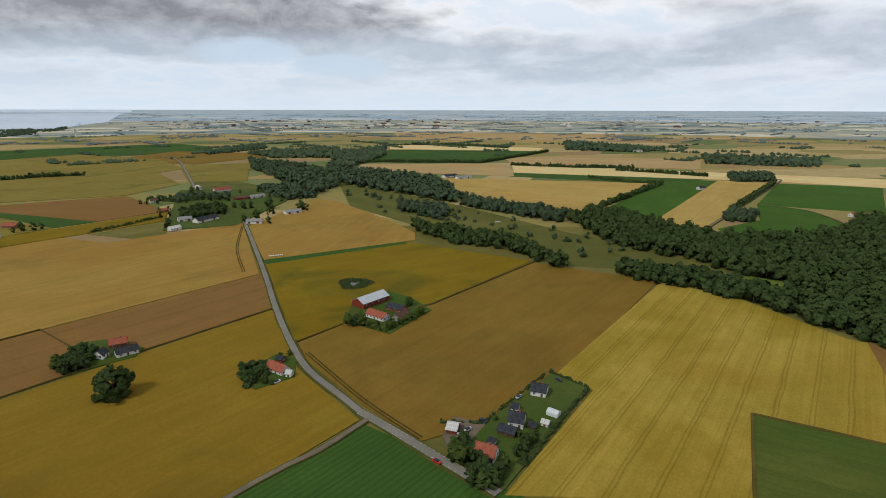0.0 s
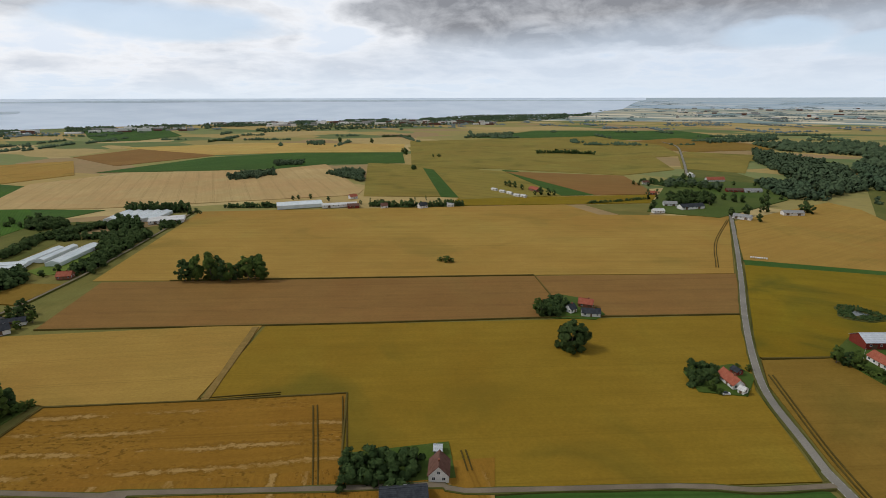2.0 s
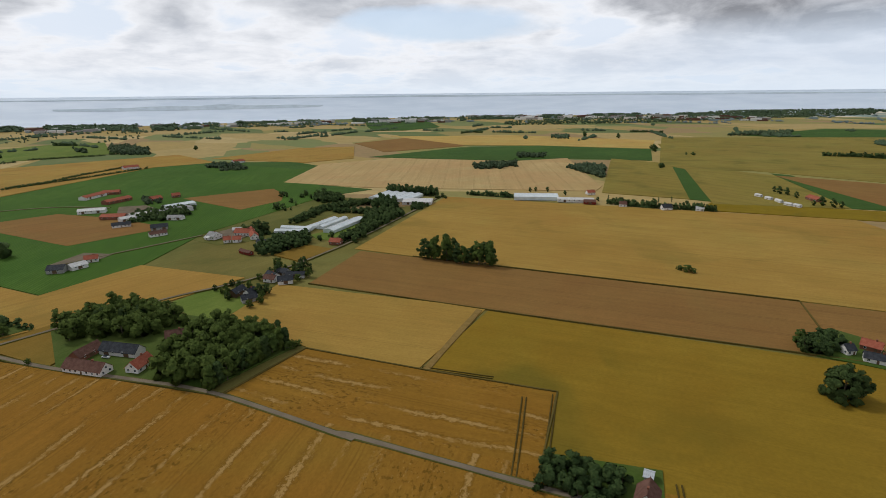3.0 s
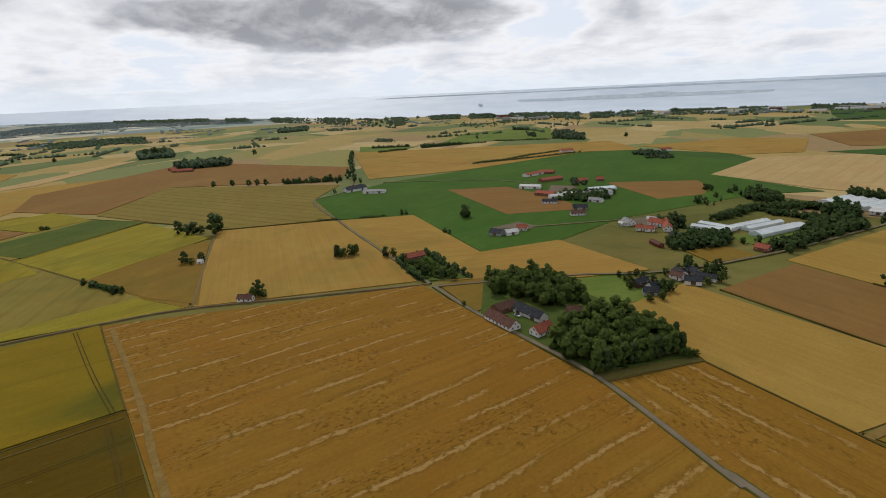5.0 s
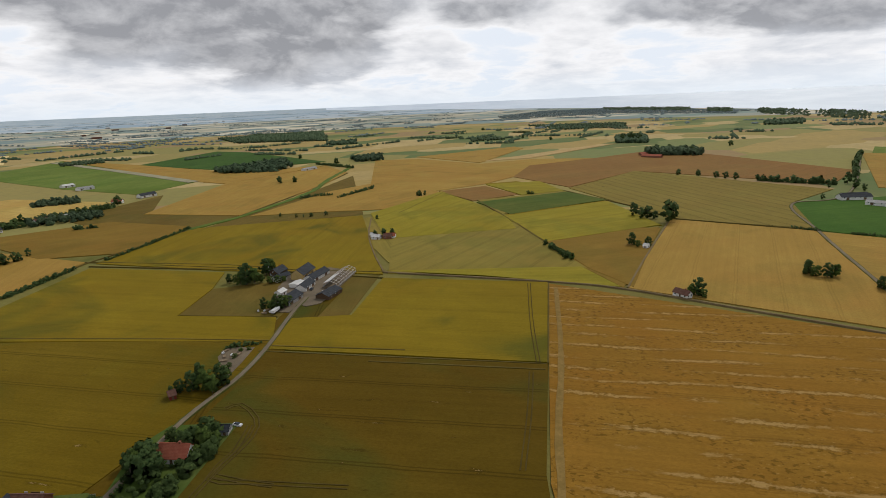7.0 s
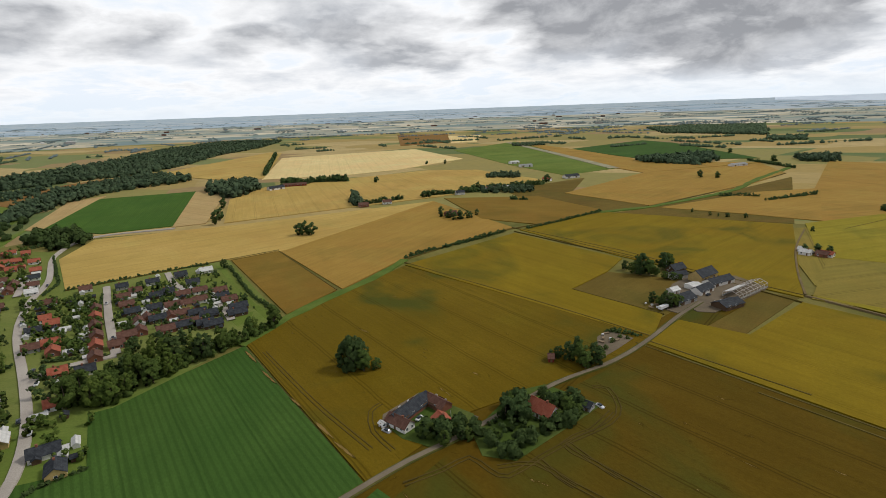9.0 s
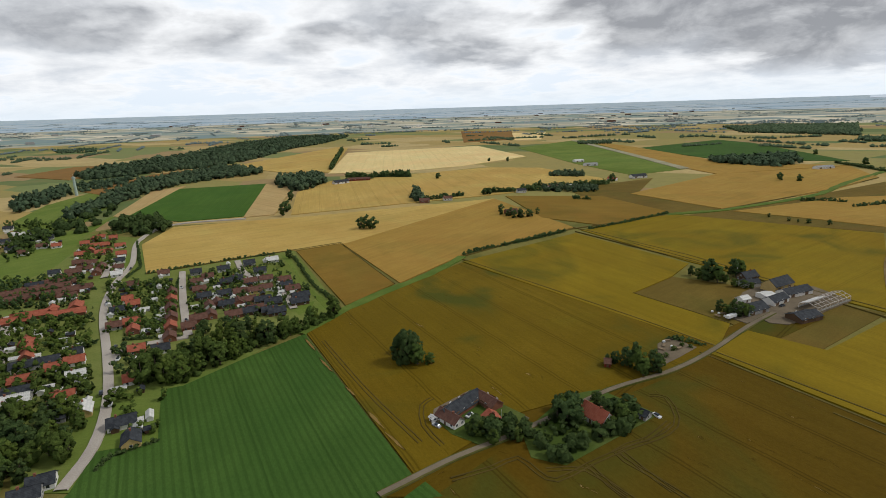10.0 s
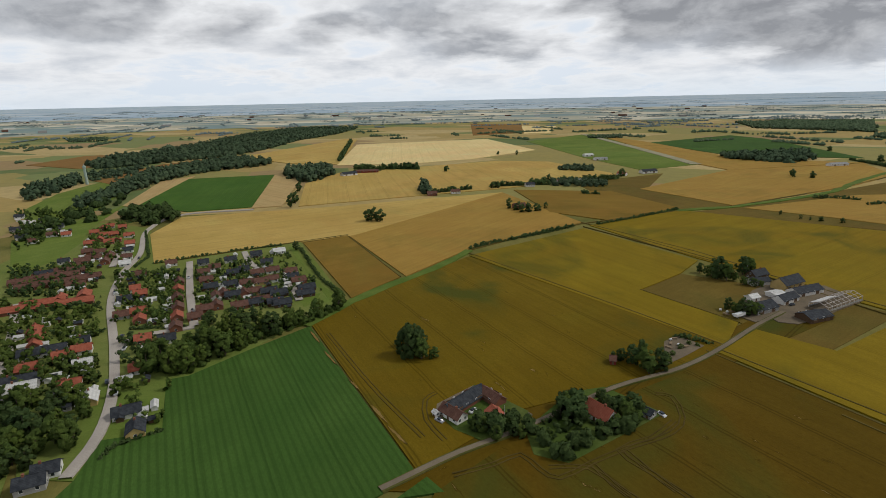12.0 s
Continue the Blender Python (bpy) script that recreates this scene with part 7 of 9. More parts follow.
def build_house(kind, length, width, eave, top, wall, roof, detail=True):
    root = new(kind)
    if wall == "glass":
        part("glazing", gabled(length, width, eave, top), GLASS, root)
        bm = bmesh.new()
        n = max(2, int(length / 4.0))
        x, y = length / 2, width / 2
        for i in range(n + 1):
            px = -x + length * i / n
            for s in (-1, 1):
                box(bm, px - 0.05, s * y - 0.06, 0, px + 0.05, s * y + 0.06, eave)
                limb(bm, Vector((px, s * y, eave + 0.03)), Vector((px, 0, top + 0.05)), 0.07, 0.07, 4)
        for s in (-1, 0, 1):
            z = eave if s else top
            box(bm, -x, s * y - 0.08, z - 0.02, x, s * y + 0.08, z + 0.10)
        part("glazing_frame", bm, FRAME, root)
        return tagged(root, "long glass greenhouse with a white frame", "greenhouse")
    part("wall", gabled(length, width, eave, top), WALLS[wall][0], root)
    part("roof", roof_slabs(length, width, eave, top), ROOFS[roof][0], root)
    x, y = length / 2, width / 2
    wz = 0.95
    if kind in ("house", "village_house"):
        bm = bmesh.new()
        cx = length * 0.18
        box(bm, cx - 0.4, -0.35, top - 0.6, cx + 0.4, 0.35, top + 0.95)
        box(bm, cx - 0.48, -0.43, top + 0.95, cx + 0.48, 0.43, top + 1.1)
        part("chimney", bm, WALLS["brick"][0], root)
        n = max(2, int(length / 3.2)) if detail else 2
        for s in (-1, 1):
            turn = 0 if s < 0 else 180
            for i in range(n):
                px = -x + length * (i + 0.5) / n
                if s < 0 and i == n // 2:
                    shared("door", DOOR, root, pose(px, -y - 0.003, 0, 0, 0, 0))
                else:
                    add_window(root, pose(px, s * (y + 0.003), wz, 0, 0, turn), detail)
        for s in (-1, 1):
            for q in ((-0.25, 0.25) if detail else (0,)):
                add_window(root, pose(s * (x + 0.003), q * width, wz, 0, 0, 90 * s), detail)
            if top > 6 and detail:
                add_window(root, pose(s * (x + 0.003), 0, eave + 0.4, 0, 0, 90 * s), detail)
    elif kind == "barn":
        for s in (-1, 1):
            for px in ((-0.3, 0.25) if length > 16 else (0,)):
                shared("gate", GATE, root, pose(px * length, s * (y + 0.003), 0, 0, 0, 0 if s < 0 else 180))
            for i in range(int(length / 6)):
                add_window(root, pose(-x + 3 + 6 * i, s * (y + 0.003), 1.7 if eave < 3.4 else 1.9, 0, 0, 0 if s < 0 else 180), detail)
    else:
        shared("door", DOOR, root, pose(0, -y - 0.003, 0, 0, 0, 0))
        add_window(root, pose(x + 0.003, 0, 0.8, 0, 0, 90), detail)
    names = {"house": "farmhouse", "village_house": "village house", "barn": "farm building", "garage": "garage", "shed": "small shed"}
    return tagged(root, "%s %s with %s" % (WALLS[wall][1], names[kind], ROOFS[roof][1]), {"village_house": "house"}.get(kind, kind))


def building(kind, x, y, length, width, eave, top, turn, wall, roof):
    ob = build_house(kind, length, width, eave, top, wall, roof)
    p = land(x, y)
    ob.matrix_world = pose(p.x, p.y, p.z + 0.90, 0, 0, turn)
    return ob


MODELS = {}


def village_house(x, y, length, turn, wall, roof):
    key = (length, wall, roof)
    if key not in MODELS:
        wide = 7.0 if length < 16 else 8.2
        MODELS[key] = build_house("village_house", length * 0.86, wide, 2.7, 5.2, wall, roof, detail=False)
        ob = MODELS[key]
        ob.matrix_world = pose(x, y, 0.30, 0, 0, turn)
    else:
        ob = copy_thing(MODELS[key], pose(x, y, 0.30, 0, 0, turn))
    return tagged(ob, group="houses of the village")


def garden_shed(x, y, turn, style):
    key = ("shed", style)
    if key not in MODELS:
        wall, roof, size = (("white", "pale", (4.5, 3.0)), ("white", "pale", (6.5, 2.6)), ("brown", "slate", (4.0, 3.0)))[style]
        MODELS[key] = build_house("shed", *size, 2.1, 2.9, wall, roof)
        ob = MODELS[key]
        ob.matrix_world = pose(x, y, 0.25, 0, 0, turn)
    else:
        ob = copy_thing(MODELS[key], pose(x, y, 0.25, 0, 0, turn))
    return tagged(ob, group="garden sheds of the village")


building("barn", 81.5, 381.2, 26.0, 12.6, 4.3, 7.5, 30, "red", "metal")
building("house", 79.6, 350.2, 16.6, 7.6, 2.8, 5.4, -57, "white", "tile")
building("barn", 95.9, 360.0, 14.4, 7.6, 2.6, 5.0, -56, "brick", "slate")
building("barn", 94.5, 344.5, 13.9, 6.7, 2.6, 5.0, -135, "grey", "brown")
building("garage", 79.9, 203.6, 4.8, 6.7, 2.2, 4.0, -37, "red", "pale")
building("house", 86.0, 180.6, 8.9, 7.6, 2.9, 6.2, -44, "white", "tile")
building("shed", 83.5, 175.6, 4.8, 4.2, 2.1, 3.0, -42, "white", "slate")
building("shed", 102.5, 192.9, 8.0, 5.9, 2.2, 4.0, -48, "brown", "slate")
building("house", 109.7, 198.0, 7.2, 7.6, 3.3, 6.6, -38, "white", "slate")
building("shed", 114.7, 209.1, 3.3, 4.2, 2.2, 3.8, -42, "white", "slate")
building("house", 134.3, 219.6, 7.7, 8.4, 2.8, 5.4, -41, "white", "slate")
building("greenhouse", 130.1, 198.9, 5.8, 4.2, 1.9, 3.0, -57, "glass", "glass")
building("shed", 122.0, 192.6, 3.2, 3.4, 1.9, 2.9, -50, "white", "pale")
building("shed", 115.3, 192.5, 3.2, 3.4, 1.9, 2.9, -49, "brown", "slate")
building("shed", 92.3, 188.0, 3.0, 3.4, 1.9, 2.7, -49, "grey", "slate")
building("house", -83.1, 359.3, 9.4, 6.7, 2.8, 5.4, 7, "brick", "tile")
building("house", -76.1, 344.7, 11.8, 6.3, 2.6, 4.8, 22, "white", "slate")
building("house", -89.4, 344.4, 5.4, 5.9, 2.9, 5.4, 63, "white", "slate")
building("house", 8.0, 291.0, 12.8, 6.4, 2.4, 5.2, -53, "white", "tile")
building("shed", 10.3, 303.3, 4.4, 4.2, 2.1, 3.3, -41, "red", "slate")
building("shed", 13.6, 283.4, 3.0, 4.2, 2.1, 3.3, -29, "white", "pale")
building("house", -41.7, 1034.5, 31.2, 10.1, 3.4, 7.4, 33, "white", "tile")
building("barn", -8.9, 930.8, 23.9, 8.4, 3.0, 5.4, 17, "red", "brown")
building("barn", 14.8, 941.1, 26.8, 9.2, 3.0, 5.4, 32, "white", "grey")
building("barn", -80.1, 769.5, 16.8, 9.2, 3.0, 5.8, 15, "white", "grey")
building("barn", -53.8, 760.7, 33.7, 10.9, 3.4, 6.6, 44, "white", "slate")
building("house", -87.0, 714.6, 13.7, 7.6, 2.6, 5.0, 36, "white", "pale")
building("barn", 5.8, 724.8, 19.4, 9.2, 3.0, 5.4, -14, "white", "grey")
building("barn", 58.3, 778.8, 23.3, 10.1, 3.0, 5.4, 22, "white", "grey")
building("house", -82.7, 1078.9, 19.8, 7.6, 3.4, 6.6, -68, "white", "pale")
building("house", -140.0, 948.2, 10.5, 7.6, 3.0, 5.4, 20, "white", "brown")
building("house", -95.7, 982.3, 9.9, 7.6, 3.0, 5.4, 28, "white", "slate")
building("house", -112.8, 849.2, 9.5, 7.6, 3.0, 5.0, 17, "brick", "tile")
building("barn", 417.4, 1097.3, 33.8, 13.4, 3.4, 6.6, 19, "white", "slate")
building("barn", 436.9, 1065.2, 36.2, 11.8, 3.4, 5.8, 15, "white", "grey")
building("house", 787.5, 492.8, 11.8, 7.6, 3.0, 5.8, 1, "white", "tile")
building("house", 794.2, 770.5, 16.1, 8.4, 3.0, 5.8, 9, "white", "slate")
building("barn", 1290.3, 1550.9, 31.9, 13.4, 4.3, 7.5, -18, "white", "grey")
building("shed", -334.5, 771.0, 9.3, 5.0, 2.2, 3.5, -18, "white", "pale")
building("shed", -316.7, 760.0, 9.0, 5.0, 2.2, 3.5, -18, "white", "pale")
building("shed", -300.5, 751.7, 12.6, 5.0, 2.2, 3.5, -36, "white", "pale")
building("shed", -284.2, 738.8, 9.2, 5.0, 2.2, 3.5, -14, "white", "pale")
building("shed", -273.4, 737.1, 8.4, 5.0, 2.2, 3.5, -17, "white", "pale")
building("house", -277.7, 796.9, 21.1, 10.1, 3.0, 5.8, -35, "brick", "tile")
building("house", -86.5, 160.6, 9.4, 7.6, 3.1, 7.0, -63, "white", "brown")
building("shed", -93.5, 172.0, 3.0, 4.2, 2.1, 3.3, 26, "grey", "metal")
building("barn", -90.9, 142.6, 16.6, 8.4, 2.6, 5.0, 35, "brown", "slate")
building("greenhouse", -532.9, 201.3, 35.8, 9.0, 2.4, 3.8, 53, "glass", "glass")
building("greenhouse", -541.8, 209.9, 34.9, 9.0, 2.4, 3.8, 42, "glass", "glass")
building("greenhouse", -548.2, 241.2, 47.4, 9.0, 2.4, 3.8, 121, "glass", "glass")
building("greenhouse", -541.9, 250.6, 49.9, 8.0, 2.4, 3.8, 122, "glass", "glass")
building("greenhouse", -523.8, 256.4, 62.6, 13.0, 2.8, 4.6, 122, "glass", "glass")
building("greenhouse", -650.6, 373.0, 48.7, 14.0, 3.0, 4.8, 124, "glass", "glass")
building("greenhouse", -640.8, 379.0, 48.5, 14.0, 3.0, 4.8, 123, "glass", "glass")
building("greenhouse", -631.1, 385.0, 48.3, 14.0, 3.0, 4.8, 122, "glass", "glass")
building("greenhouse", -621.6, 390.8, 48.2, 14.0, 3.0, 4.8, 121, "glass", "glass")
building("greenhouse", -612.1, 396.5, 48.1, 14.0, 3.0, 4.8, 120, "glass", "glass")
building("barn", -583.0, 389.0, 37.3, 26.0, 3.2, 4.4, 50, "white", "pale")
building("greenhouse", -510.2, 530.5, 58.0, 28.6, 4.3, 6.3, 48, "glass", "glass")
building("barn", -462.4, 554.7, 45.7, 13.4, 3.4, 5.0, 45, "white", "pale")
building("barn", -442.0, 558.4, 14.9, 11.8, 3.0, 5.0, 40, "red", "brown")
building("house", -362.0, 601.3, 11.3, 8.4, 3.1, 6.6, 59, "white", "slate")
building("house", -484.5, 610.9, 10.9, 8.4, 3.0, 5.8, 65, "white", "tile")
building("house", -334.8, 626.7, 8.7, 8.4, 3.0, 5.8, 40, "white", "pale")
building("house", -406.2, 577.5, 8.8, 8.4, 3.0, 5.8, 40, "white", "brown")
building("house", -552.0, 158.9, 20.1, 8.4, 3.1, 6.6, 46, "white", "tile")
building("house", -543.3, 164.1, 31.7, 7.6, 3.1, 6.6, -11, "white", "tile")
building("shed", -574.1, 157.0, 9.2, 5.0, 2.2, 3.8, 66, "white", "pale")
building("house", -557.4, 129.9, 10.7, 10.9, 3.1, 6.6, 31, "white", "grey")
building("house", -535.3, 136.8, 6.8, 7.6, 2.8, 5.4, 76, "white", "tile")
building("house", -530.9, 145.1, 7.7, 7.6, 2.8, 5.4, 67, "white", "tile")
building("shed", -557.0, 124.1, 6.6, 4.2, 2.1, 3.3, 25, "white", "pale")
building("barn", -504.8, 162.9, 13.6, 6.7, 2.6, 4.6, 33, "grey", "slate")
building("house", -464.0, 218.3, 10.8, 7.6, 2.6, 5.4, 40, "brick", "tile")
building("house", -402.2, 136.4, 11.0, 6.6, 2.6, 5.0, 14, "white", "slate")
building("barn", -405.9, 146.2, 9.1, 7.6, 2.6, 5.0, 33, "grey", "slate")
building("barn", -393.0, 151.7, 14.0, 5.6, 2.4, 4.4, 55, "white", "slate")
building("shed", -483.3, 139.8, 15.2, 5.0, 2.1, 3.3, 18, "red", "brown")
building("greenhouse", -753.4, 133.4, 37.1, 16.8, 3.4, 5.0, 106, "glass", "glass")
building("barn", -675.4, 115.6, 17.4, 8.4, 2.6, 5.0, 55, "white", "grey")
building("house", -313.6, 9.5, 24.4, 8.0, 2.8, 6.2, 40, "white", "brown")
building("barn", -325.8, 26.6, 23.2, 8.0, 2.8, 6.2, 42, "white", "slate")
building("barn", -334.6, 10.3, 15.0, 7.6, 2.8, 5.8, 130, "brick", "brown")
building("house", -301.2, 32.2, 12.2, 7.6, 2.9, 6.2, 134, "white", "tile")
building("house", -327.9, 54.5, 10.8, 7.6, 2.9, 5.8, 75, "brick", "brown")
building("barn", -381.8, 104.3, 12.0, 6.6, 2.6, 5.2, 128, "brown", "slate")
building("barn", -363.8, 107.0, 10.0, 6.2, 2.6, 5.0, 87, "grey", "slate")
building("house", -373.6, 111.0, 7.7, 6.7, 2.6, 5.4, 123, "white", "slate")
building("house", -395.4, 132.8, 9.5, 6.2, 2.6, 5.0, 38, "white", "brown")
building("barn", -385.1, 140.5, 10.9, 7.6, 2.8, 5.4, 74, "white", "slate")
building("house", -447.3, -68.7, 18.7, 7.6, 2.6, 5.4, 125, "brick", "tile")
building("house", -348.9, -172.2, 10.6, 5.9, 2.4, 4.6, 87, "white", "brown")
building("shed", -436.4, -258.9, 3.9, 5.0, 2.2, 3.8, 98, "white", "pale")
building("barn", -524.2, 0.1, 12.5, 10.1, 3.0, 5.8, 66, "grey", "slate")
building("barn", -525.9, 14.0, 12.8, 8.4, 2.8, 5.0, 116, "white", "pale")
building("house", -542.0, 24.8, 10.2, 7.6, 2.8, 5.4, 84, "white", "tile")
building("barn", -715.9, 86.8, 30.5, 20.2, 3.9, 5.5, 107, "white", "pale")
building("barn", -721.4, 121.2, 40.5, 18.5, 3.9, 5.5, 103, "white", "grey")
building("barn", -780.3, 40.0, 29.7, 11.8, 3.4, 5.4, 74, "white", "pale")
building("barn", -724.3, 58.6, 27.0, 13.4, 3.4, 5.8, 58, "brick", "tile")
building("barn", -702.6, 69.7, 17.3, 10.1, 3.4, 5.4, 105, "white", "pale")
building("barn", -841.2, 72.1, 37.6, 11.8, 3.4, 5.8, 124, "brick", "tile")
building("barn", -900.1, 47.9, 39.9, 11.8, 3.4, 5.8, 137, "white", "tile")
building("barn", -917.5, 72.2, 22.1, 11.8, 3.4, 5.8, 72, "brick", "tile")
building("barn", -634.0, 92.1, 16.5, 8.4, 3.0, 5.8, 85, "grey", "slate")
building("house", -605.2, 86.4, 16.1, 7.6, 2.6, 5.0, 96, "white", "brown")
building("house", -672.9, 60.5, 18.2, 7.6, 2.6, 5.0, 83, "white", "slate")
building("house", -823.8, 116.6, 14.3, 10.1, 3.0, 5.8, 111, "brick", "tile")
building("house", -831.3, 143.3, 10.5, 8.4, 3.0, 5.8, 90, "brick", "tile")
building("barn", -794.4, -220.7, 34.9, 11.8, 3.4, 6.6, 140, "white", "slate")
building("barn", -771.7, -184.9, 32.2, 11.8, 3.0, 5.0, 92, "white", "grey")
building("barn", -1076.3, -680.1, 43.3, 11.8, 3.4, 6.6, 99, "brick", "tile")
building("house", -1226.1, 131.2, 28.1, 11.8, 3.4, 6.6, 104, "white", "tile")
building("house", -1185.2, 327.0, 25.2, 11.8, 3.4, 6.6, 104, "white", "tile")
building("barn", 13.3, -198.7, 22.9, 8.0, 2.2, 5.0, -119, "brick", "slate")
building("barn", 2.3, -204.9, 12.8, 6.7, 2.2, 4.6, 141, "brick", "brown")
building("house", 15.6, -187.6, 11.5, 6.2, 2.5, 4.9, 147, "white", "brown")
building("shed", 23.0, -187.0, 2.6, 2.2, 1.7, 2.3, 139, "white", "pale")
building("house", -2.0, -190.4, 6.6, 6.7, 2.6, 4.8, 124, "white", "tile")
building("house", -44.7, -200.5, 12.2, 8.0, 2.9, 6.6, 138, "white", "tile")
building("shed", -64.8, -206.2, 3.1, 5.0, 2.1, 3.7, 145, "grey", "slate")
building("barn", -173.2, -393.7, 21.0, 10.9, 4.3, 8.3, -138, "yellow", "slate")
building("barn", -180.1, -382.6, 23.9, 9.2, 2.8, 5.4, -145, "white", "slate")
building("barn", -162.9, -363.9, 17.0, 8.4, 2.8, 5.4, -136, "white", "slate")
building("barn", -143.1, -343.9, 18.3, 10.9, 2.8, 5.8, -142, "grey", "slate")
building("house", -159.4, -413.2, 14.1, 8.4, 2.9, 6.2, -142, "brown", "slate")
building("barn", -156.3, -398.1, 13.7, 7.6, 2.6, 4.6, -161, "white", "slate")
building("barn", -169.8, -336.5, 17.6, 10.9, 2.4, 4.6, -146, "brown", "slate")
building("shed", -159.8, -372.7, 9.7, 7.6, 2.6, 3.5, -144, "white", "pale")
building("shed", -143.2, -361.9, 7.2, 5.9, 2.6, 4.2, -144, "white", "pale")
building("shed", -51.8, -252.9, 3.0, 5.0, 2.2, 3.8, 179, "red", "brown")
building("house", -278.4, -462.5, 8.6, 6.7, 2.6, 4.6, 130, "white", "pale")
building("house", -288.2, -456.2, 9.0, 6.7, 2.6, 4.6, 131, "brick", "brown")
building("house", 43.5, -651.6, 15.6, 8.4, 3.0, 5.8, -147, "brick", "brown")
building("house", 176.3, -725.8, 13.9, 8.4, 3.0, 5.8, -157, "brick", "brown")
building("house", 147.0, -746.7, 12.7, 8.4, 3.0, 5.8, -155, "white", "brown")
building("house", 47.9, -826.0, 14.0, 8.4, 3.0, 5.8, -154, "white", "slate")
building("house", 1.9, -863.3, 14.6, 10.1, 3.0, 5.8, -154, "white", "brown")
building("barn", -24.6, -873.0, 13.3, 10.1, 3.0, 5.8, -180, "white", "pale")
building("barn", -39.1, -1292.6, 22.6, 13.4, 3.4, 5.8, -149, "white", "pale")
building("barn", -64.7, -1212.6, 28.4, 13.4, 3.4, 5.8, -160, "white", "grey")
building("barn", -141.8, -1004.6, 30.1, 11.8, 3.4, 6.6, -148, "white", "slate")
building("house", -95.8, -968.1, 16.0, 8.4, 3.0, 5.8, 149, "white", "tile")
building("barn", -483.4, -1139.7, 39.3, 11.8, 3.4, 5.8, -153, "white", "grey")
building("barn", 390.5, -915.9, 29.3, 11.8, 3.4, 6.6, -127, "white", "slate")
building("barn", 371.5, -958.1, 42.9, 10.1, 3.4, 5.8, -158, "red", "brown")
building("barn", -1122.0, -712.6, 54.0, 11.8, 3.4, 6.6, 153, "brick", "tile")
building("barn", -806.3, -224.8, 31.1, 10.1, 3.4, 5.8, 144, "white", "slate")
building("shed", -280.8, -472.9, 6.5, 5.9, 2.4, 4.2, 141, "white", "pale")
building("house", -291.7, -456.7, 9.9, 6.7, 2.6, 4.6, 134, "white", "tile")

village_house(325, -244, 26, 41, "brick", "tile")
village_house(321, -257, 30, 41, "brick", "tile")
village_house(317, -266, 14, -49, "brick", "tile")
village_house(301, -263, 26, 41, "brick", "tile")
village_house(308, -277, 16, -49, "brick", "tile")
village_house(282, -219, 12, -49, "brick", "tile")
village_house(272, -212, 12, -49, "brick", "tile")
village_house(263, -204, 12, -49, "brick", "tile")
village_house(249, -197, 26, 41, "white", "slate")
village_house(230, -204, 11, 41, "white", "tile")
village_house(234, -195, 9, 41, "brick", "tile")
village_house(238, -180, 12, 41, "brick", "tile")
village_house(214, -190, 10, 41, "white", "pale")
village_house(201, -171, 11, 41, "brick", "tile")
village_house(202, -168, 9, -49, "white", "tile")
village_house(181, -163, 11, -49, "yellow", "pale")
village_house(189, -155, 11, 41, "grey", "slate")
village_house(230, -168, 22, 41, "grey", "slate")
village_house(217, -157, 10, 41, "white", "pale")
village_house(222, -163, 16, 41, "grey", "pale")
village_house(155, -158, 13, 41, "white", "slate")
village_house(141, -148, 11, -49, "yellow", "slate")
village_house(207, -223, 10, 41, "brick", "tile")
village_house(153, -119, 10, 41, "white", "slate")
village_house(152, -112, 11, 41, "grey", "slate")
village_house(193, -226, 10, 41, "white", "slate")
village_house(182, -192, 8, 41, "white", "tile")
village_house(239, -213, 8, 41, "white", "slate")
village_house(269, -287, 10, 41, "brick", "tile")
village_house(281, -295, 8, 41, "white", "tile")
village_house(243, -258, 11, 41, "brick", "tile")
village_house(232, -247, 10, -49, "brick", "tile")
village_house(305, -325, 10, 41, "white", "brown")
village_house(270, -274, 10, 41, "white", "slate")
village_house(249, -250, 10, 41, "grey", "brown")
village_house(260, -315, 11, -49, "brick", "brown")
village_house(248, -300, 11, -49, "brick", "tile")
village_house(236, -285, 11, -49, "brick", "brown")
village_house(223, -270, 11, -49, "brick", "brown")
village_house(212, -256, 11, -49, "brick", "tile")
village_house(201, -242, 11, -49, "brick", "brown")
village_house(471, -439, 10, 41, "brick", "tile")
village_house(478, -456, 10, -49, "brick", "tile")
village_house(479, -467, 10, 41, "white", "tile")
village_house(443, -437, 10, 41, "brick", "tile")
village_house(438, -414, 10, -49, "brick", "tile")
village_house(435, -399, 10, 41, "brick", "tile")
village_house(420, -408, 10, 41, "brick", "tile")
village_house(422, -435, 11, 41, "white", "tile")
village_house(394, -407, 10, 41, "brick", "tile")
village_house(461, -466, 9, 41, "brick", "tile")
village_house(450, -431, 9, 41, "white", "tile")
village_house(419, -417, 9, -49, "brick", "tile")
village_house(375, -385, 10, 41, "white", "slate")
village_house(357, -365, 10, 41, "white", "brown")
village_house(342, -348, 10, 41, "white", "pale")
village_house(376, -366, 14, -49, "brick", "brown")
village_house(365, -350, 12, -49, "brick", "brown")
village_house(385, -357, 14, 41, "brick", "brown")
village_house(386, -347, 14, 41, "brick", "brown")
village_house(380, -332, 14, 41, "brick", "brown")
village_house(401, -342, 10, 41, "white", "slate")
village_house(396, -374, 12, 41, "brick", "brown")
village_house(408, -373, 12, 41, "brick", "brown")
village_house(382, -289, 18, 41, "brick", "brown")
village_house(377, -298, 18, 41, "brick", "brown")
village_house(371, -306, 18, 41, "brick", "brown")
village_house(362, -312, 18, 41, "brick", "brown")
village_house(342, -308, 18, 41, "brick", "brown")
village_house(365, -281, 18, 41, "brick", "brown")
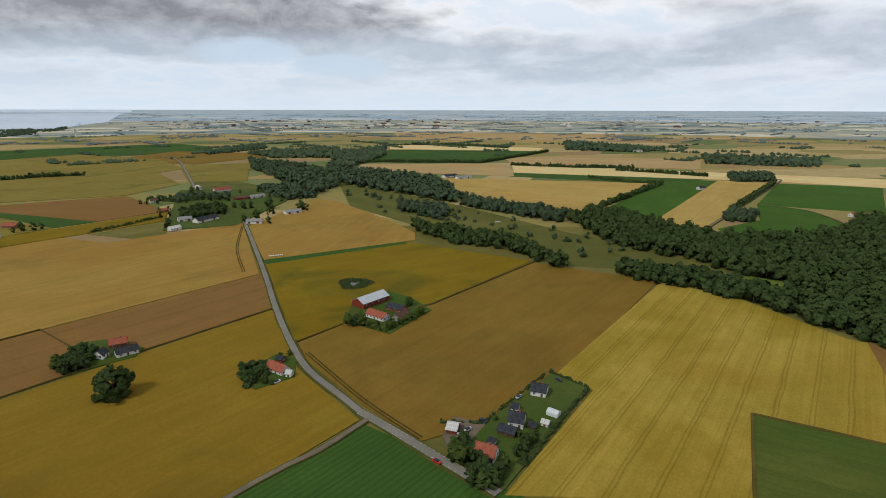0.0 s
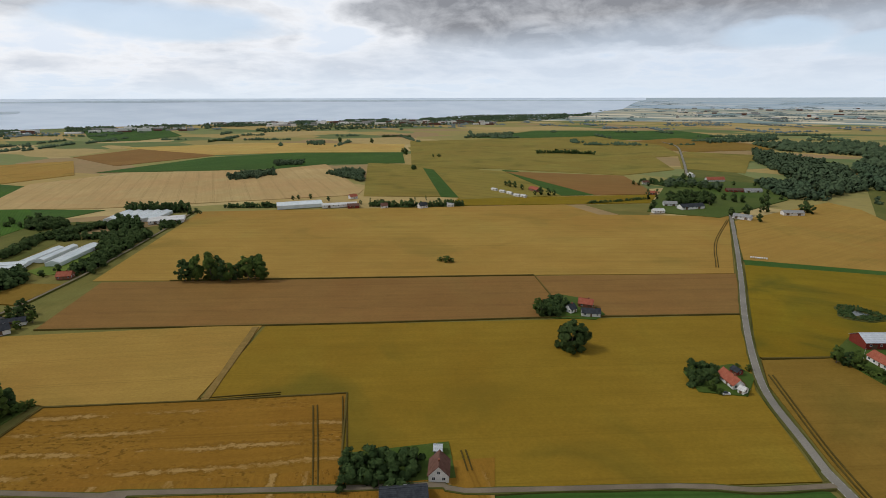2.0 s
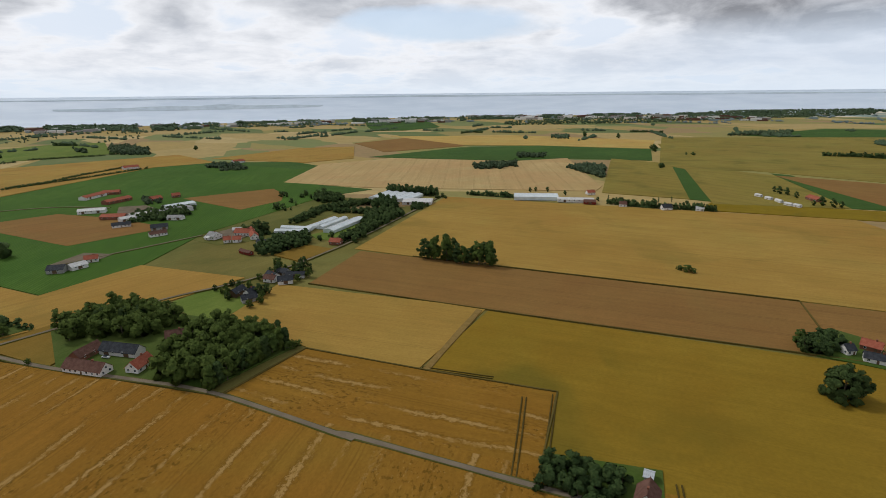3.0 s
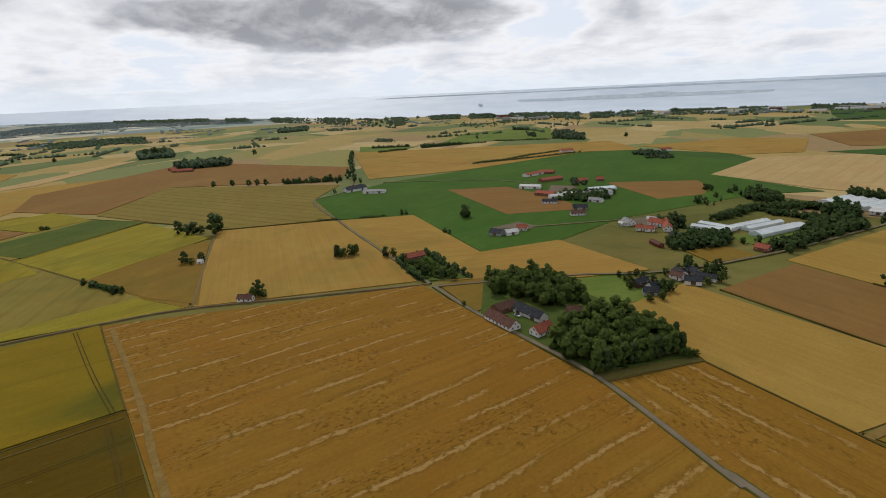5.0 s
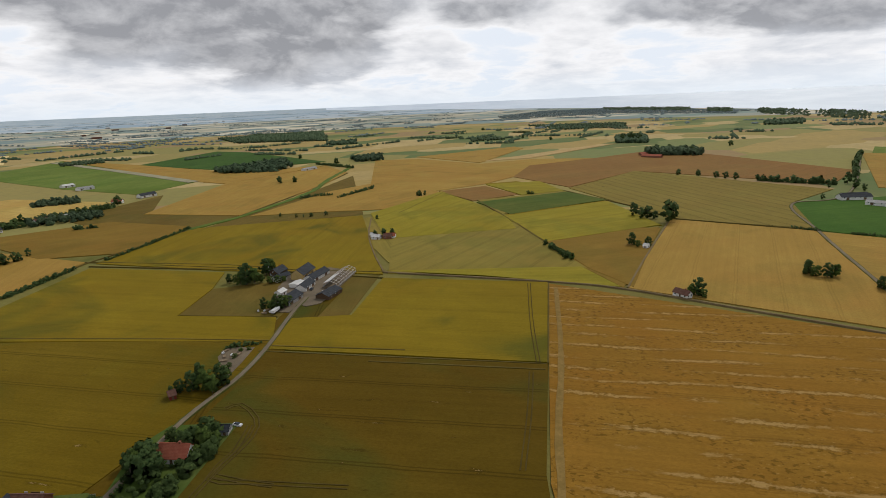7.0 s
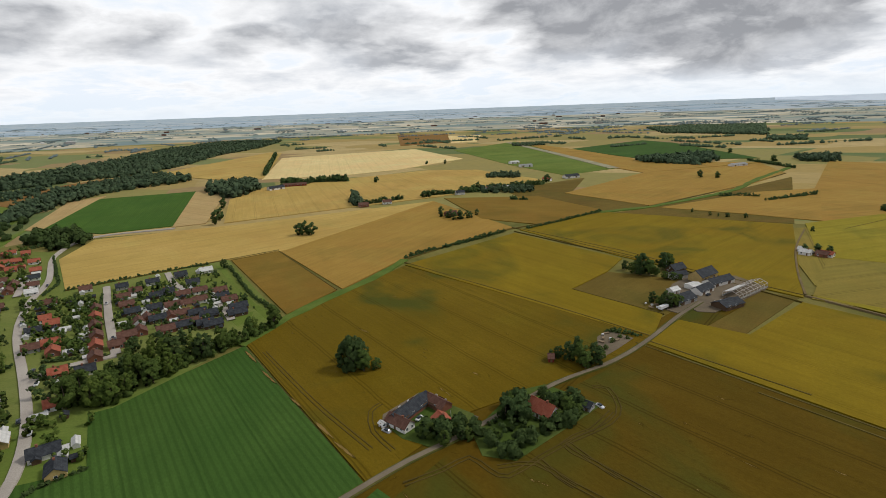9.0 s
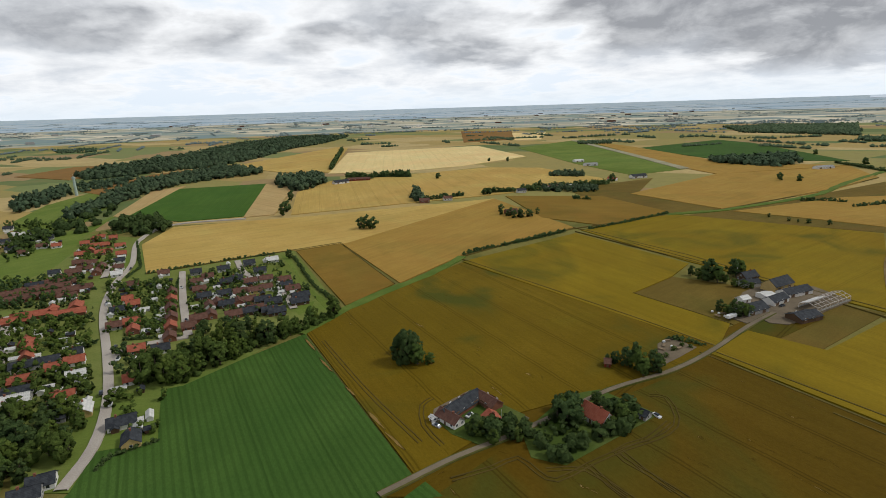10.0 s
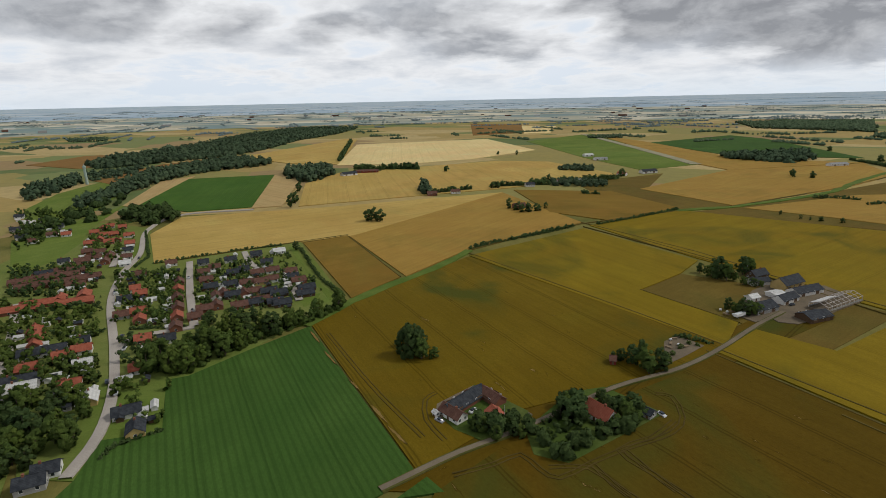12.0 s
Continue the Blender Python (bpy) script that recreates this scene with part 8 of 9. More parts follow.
village_house(359, -289, 18, 41, "brick", "brown")
village_house(350, -297, 18, 41, "brick", "brown")
village_house(366, -323, 14, 41, "brick", "brown")
village_house(377, -318, 14, 41, "brick", "brown")
village_house(384, -310, 14, 41, "grey", "slate")
village_house(338, -313, 12, 41, "brick", "brown")
village_house(333, -293, 14, 41, "brick", "brown")
village_house(257, -339, 11, 41, "white", "brown")
village_house(242, -323, 11, 41, "brick", "brown")
village_house(211, -293, 11, -49, "white", "brown")
village_house(209, -299, 11, -49, "brick", "brown")
village_house(201, -298, 12, 41, "brown", "slate")
village_house(195, -303, 11, -49, "brick", "brown")
village_house(190, -308, 11, 41, "yellow", "brown")
village_house(203, -271, 12, 41, "brick", "brown")
village_house(199, -278, 11, -49, "brick", "brown")
village_house(184, -281, 12, 41, "brick", "brown")
village_house(177, -288, 12, 41, "brown", "slate")
village_house(180, -310, 13, 41, "brown", "slate")
village_house(171, -308, 13, 41, "grey", "slate")
village_house(158, -291, 13, 41, "brown", "slate")
village_house(171, -336, 12, 41, "brick", "brown")
village_house(157, -322, 14, 41, "brown", "slate")
village_house(152, -311, 14, 41, "brown", "slate")
village_house(175, -293, 12, 41, "brick", "brown")
village_house(164, -292, 12, 41, "brown", "slate")
village_house(258, -375, 11, 41, "white", "slate")
village_house(246, -395, 11, 41, "grey", "slate")
village_house(231, -408, 12, 41, "white", "pale")
village_house(230, -352, 11, 41, "white", "slate")
village_house(214, -347, 12, 41, "grey", "brown")
village_house(205, -355, 12, 41, "white", "brown")
village_house(189, -355, 12, 41, "white", "brown")
village_house(198, -328, 11, 41, "yellow", "brown")
village_house(193, -335, 11, 41, "white", "brown")
village_house(276, -363, 10, 41, "grey", "slate")
village_house(257, -353, 10, 41, "white", "brown")
village_house(228, -310, 11, 41, "brown", "slate")
village_house(180, -343, 10, 41, "white", "slate")
village_house(207, -323, 11, 41, "brick", "brown")
village_house(217, -318, 11, 41, "brown", "slate")
village_house(223, -375, 11, 41, "grey", "slate")
village_house(200, -258, 10, 41, "brick", "brown")
village_house(302, -356, 10, 41, "white", "brown")
village_house(233, -343, 10, 41, "brown", "slate")
village_house(589, -480, 12, 41, "white", "slate")
village_house(541, -457, 12, 41, "grey", "slate")
village_house(531, -407, 12, 41, "white", "slate")
village_house(544, -438, 12, 41, "white", "slate")
village_house(508, -422, 12, 41, "white", "brown")
village_house(574, -434, 12, 41, "grey", "slate")
village_house(592, -465, 12, 41, "white", "pale")
village_house(644, -493, 12, 41, "white", "slate")
village_house(501, -395, 10, 41, "white", "brown")
village_house(494, -426, 10, 41, "white", "tile")
garden_shed(221, -290, 41, 0)
garden_shed(208, -292, -49, 1)
garden_shed(198, -299, 41, 2)
garden_shed(220, -313, -49, 0)
garden_shed(187, -310, 41, 1)
garden_shed(185, -292, -49, 2)
garden_shed(259, -375, 41, 0)
garden_shed(265, -392, -49, 1)
garden_shed(244, -391, 41, 2)
garden_shed(237, -406, -49, 0)
garden_shed(184, -335, 41, 1)
garden_shed(188, -351, -49, 2)
garden_shed(167, -330, 41, 0)
garden_shed(177, -293, -49, 1)
garden_shed(152, -287, 41, 2)
garden_shed(241, -283, -49, 0)
garden_shed(232, -272, 41, 1)
garden_shed(224, -261, -49, 2)
garden_shed(215, -251, 41, 0)
garden_shed(281, -326, -49, 1)
garden_shed(284, -341, 41, 2)
garden_shed(300, -350, -49, 0)
garden_shed(274, -281, 41, 1)
garden_shed(261, -280, -49, 2)
garden_shed(253, -281, 41, 0)
garden_shed(248, -257, -49, 1)
garden_shed(247, -267, 41, 2)
garden_shed(353, -358, -49, 0)
garden_shed(387, -400, 41, 1)
garden_shed(359, -338, -49, 2)
garden_shed(401, -360, 41, 0)
garden_shed(387, -340, -49, 1)
garden_shed(378, -311, 41, 2)
garden_shed(394, -374, -49, 0)
garden_shed(202, -174, 41, 1)
garden_shed(207, -169, -49, 2)
garden_shed(190, -163, 41, 0)
garden_shed(183, -160, -49, 1)
garden_shed(223, -192, 41, 2)
garden_shed(235, -197, -49, 0)
garden_shed(260, -205, 41, 1)
garden_shed(289, -215, -49, 2)
garden_shed(283, -210, 41, 0)
garden_shed(217, -160, -49, 1)
garden_shed(218, -158, 41, 2)
garden_shed(295, -233, -49, 0)
garden_shed(286, -228, 41, 1)
garden_shed(155, -154, -49, 2)
garden_shed(150, -161, 41, 0)
garden_shed(148, -166, -49, 1)
garden_shed(140, -157, 41, 2)
garden_shed(146, -157, -49, 0)
garden_shed(181, -183, 41, 1)
garden_shed(170, -185, -49, 2)
garden_shed(181, -196, 41, 0)
garden_shed(197, -211, -49, 1)
garden_shed(200, -229, 41, 2)
garden_shed(266, -275, -49, 2)
garden_shed(292, -328, -49, 2)
garden_shed(294, -305, 41, 2)
garden_shed(251, -276, -49, 1)
garden_shed(304, -314, 41, 2)
garden_shed(232, -267, -49, 0)
garden_shed(314, -329, 41, 2)
garden_shed(221, -246, -49, 2)
garden_shed(238, -254, -49, 1)
garden_shed(274, -326, -49, 1)
garden_shed(254, -263, 41, 0)
garden_shed(235, -252, 41, 2)
garden_shed(223, -248, 41, 0)
garden_shed(205, -243, 41, 1)
garden_shed(262, -299, 41, 0)
garden_shed(272, -312, 41, 0)
garden_shed(311, -325, 41, 2)
garden_shed(252, -252, -49, 1)
garden_shed(287, -284, -49, 0)
garden_shed(269, -267, -49, 0)
garden_shed(223, -246, -49, 1)
garden_shed(248, -303, -49, 0)
garden_shed(203, -245, -49, 0)
garden_shed(321, -327, 41, 0)
garden_shed(299, -317, 41, 2)
garden_shed(257, -278, 41, 0)
garden_shed(187, -300, 41, 2)
garden_shed(194, -313, 41, 2)
garden_shed(177, -329, 41, 0)
garden_shed(174, -299, -49, 2)
garden_shed(199, -318, -49, 0)
garden_shed(207, -314, -49, 0)
garden_shed(216, -362, -49, 0)
garden_shed(189, -347, -49, 0)
garden_shed(252, -343, 41, 0)
garden_shed(233, -331, 41, 0)
garden_shed(172, -319, -49, 1)
garden_shed(211, -342, -49, 2)
garden_shed(220, -355, 41, 0)
garden_shed(212, -346, 41, 1)
garden_shed(231, -306, -49, 2)
garden_shed(216, -305, -49, 1)
garden_shed(211, -303, 41, 0)
garden_shed(210, -303, -49, 0)
garden_shed(209, -331, 41, 0)
garden_shed(209, -316, -49, 2)
garden_shed(251, -326, -49, 2)
garden_shed(167, -307, 41, 2)
garden_shed(189, -297, 41, 0)
garden_shed(182, -307, 41, 0)
garden_shed(194, -302, 41, 0)
garden_shed(253, -338, -49, 1)
garden_shed(170, -305, 41, 0)
garden_shed(232, -351, 41, 1)
garden_shed(200, -325, -49, 0)
garden_shed(236, -340, 41, 2)
garden_shed(209, -359, -49, 0)
garden_shed(197, -306, -49, 0)
garden_shed(171, -311, 41, 0)
garden_shed(210, -321, -49, 0)
garden_shed(225, -315, 41, 0)
garden_shed(203, -308, -49, 0)
garden_shed(212, -360, -49, 2)
garden_shed(166, -309, -49, 2)
garden_shed(235, -335, -49, 2)
garden_shed(212, -335, -49, 0)
garden_shed(235, -350, -49, 2)
garden_shed(189, -324, -49, 2)
garden_shed(194, -309, -49, 0)
garden_shed(206, -331, -49, 2)
garden_shed(348, -309, 41, 2)
garden_shed(374, -309, 41, 0)
garden_shed(351, -314, -49, 0)
garden_shed(333, -307, 41, 0)
garden_shed(371, -283, 41, 2)
garden_shed(332, -287, 41, 0)
garden_shed(323, -289, -49, 1)
garden_shed(364, -324, -49, 0)
garden_shed(352, -304, 41, 0)
garden_shed(354, -320, 41, 2)
garden_shed(310, -279, 41, 0)
garden_shed(372, -279, 41, 1)
garden_shed(368, -280, 41, 0)
garden_shed(333, -280, -49, 0)
garden_shed(394, -310, -49, 2)
garden_shed(367, -289, 41, 2)
garden_shed(331, -308, -49, 2)
garden_shed(309, -278, -49, 2)
garden_shed(267, -201, 41, 1)
garden_shed(233, -170, 41, 2)
garden_shed(202, -166, -49, 1)
garden_shed(254, -190, 41, 0)
garden_shed(198, -167, 41, 0)
garden_shed(241, -217, -49, 2)
garden_shed(246, -185, -49, 2)
garden_shed(267, -235, 41, 2)
garden_shed(263, -227, 41, 0)
garden_shed(218, -176, 41, 2)
garden_shed(192, -166, -49, 1)
garden_shed(206, -185, 41, 0)
garden_shed(186, -170, -49, 1)
garden_shed(268, -236, 41, 0)
garden_shed(246, -223, 41, 0)
garden_shed(309, -236, 41, 0)
garden_shed(225, -164, -49, 0)
garden_shed(218, -174, -49, 0)
garden_shed(254, -199, -49, 1)
garden_shed(209, -175, -49, 1)
garden_shed(284, -236, -49, 2)
garden_shed(219, -160, 41, 0)
garden_shed(218, -178, 41, 0)
garden_shed(249, -217, 41, 0)
garden_shed(215, -157, -49, 0)
garden_shed(230, -195, -49, 0)
garden_shed(386, -384, -49, 1)
garden_shed(380, -350, 41, 0)
garden_shed(417, -381, 41, 2)
garden_shed(384, -375, -49, 0)
garden_shed(367, -371, -49, 1)
garden_shed(384, -387, 41, 0)
garden_shed(451, -412, -49, 1)
garden_shed(426, -386, -49, 0)
garden_shed(341, -350, -49, 0)
garden_shed(375, -355, -49, 0)
garden_shed(538, -443, 41, 0)
garden_shed(618, -482, -49, 2)
garden_shed(516, -439, 41, 1)
garden_shed(509, -436, 41, 1)
garden_shed(588, -484, -49, 0)
garden_shed(564, -429, 41, 2)
garden_shed(535, -423, -49, 2)
garden_shed(511, -445, -49, 2)
garden_shed(630, -480, 41, 0)
garden_shed(527, -446, -49, 2)
garden_shed(555, -432, -49, 2)
garden_shed(613, -472, 41, 1)


# ---- smaller things ----
def bevelled_box(sx, sy, sz, bevel):
    bm = bmesh.new()
    bmesh.ops.create_cube(bm, size=1.0, matrix=Matrix.Diagonal((sx, sy, sz, 1)))
    bmesh.ops.bevel(bm, geom=bm.edges[:], offset=bevel, segments=2, affect="EDGES")
    return bm


def paint(name, c):
    m, nt, bsdf = shader(name)
    v = placed(nt)
    link(nt, mixed(nt, stepped(nt, noised(nt, v, 3.0, 4), 0.3, 0.8, 0.0, 0.25), c, tuple(0.75 * x for x in c)), bsdf.inputs["Base Color"])
    bsdf.inputs["Roughness"].default_value = 0.3
    return m


PAINTS = {"white": paint("white car paint", (0.75, 0.75, 0.75)), "dark": paint("dark car paint", (0.035, 0.04, 0.05)),
          "red": paint("red car paint", (0.45, 0.03, 0.02)), "silver": paint("silver car paint", (0.42, 0.43, 0.45))}
RUBBER = surface("tyre rubber", (0.02, 0.02, 0.02), (0.03, 0.03, 0.03), 0.9)


def car(x, y, turn, colour, z=0.35):
    key = ("car", colour)
    if key not in MODELS:
        root = new("car")
        bm = bevelled_box(4.4, 1.75, 0.75, 0.14)
        bmesh.ops.translate(bm, verts=bm.verts[:], vec=(0, 0, 0.72))
        part("body", bm, PAINTS[colour], root)
        bm = bevelled_box(2.5, 1.55, 0.62, 0.2)
        for q in bm.verts:
            if q.co.z > 0:
                q.co.x *= 0.78
        bmesh.ops.translate(bm, verts=bm.verts[:], vec=(-0.15, 0, 1.36))
        part("cabin", bm, PANE, root, "dark glazed cabin")
        for px in (-1.35, 1.35):
            for py in (-0.8, 0.8):
                bm = bmesh.new()
                bmesh.ops.create_cone(bm, cap_ends=True, segments=14, radius1=0.33, radius2=0.33, depth=0.22)
                wheel = part("wheel", bm, RUBBER, root, "black rubber wheel", pose(px, py, 0.33, 90, 0, 0))
                bm = bmesh.new()
                bmesh.ops.create_cone(bm, cap_ends=True, segments=12, radius1=0.20, radius2=0.18, depth=0.25)
                part("rim", bm, PAINTS["silver"], wheel, "silver wheel rim")
        MODELS[key] = tagged(root, "parked %s passenger car" % colour, "car", "parked cars")
        ob = MODELS[key]
        ob.matrix_world = pose(x, y, z, 0, 0, turn)
        return tagged(ob, "%s passenger car parked by the road" % colour)
    return copy_thing(MODELS[key], pose(x, y, z, 0, 0, turn))


WRAP = surface("white bale wrap", (0.72, 0.73, 0.72), (0.80, 0.80, 0.79), 0.45, 3.0, 0.6, 0.4, 0.02)


def bale_row(x, y, turn, count):
    """Wrapped silage bales in a row."""
    me = None
    for i in range(count):
        if me is None:
            bm = bmesh.new()
            bmesh.ops.create_cone(bm, cap_ends=True, segments=18, radius1=0.8, radius2=0.8, depth=1.3)
            bmesh.ops.bevel(bm, geom=[e for e in bm.edges if abs(e.verts[0].co.z - e.verts[1].co.z) < 0.01], offset=0.14, segments=2, affect="EDGES")
            me = bpy.data.meshes.new("silage_bale")
            bm.to_mesh(me)
            bm.free()
            me.materials.append(WRAP)
        ob = new("silage_bale", me)
        d = 1.75 * (i - count / 2)
        ob.matrix_world = pose(x + math.cos(radians(turn)) * d, y + math.sin(radians(turn)) * d, 1.35, 90, 0, turn + 90)
        tagged(ob, "round silage bale in white wrap", "bale", "row of silage bales")


POND, nt, bsdf = shader("pond water")
bsdf.inputs["Base Color"].default_value, bsdf.inputs["Roughness"].default_value = (0.05, 0.06, 0.05, 1), 0.12
v = placed(nt)
bumped(nt, bsdf, noised(nt, v, 1.5, 3), 0.1, 0.05)


def pond(x, y, rx, ry, turn):
    rng = np.random.default_rng(31)
    ring = [(1 + 0.12 * math.sin(3 * a + 1) + 0.06 * math.sin(5 * a), a) for a in (2 * math.pi * k / 40 for k in range(40))]
    c, s = math.cos(radians(turn)), math.sin(radians(turn))

    def at(k, r, a, z):
        px, py = rx * k * r * math.cos(a), ry * k * r * math.sin(a)
        return (x + c * px - s * py, y + s * px + c * py, z)

    bank = [at(1.0, r, a, 0.7) for r, a in ring] + [at(0.98, r, a, 1.12) for r, a in ring] + [at(0.30, r, a, 1.08) for r, a in ring]
    n = len(ring)
    faces = [(k + o, (k + 1) % n + o, (k + 1) % n + n + o, k + n + o) for o in (0, n) for k in range(n)]
    tagged(mesh_object("pond_bank", bank, faces, GRASS), "grassy bank round the field pond", "bank", kind="structure")
    tagged(mesh_object("water", [at(0.34, r, a, 1.10) for r, a in ring], [tuple(range(n))], POND), "small still field pond", "pond", kind="structure")
    pts, rad = [], []
    for k in range(260):
        r, a = ring[rng.integers(0, n)]
        pts.append(at(rng.uniform(0.36, 0.95), r, a, 1.1 + rng.uniform(0.2, 0.9)))
        rad.append(rng.uniform(0.5, 1.1))
    tagged(new("reeds", clump_mesh("reeds", pts, rad, rng, LEAF_DARK, 8, 0.7)), "dark reeds and shrubs round the pond", "reeds", kind="stuff")


TIMBER = surface("weathered boards", (0.24, 0.175, 0.11), (0.34, 0.26, 0.17), 0.9, 3.0, 0.5, 0.3, 0.01)


def placed_copy(key, x, y, turn, z=1.08):
    """The first use of a model stands where it was built; later ones are copies."""
    first = key not in PLACED
    PLACED[key] = MODELS[key] if first else copy_thing(MODELS[key], pose(x, y, z, 0, 0, turn))
    PLACED[key].matrix_world = pose(x, y, z, 0, 0, turn)
    return PLACED[key]


PLACED = {}


def board_stack(x, y, turn):
    """Sawn boards in layers on two bearers."""
    if "boards" not in MODELS:
        root = new("board_stack")
        rng = random.Random(12)
        for px in (-1.1, 1.1):
            bm = bmesh.new()
            box(bm, px - 0.08, -0.7, 0, px + 0.08, 0.7, 0.14)
            part("bearer", bm, TIMBER, root)
        for layer in range(3):
            for k in range(4):
                bm = bmesh.new()
                q, slide = -0.66 + 0.34 * k, rng.uniform(-0.25, 0.25)
                box(bm, -1.7 + slide, q, 0.14 + 0.2 * layer, 1.7 + slide, q + 0.31, 0.32 + 0.2 * layer)
                part("board", bm, TIMBER, root)
        MODELS["boards"] = tagged(root, "stack of weathered boards lying in the farmyard", "board stack", "stacks in the farmyards")
    return placed_copy("boards", x, y, turn)


def wrapped_pallet(x, y, turn):
    """A load in white wrap on a wooden pallet."""
    if "pallet" not in MODELS:
        root = new("wrapped_pallet")
        for py in (-0.5, 0.0, 0.5):
            bm = bmesh.new()
            box(bm, -0.75, py - 0.07, 0, 0.75, py + 0.07, 0.12)
            part("runner", bm, TIMBER, root)
        for k in range(6):
            bm = bmesh.new()
            box(bm, -0.75 + 0.26 * k, -0.6, 0.12, -0.55 + 0.26 * k, 0.6, 0.15)
            part("slat", bm, TIMBER, root)
        bm = bevelled_box(1.4, 1.15, 1.0, 0.12)
        bmesh.ops.translate(bm, verts=bm.verts[:], vec=(0, 0, 0.65))
        part("load", bm, WRAP, root, "load in white plastic wrap")
        MODELS["pallet"] = tagged(root, "white-wrapped load on a pallet in the yard", "pallet", "stacks in the farmyards")
    return placed_copy("pallet", x, y, turn)


def farm_trailer(x, y, turn):
    """A long white box trailer on four wheels."""
    if "trailer" not in MODELS:
        root = new("farm_trailer")
        bm = bevelled_box(8.2, 2.4, 1.9, 0.1)
        bmesh.ops.translate(bm, verts=bm.verts[:], vec=(0, 0, 2.0))
        part("body", bm, PAINTS["white"], root, "white box body")
        bm = bmesh.new()
        box(bm, -3.9, -0.9, 0.75, 3.9, 0.9, 1.05)
        part("chassis", bm, PAINTS["dark"], root, "dark steel chassis")
        bm = bmesh.new()
        limb(bm, Vector((3.9, 0, 0.85)), Vector((5.6, 0, 0.5)), 0.09, 0.06, 6)
        part("drawbar", bm, PAINTS["dark"], root)
        for px in (-2.6, 2.4):
            for py in (-1.0, 1.0):
                bm = bmesh.new()
                bmesh.ops.create_cone(bm, cap_ends=True, segments=14, radius1=0.46, radius2=0.46, depth=0.3)
                wheel = part("wheel", bm, RUBBER, root, "black rubber wheel", pose(px, py, 0.46, 90, 0, 0))
                bm = bmesh.new()
                bmesh.ops.create_cone(bm, cap_ends=True, segments=12, radius1=0.25, radius2=0.22, depth=0.34)
                part("rim", bm, PAINTS["silver"], wheel, "silver wheel rim")
        MODELS["trailer"] = tagged(root, "white box trailer parked by the farm lane", "trailer")
    return placed_copy("trailer", x, y, turn)


HALL_STEEL = paint("primed steel", (0.50, 0.44, 0.38))


def frame_hall(x, y, length, width, turn):
    """The bare white frames of a hall that is not roofed yet, on its slab, with a few sheets laid on one slope."""
    root = new("hall_frame")
    n = 9
    bm = bmesh.new()
    box(bm, -length / 2 - 0.6, -width / 2 - 0.6, -0.2, length / 2 + 0.6, width / 2 + 0.6, 1.1)
    part("slab", bm, YARD, root, "bare concrete and earth floor slab")
    for i in range(n):
        bm = bmesh.new()
        px = -length / 2 + length * i / (n - 1)
        for s in (-1, 1):
            limb(bm, Vector((px, s * width / 2, -0.3)), Vector((px, s * width / 2, 4.0)), 0.22, 0.22, 6)
            limb(bm, Vector((px, s * width / 2, 4.0)), Vector((px, 0, 6.0)), 0.24, 0.24, 6)
        part("portal_frame", bm, HALL_STEEL, root)
    for s, z in ((-1, 4.0), (1, 4.0), (0, 6.0), (-0.5, 5.0), (0.5, 5.0)):
        bm = bmesh.new()
        limb(bm, Vector((-length / 2, s * width / 2, z)), Vector((length / 2, s * width / 2, z)), 0.16, 0.16, 6)
        part("purlin", bm, HALL_STEEL, root)
    for s in (-1, 1):
        bm = bmesh.new()
        box(bm, -length / 2, s * width / 2 - 0.1, 1.0, length / 2, s * width / 2 + 0.1, 2.1)
        part("low_wall", bm, WALLS["grey"][0], root, "low grey concrete wall")
    for i in range(4):
        bm = bmesh.new()
        x0, x1 = -length / 2 + length * i * 0.12, -length / 2 + length * (i * 0.12 + 0.115)
        v = [bm.verts.new(p) for p in ((x0, 0, 6.35), (x1, 0, 6.35), (x1, width * 0.48, 4.35), (x0, width * 0.48, 4.35), (x0, 0, 6.28), (x1, 0, 6.28), (x1, width * 0.48, 4.28), (x0, width * 0.48, 4.28))]
        for f in ((0, 1, 2, 3), (7, 6, 5, 4), (0, 4, 5, 1), (1, 5, 6, 2), (2, 6, 7, 3), (3, 7, 4, 0)):
            bm.faces.new([v[k] for k in f])
        bmesh.ops.recalc_face_normals(bm, faces=bm.faces[:])
        part("roof_sheet", bm, ROOFS["pale"][0], root, "pale roof sheet")
    root.matrix_world = pose(x, y, 0.3, 0, 0, turn)
    return tagged(root, "bare beige steel frame of an unfinished hall on a slab", "hall")


def water_tower(x, y, height):
    p = land(x, y)
    root = new("water_tower")
    k = p.length / max(1.0, math.hypot(x, y))
    bm = bmesh.new()
    limb(bm, Vector((0, 0, -1)), Vector((0, 0, height * 0.72)), 2.6, 2.1, 16)
    part("shaft", bm, WALLS["white"][0], root)
    bm = bmesh.new()
    limb(bm, Vector((0, 0, height * 0.70)), Vector((0, 0, height * 0.82)), 2.2, 6.0, 20)
    limb(bm, Vector((0, 0, height * 0.82)), Vector((0, 0, height)), 6.0, 5.2, 20)
    part("tank", bm, WALLS["white"][0], root)
    root.matrix_world = Matrix.LocRotScale(p, None, (k, k, k))
    return tagged(root, "tall white concrete water tower", "tower")


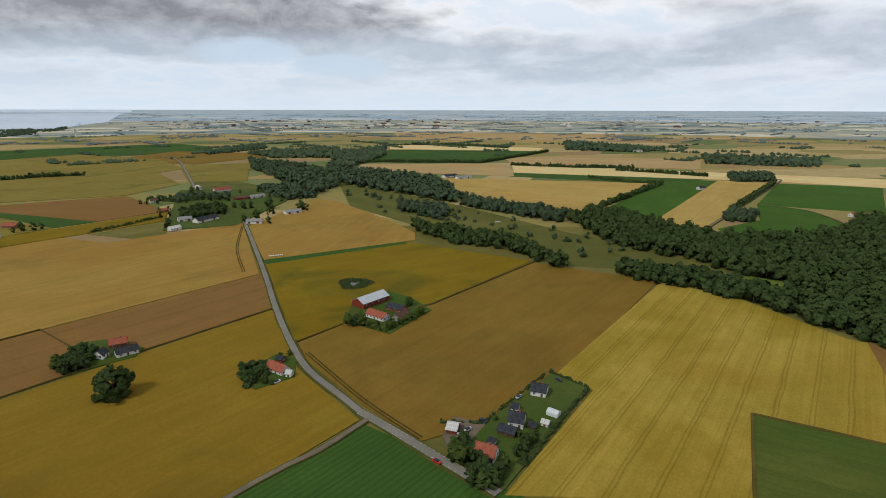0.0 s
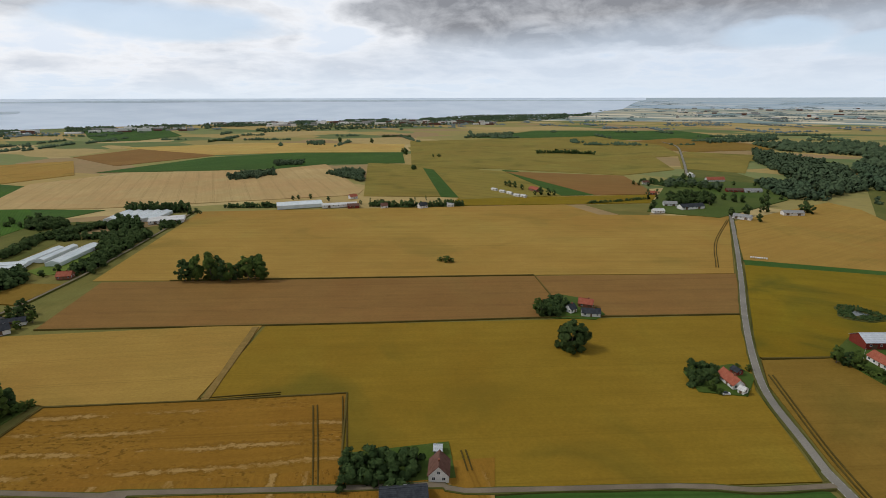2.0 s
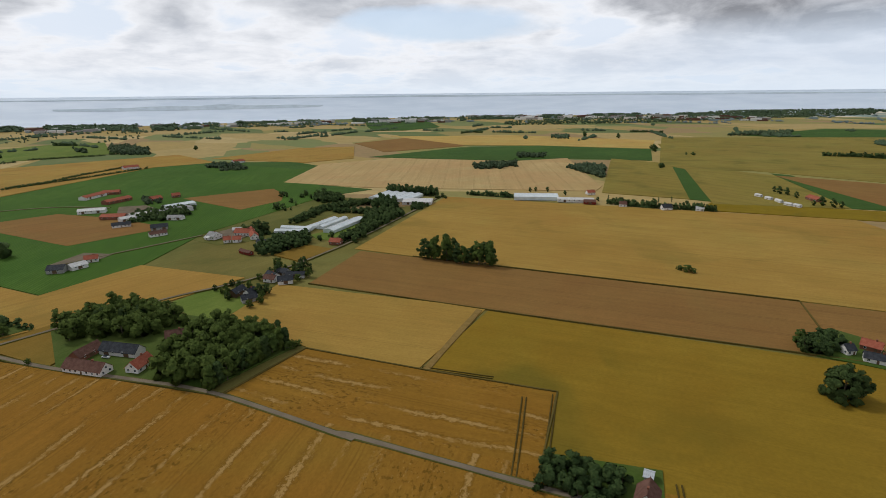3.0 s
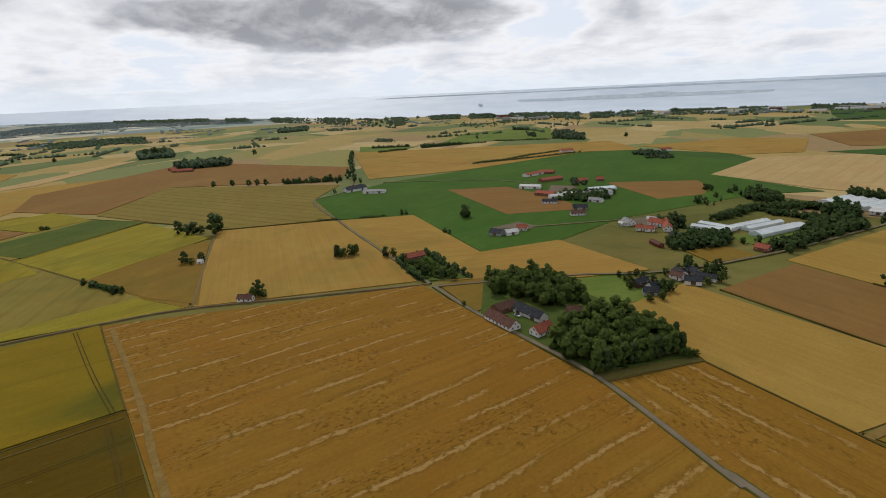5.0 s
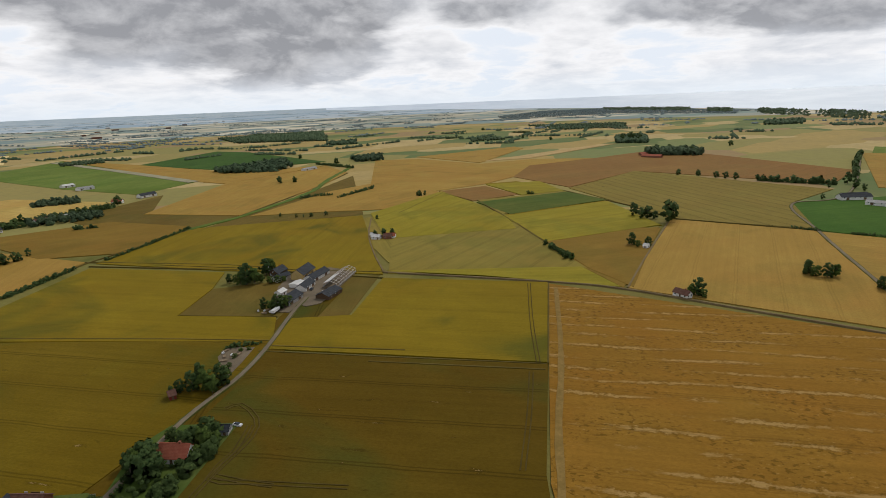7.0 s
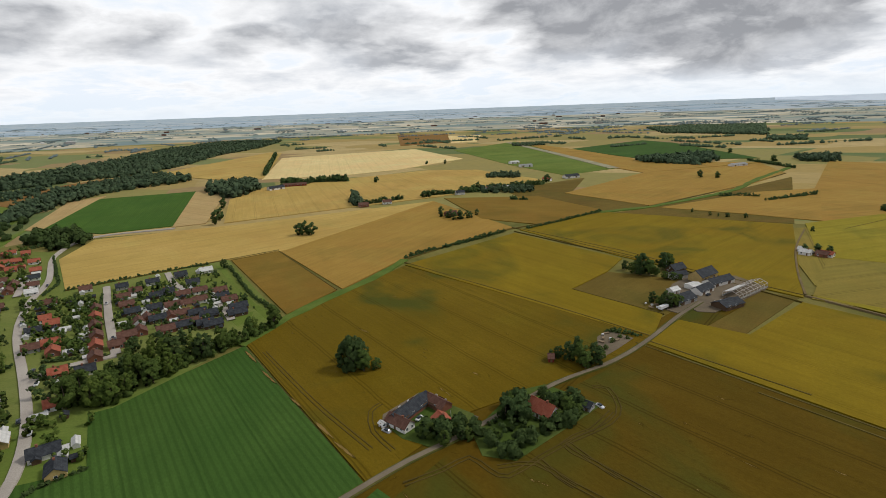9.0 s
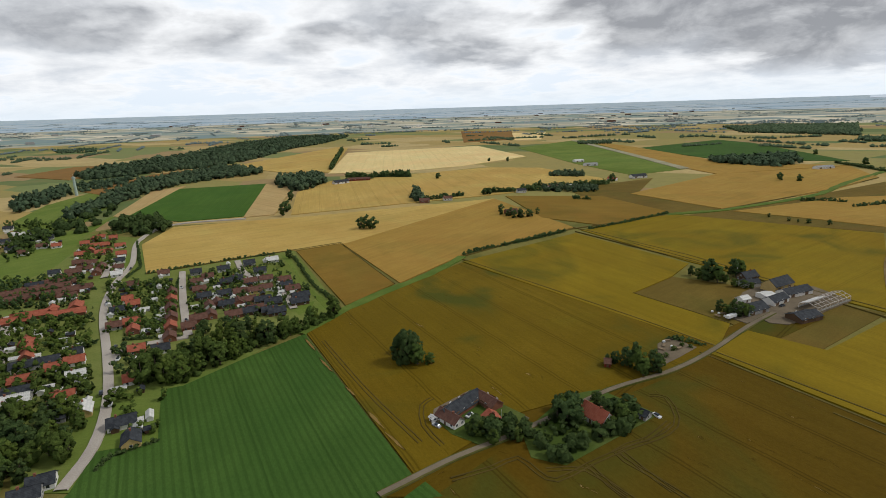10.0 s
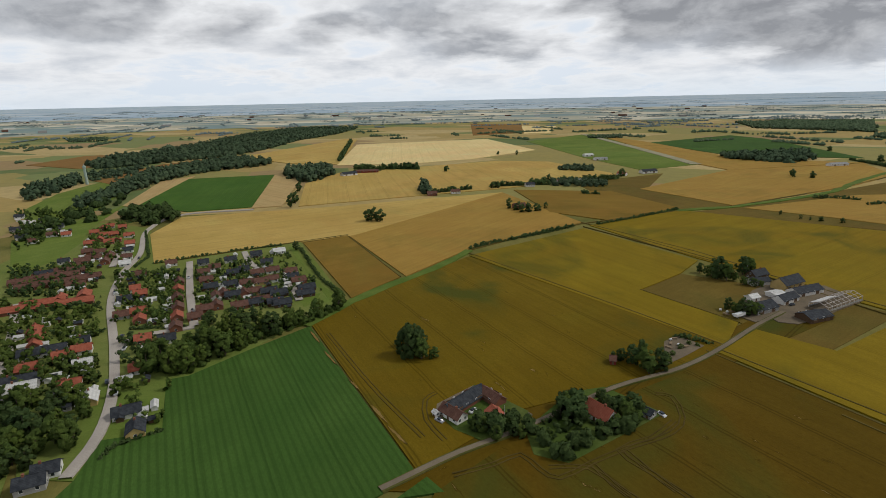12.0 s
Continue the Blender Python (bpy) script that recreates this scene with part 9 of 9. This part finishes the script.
def flagpole(x, y, height):
    root = new("flagpole")
    bm = bmesh.new()
    limb(bm, Vector((0, 0, -0.3)), Vector((0, 0, height)), 0.10, 0.05, 8)
    part("pole", bm, FRAME, root)
    bm = bmesh.new()
    bmesh.ops.create_icosphere(bm, subdivisions=1, radius=0.14, matrix=Matrix.Translation((0, 0, height + 0.1)))
    part("finial", bm, PAINTS["silver"], root)
    root.matrix_world = pose(x, y, 0.4, 0, 0, 0)
    return tagged(root, "bare white flagpole in a farm garden", "flagpole", "flagpoles")


def slender_tower(x, y, height):
    """A tall thin tower: a tapered shaft with a wider head and a mast."""
    root = new("tower")
    green = plaster("pale green paint", (0.42, 0.52, 0.46))
    for name, a, b, ra, rb in (("shaft", 0.0, 0.86, 0.075, 0.055), ("head", 0.86, 0.95, 0.085, 0.085), ("cap", 0.95, 0.985, 0.085, 0.03), ("mast", 0.985, 1.12, 0.008, 0.004)):
        bm = bmesh.new()
        limb(bm, Vector((0, 0, a * height)), Vector((0, 0, b * height)), ra * height, rb * height, 14)
        part(name, bm, green, root)
    root.matrix_world = pose(x, y, 0, 0, 0, 0)
    return tagged(root, "tall slender pale green tower among fields", "tower")


def ferry(x, y, turn):
    p = land(x, y)
    k = p.length / max(1.0, math.hypot(x, y))
    root = new("ferry")
    bm = bevelled_box(120, 22, 12, 4)
    for q in bm.verts:
        if q.co.x > 40:
            q.co.y *= 0.45
    bmesh.ops.translate(bm, verts=bm.verts[:], vec=(0, 0, 6))
    part("hull", bm, PAINTS["white"], root)
    bm = bevelled_box(90, 18, 12, 2)
    bmesh.ops.translate(bm, verts=bm.verts[:], vec=(-4, 0, 17))
    part("deckhouse", bm, PAINTS["white"], root)
    bm = bevelled_box(10, 6, 8, 1)
    bmesh.ops.translate(bm, verts=bm.verts[:], vec=(-22, 0, 26))
    part("funnel", bm, PAINTS["silver"], root)
    root.matrix_world = Matrix.LocRotScale(p + Vector((0, 0, 1.0)), Euler((0, 0, radians(turn))), (k, k, k))
    return tagged(root, "white passenger ferry out on the sound", "ferry")


def far_town(name, az0, az1, r0, r1, count, seed, label):
    """Pale blocks of a far town, a few metres of picture each, too many to tell apart."""
    rng = random.Random(seed)
    bm = bmesh.new()
    for i in range(count):
        az, r = radians(rng.uniform(az0, az1)), rng.uniform(r0, r1)
        x, y = CENTRE[0] - math.sin(az) * r, CENTRE[1] + math.cos(az) * r
        p = land(x, y)
        k = p.length / r
        w, d, h = rng.uniform(10, 34) * k, rng.uniform(8, 18) * k, rng.uniform(5, 14) * k
        slot = rng.choice((0, 0, 1, 2))
        c, s = math.cos(az), math.sin(az)
        v = [bm.verts.new((p.x + c * a - s * b, p.y + s * a + c * b, p.z + z)) for z in (-0.5, h) for a, b in ((-w, -d), (w, -d), (w, d), (-w, d))]
        for f in ((4, 5, 6, 7), (0, 1, 5, 4), (1, 2, 6, 5), (2, 3, 7, 6), (3, 0, 4, 7)):
            bm.faces.new([v[q] for q in f]).material_index = slot
    bmesh.ops.recalc_face_normals(bm, faces=bm.faces[:])
    me = bpy.data.meshes.new(name)
    bm.to_mesh(me)
    bm.free()
    for m in (WALLS["white"][0], ROOFS["brown"][0], WALLS["grey"][0]):
        me.materials.append(m)
    return tagged(new(name, me), label, "far houses", kind="stuff")


car(64.7, 183.4, -63, "red", 1.3)
car(82.4, 199.3, 17, "white", 1.1)
car(86.0, 200.6, 23, "silver", 1.1)
car(95.7, 204.9, -60, "dark", 1.1)
car(151.0, 227.8, -78, "dark", 0.5)
car(121.6, 218.6, 30, "silver", 1.1)
car(345.1, -366.1, -50, "dark", 1.3)
car(260.9, -326.5, -56, "white", 1.3)
car(291.3, -286.5, -44, "silver", 1.3)
car(173.7, -170.4, -50, "white", 1.3)
car(186.8, -178.2, -47, "dark", 1.3)
car(210.3, -268.0, -53, "silver", 1.3)
car(238.1, -365.0, 133, "white", 1.3)
car(177.5, -328.9, 130, "dark", 1.3)
car(6.5, 278.0, 32, "white", 0.5)
car(-69.8, -208.7, 127, "white", 0.5)
car(8.2, -193.0, -118, "white", 1.1)
car(20.6, -183.6, -30, "silver", 0.5)
car(-133.5, -344.1, -137, "white", 1.1)
car(-164.4, -356.0, -138, "dark", 1.1)
car(-324.5, 18.5, 43, "white", 1.1)
car(208.5, -210.9, -60, "white", 1.3)
car(223.4, -224.3, -59, "dark", 1.3)
farm_trailer(-127.8, -328.6, -138)
for x, y, turn in ((-122.6, -335.4, 20), (-124.9, -331.2, 64), (-119.4, -338.2, -15), (-143.0, -367.4, 40), (-148.3, -371.2, 5), (-143.6, -360.8, 70), (-83.5, -286.0, 25), (-86.6, -280.2, 60), (17.8, -189.2, 10), (14.2, -198.0, 50)):
    wrapped_pallet(x, y, turn)
for x, y, turn in ((-121.2, -332.0, -40), (-125.6, -336.8, 30), (-147.2, -363.6, 50), (-159.6, -369.0, -48), (-85.6, -288.6, 10), (-82.9, -281.6, 75), (-90.4, -279.4, 40), (-81.2, -276.2, -30), (19.4, -193.6, 30), (20.6, -188.0, -60)):
    board_stack(x, y, turn)
bale_row(22.7, 547.2, 7, 8)
bale_row(306.1, 622.8, -20, 4)
pond(79.2, 432.1, 14.6, 14.7, -12)
frame_hall(-191.6, -364.4, 39.8, 11, -137)
water_tower(-805, 3310, 34)
slender_tower(824, -756, 34)
flagpole(-153.3, -417.1, 11.0)
flagpole(-6.1, -188.5, 8.3)
flagpole(69.2, 347.3, 9.6)
ferry(-5179, -284, 20)
far_town("far_town", -22, 6, 4200, 8500, 130, 4, "pale houses and halls of a far town")
far_town("far_town", 24, 52, 2900, 3300, 110, 5, "roofs of a coastal village by the sound")
far_town("far_town", 52, 92, 2650, 2950, 60, 9, "houses of a village near the shore")
far_town("far_town", -75, -30, 4500, 9500, 70, 6, "scattered far farms and halls")
far_town("far_town", 165, 235, 3800, 9000, 90, 7, "scattered pale farms towards the horizon")


# ---- village gardens ----
def garden_trees(poly, count, low, high, group, seed):
    """Fruit trees and shrubs between the houses, too many to tell apart."""
    rng = np.random.default_rng(seed)
    xs, ys = [p[0] for p in poly], [p[1] for p in poly]
    pts, rad, hearts, done = [], [], [], 0
    while done < count:
        x, y = rng.uniform(min(xs), max(xs)), rng.uniform(min(ys), max(ys))
        if not inside(x, y, poly):
            continue
        done += 1
        h = rng.uniform(low, high)
        w = h * rng.uniform(0.28, 0.45)
        for k in range(5):
            u = (k + 0.5) / 5
            ww, az = 0.8 * w * math.sin(math.pi * (0.15 + 0.78 * u)) ** 0.6 * math.sqrt(rng.uniform(0.1, 1)), rng.uniform(0, 6.283)
            pts.append((x + math.cos(az) * ww, y + math.sin(az) * ww, h * (0.14 + 0.76 * u)))
            rad.append(h * rng.uniform(0.14, 0.23))
            hearts.append((x, y, 0.35 * h))
    ob = new("garden_trees", clump_mesh("garden_trees", pts, rad, rng, (LEAF_SUNLIT, LEAF, LEAF_DARK)[seed % 3], 16, 0.6, hearts=hearts))
    return tagged(ob, "fruit trees and shrubs between the village houses", "garden trees", kind="stuff")


garden_trees([(355, -231), (346, -253), (215, -151), (224, -140)], 70, 4, 9, "garden trees of the village", 16)
garden_trees([(336, -332), (241, -236), (199, -244), (279, -340)], 140, 2, 5, "garden trees of the village", 12)
garden_trees([(274, -349), (223, -412), (144, -321), (160, -286), (197, -256)], 200, 2, 5, "garden trees of the village", 13)
garden_trees([(415, -305), (349, -330), (174, -161), (207, -145)], 120, 2, 5, "garden trees of the village", 14)
garden_trees([(431, -318), (370, -342), (304, -284), (361, -264)], 60, 3, 7, "garden trees of the village", 15)
garden_trees([(336, -332), (241, -236), (199, -244), (279, -340)], 110, 3.5, 8, "garden trees of the village", 1)
garden_trees([(274, -349), (223, -412), (144, -321), (160, -286), (197, -256)], 150, 3, 7, "garden trees of the village", 2)
garden_trees([(338, -246), (280, -261), (223, -208), (269, -193)], 95, 4, 8, "garden trees of the village", 3)
garden_trees([(266, -190), (217, -202), (174, -161), (207, -145)], 100, 4, 8, "garden trees of the village", 4)
garden_trees([(431, -318), (370, -342), (304, -284), (361, -264)], 110, 4, 8, "garden trees of the village", 5)
garden_trees([(472, -425), (497, -502), (412, -433), (340, -347), (390, -356)], 60, 4, 8, "garden trees of the village", 6)
garden_trees([(685, -514), (613, -539), (491, -423), (486, -360)], 80, 5, 10, "garden trees of the village", 7)
garden_trees([(224, -223), (203, -234), (186, -215), (187, -189)], 18, 4, 8, "garden trees of the village", 8)
garden_trees([(184, -179), (160, -189), (134, -155), (147, -145)], 16, 4, 8, "garden trees of the village", 9)
garden_trees([(58, 349), (80, 322), (116, 349), (102, 343), (83, 332)], 30, 3, 7, "garden trees of the village", 10)
garden_trees([(-17, -185), (-29, -204), (-46, -194), (-67, -207), (-33, -170)], 26, 3, 7, "garden trees of the village", 11)
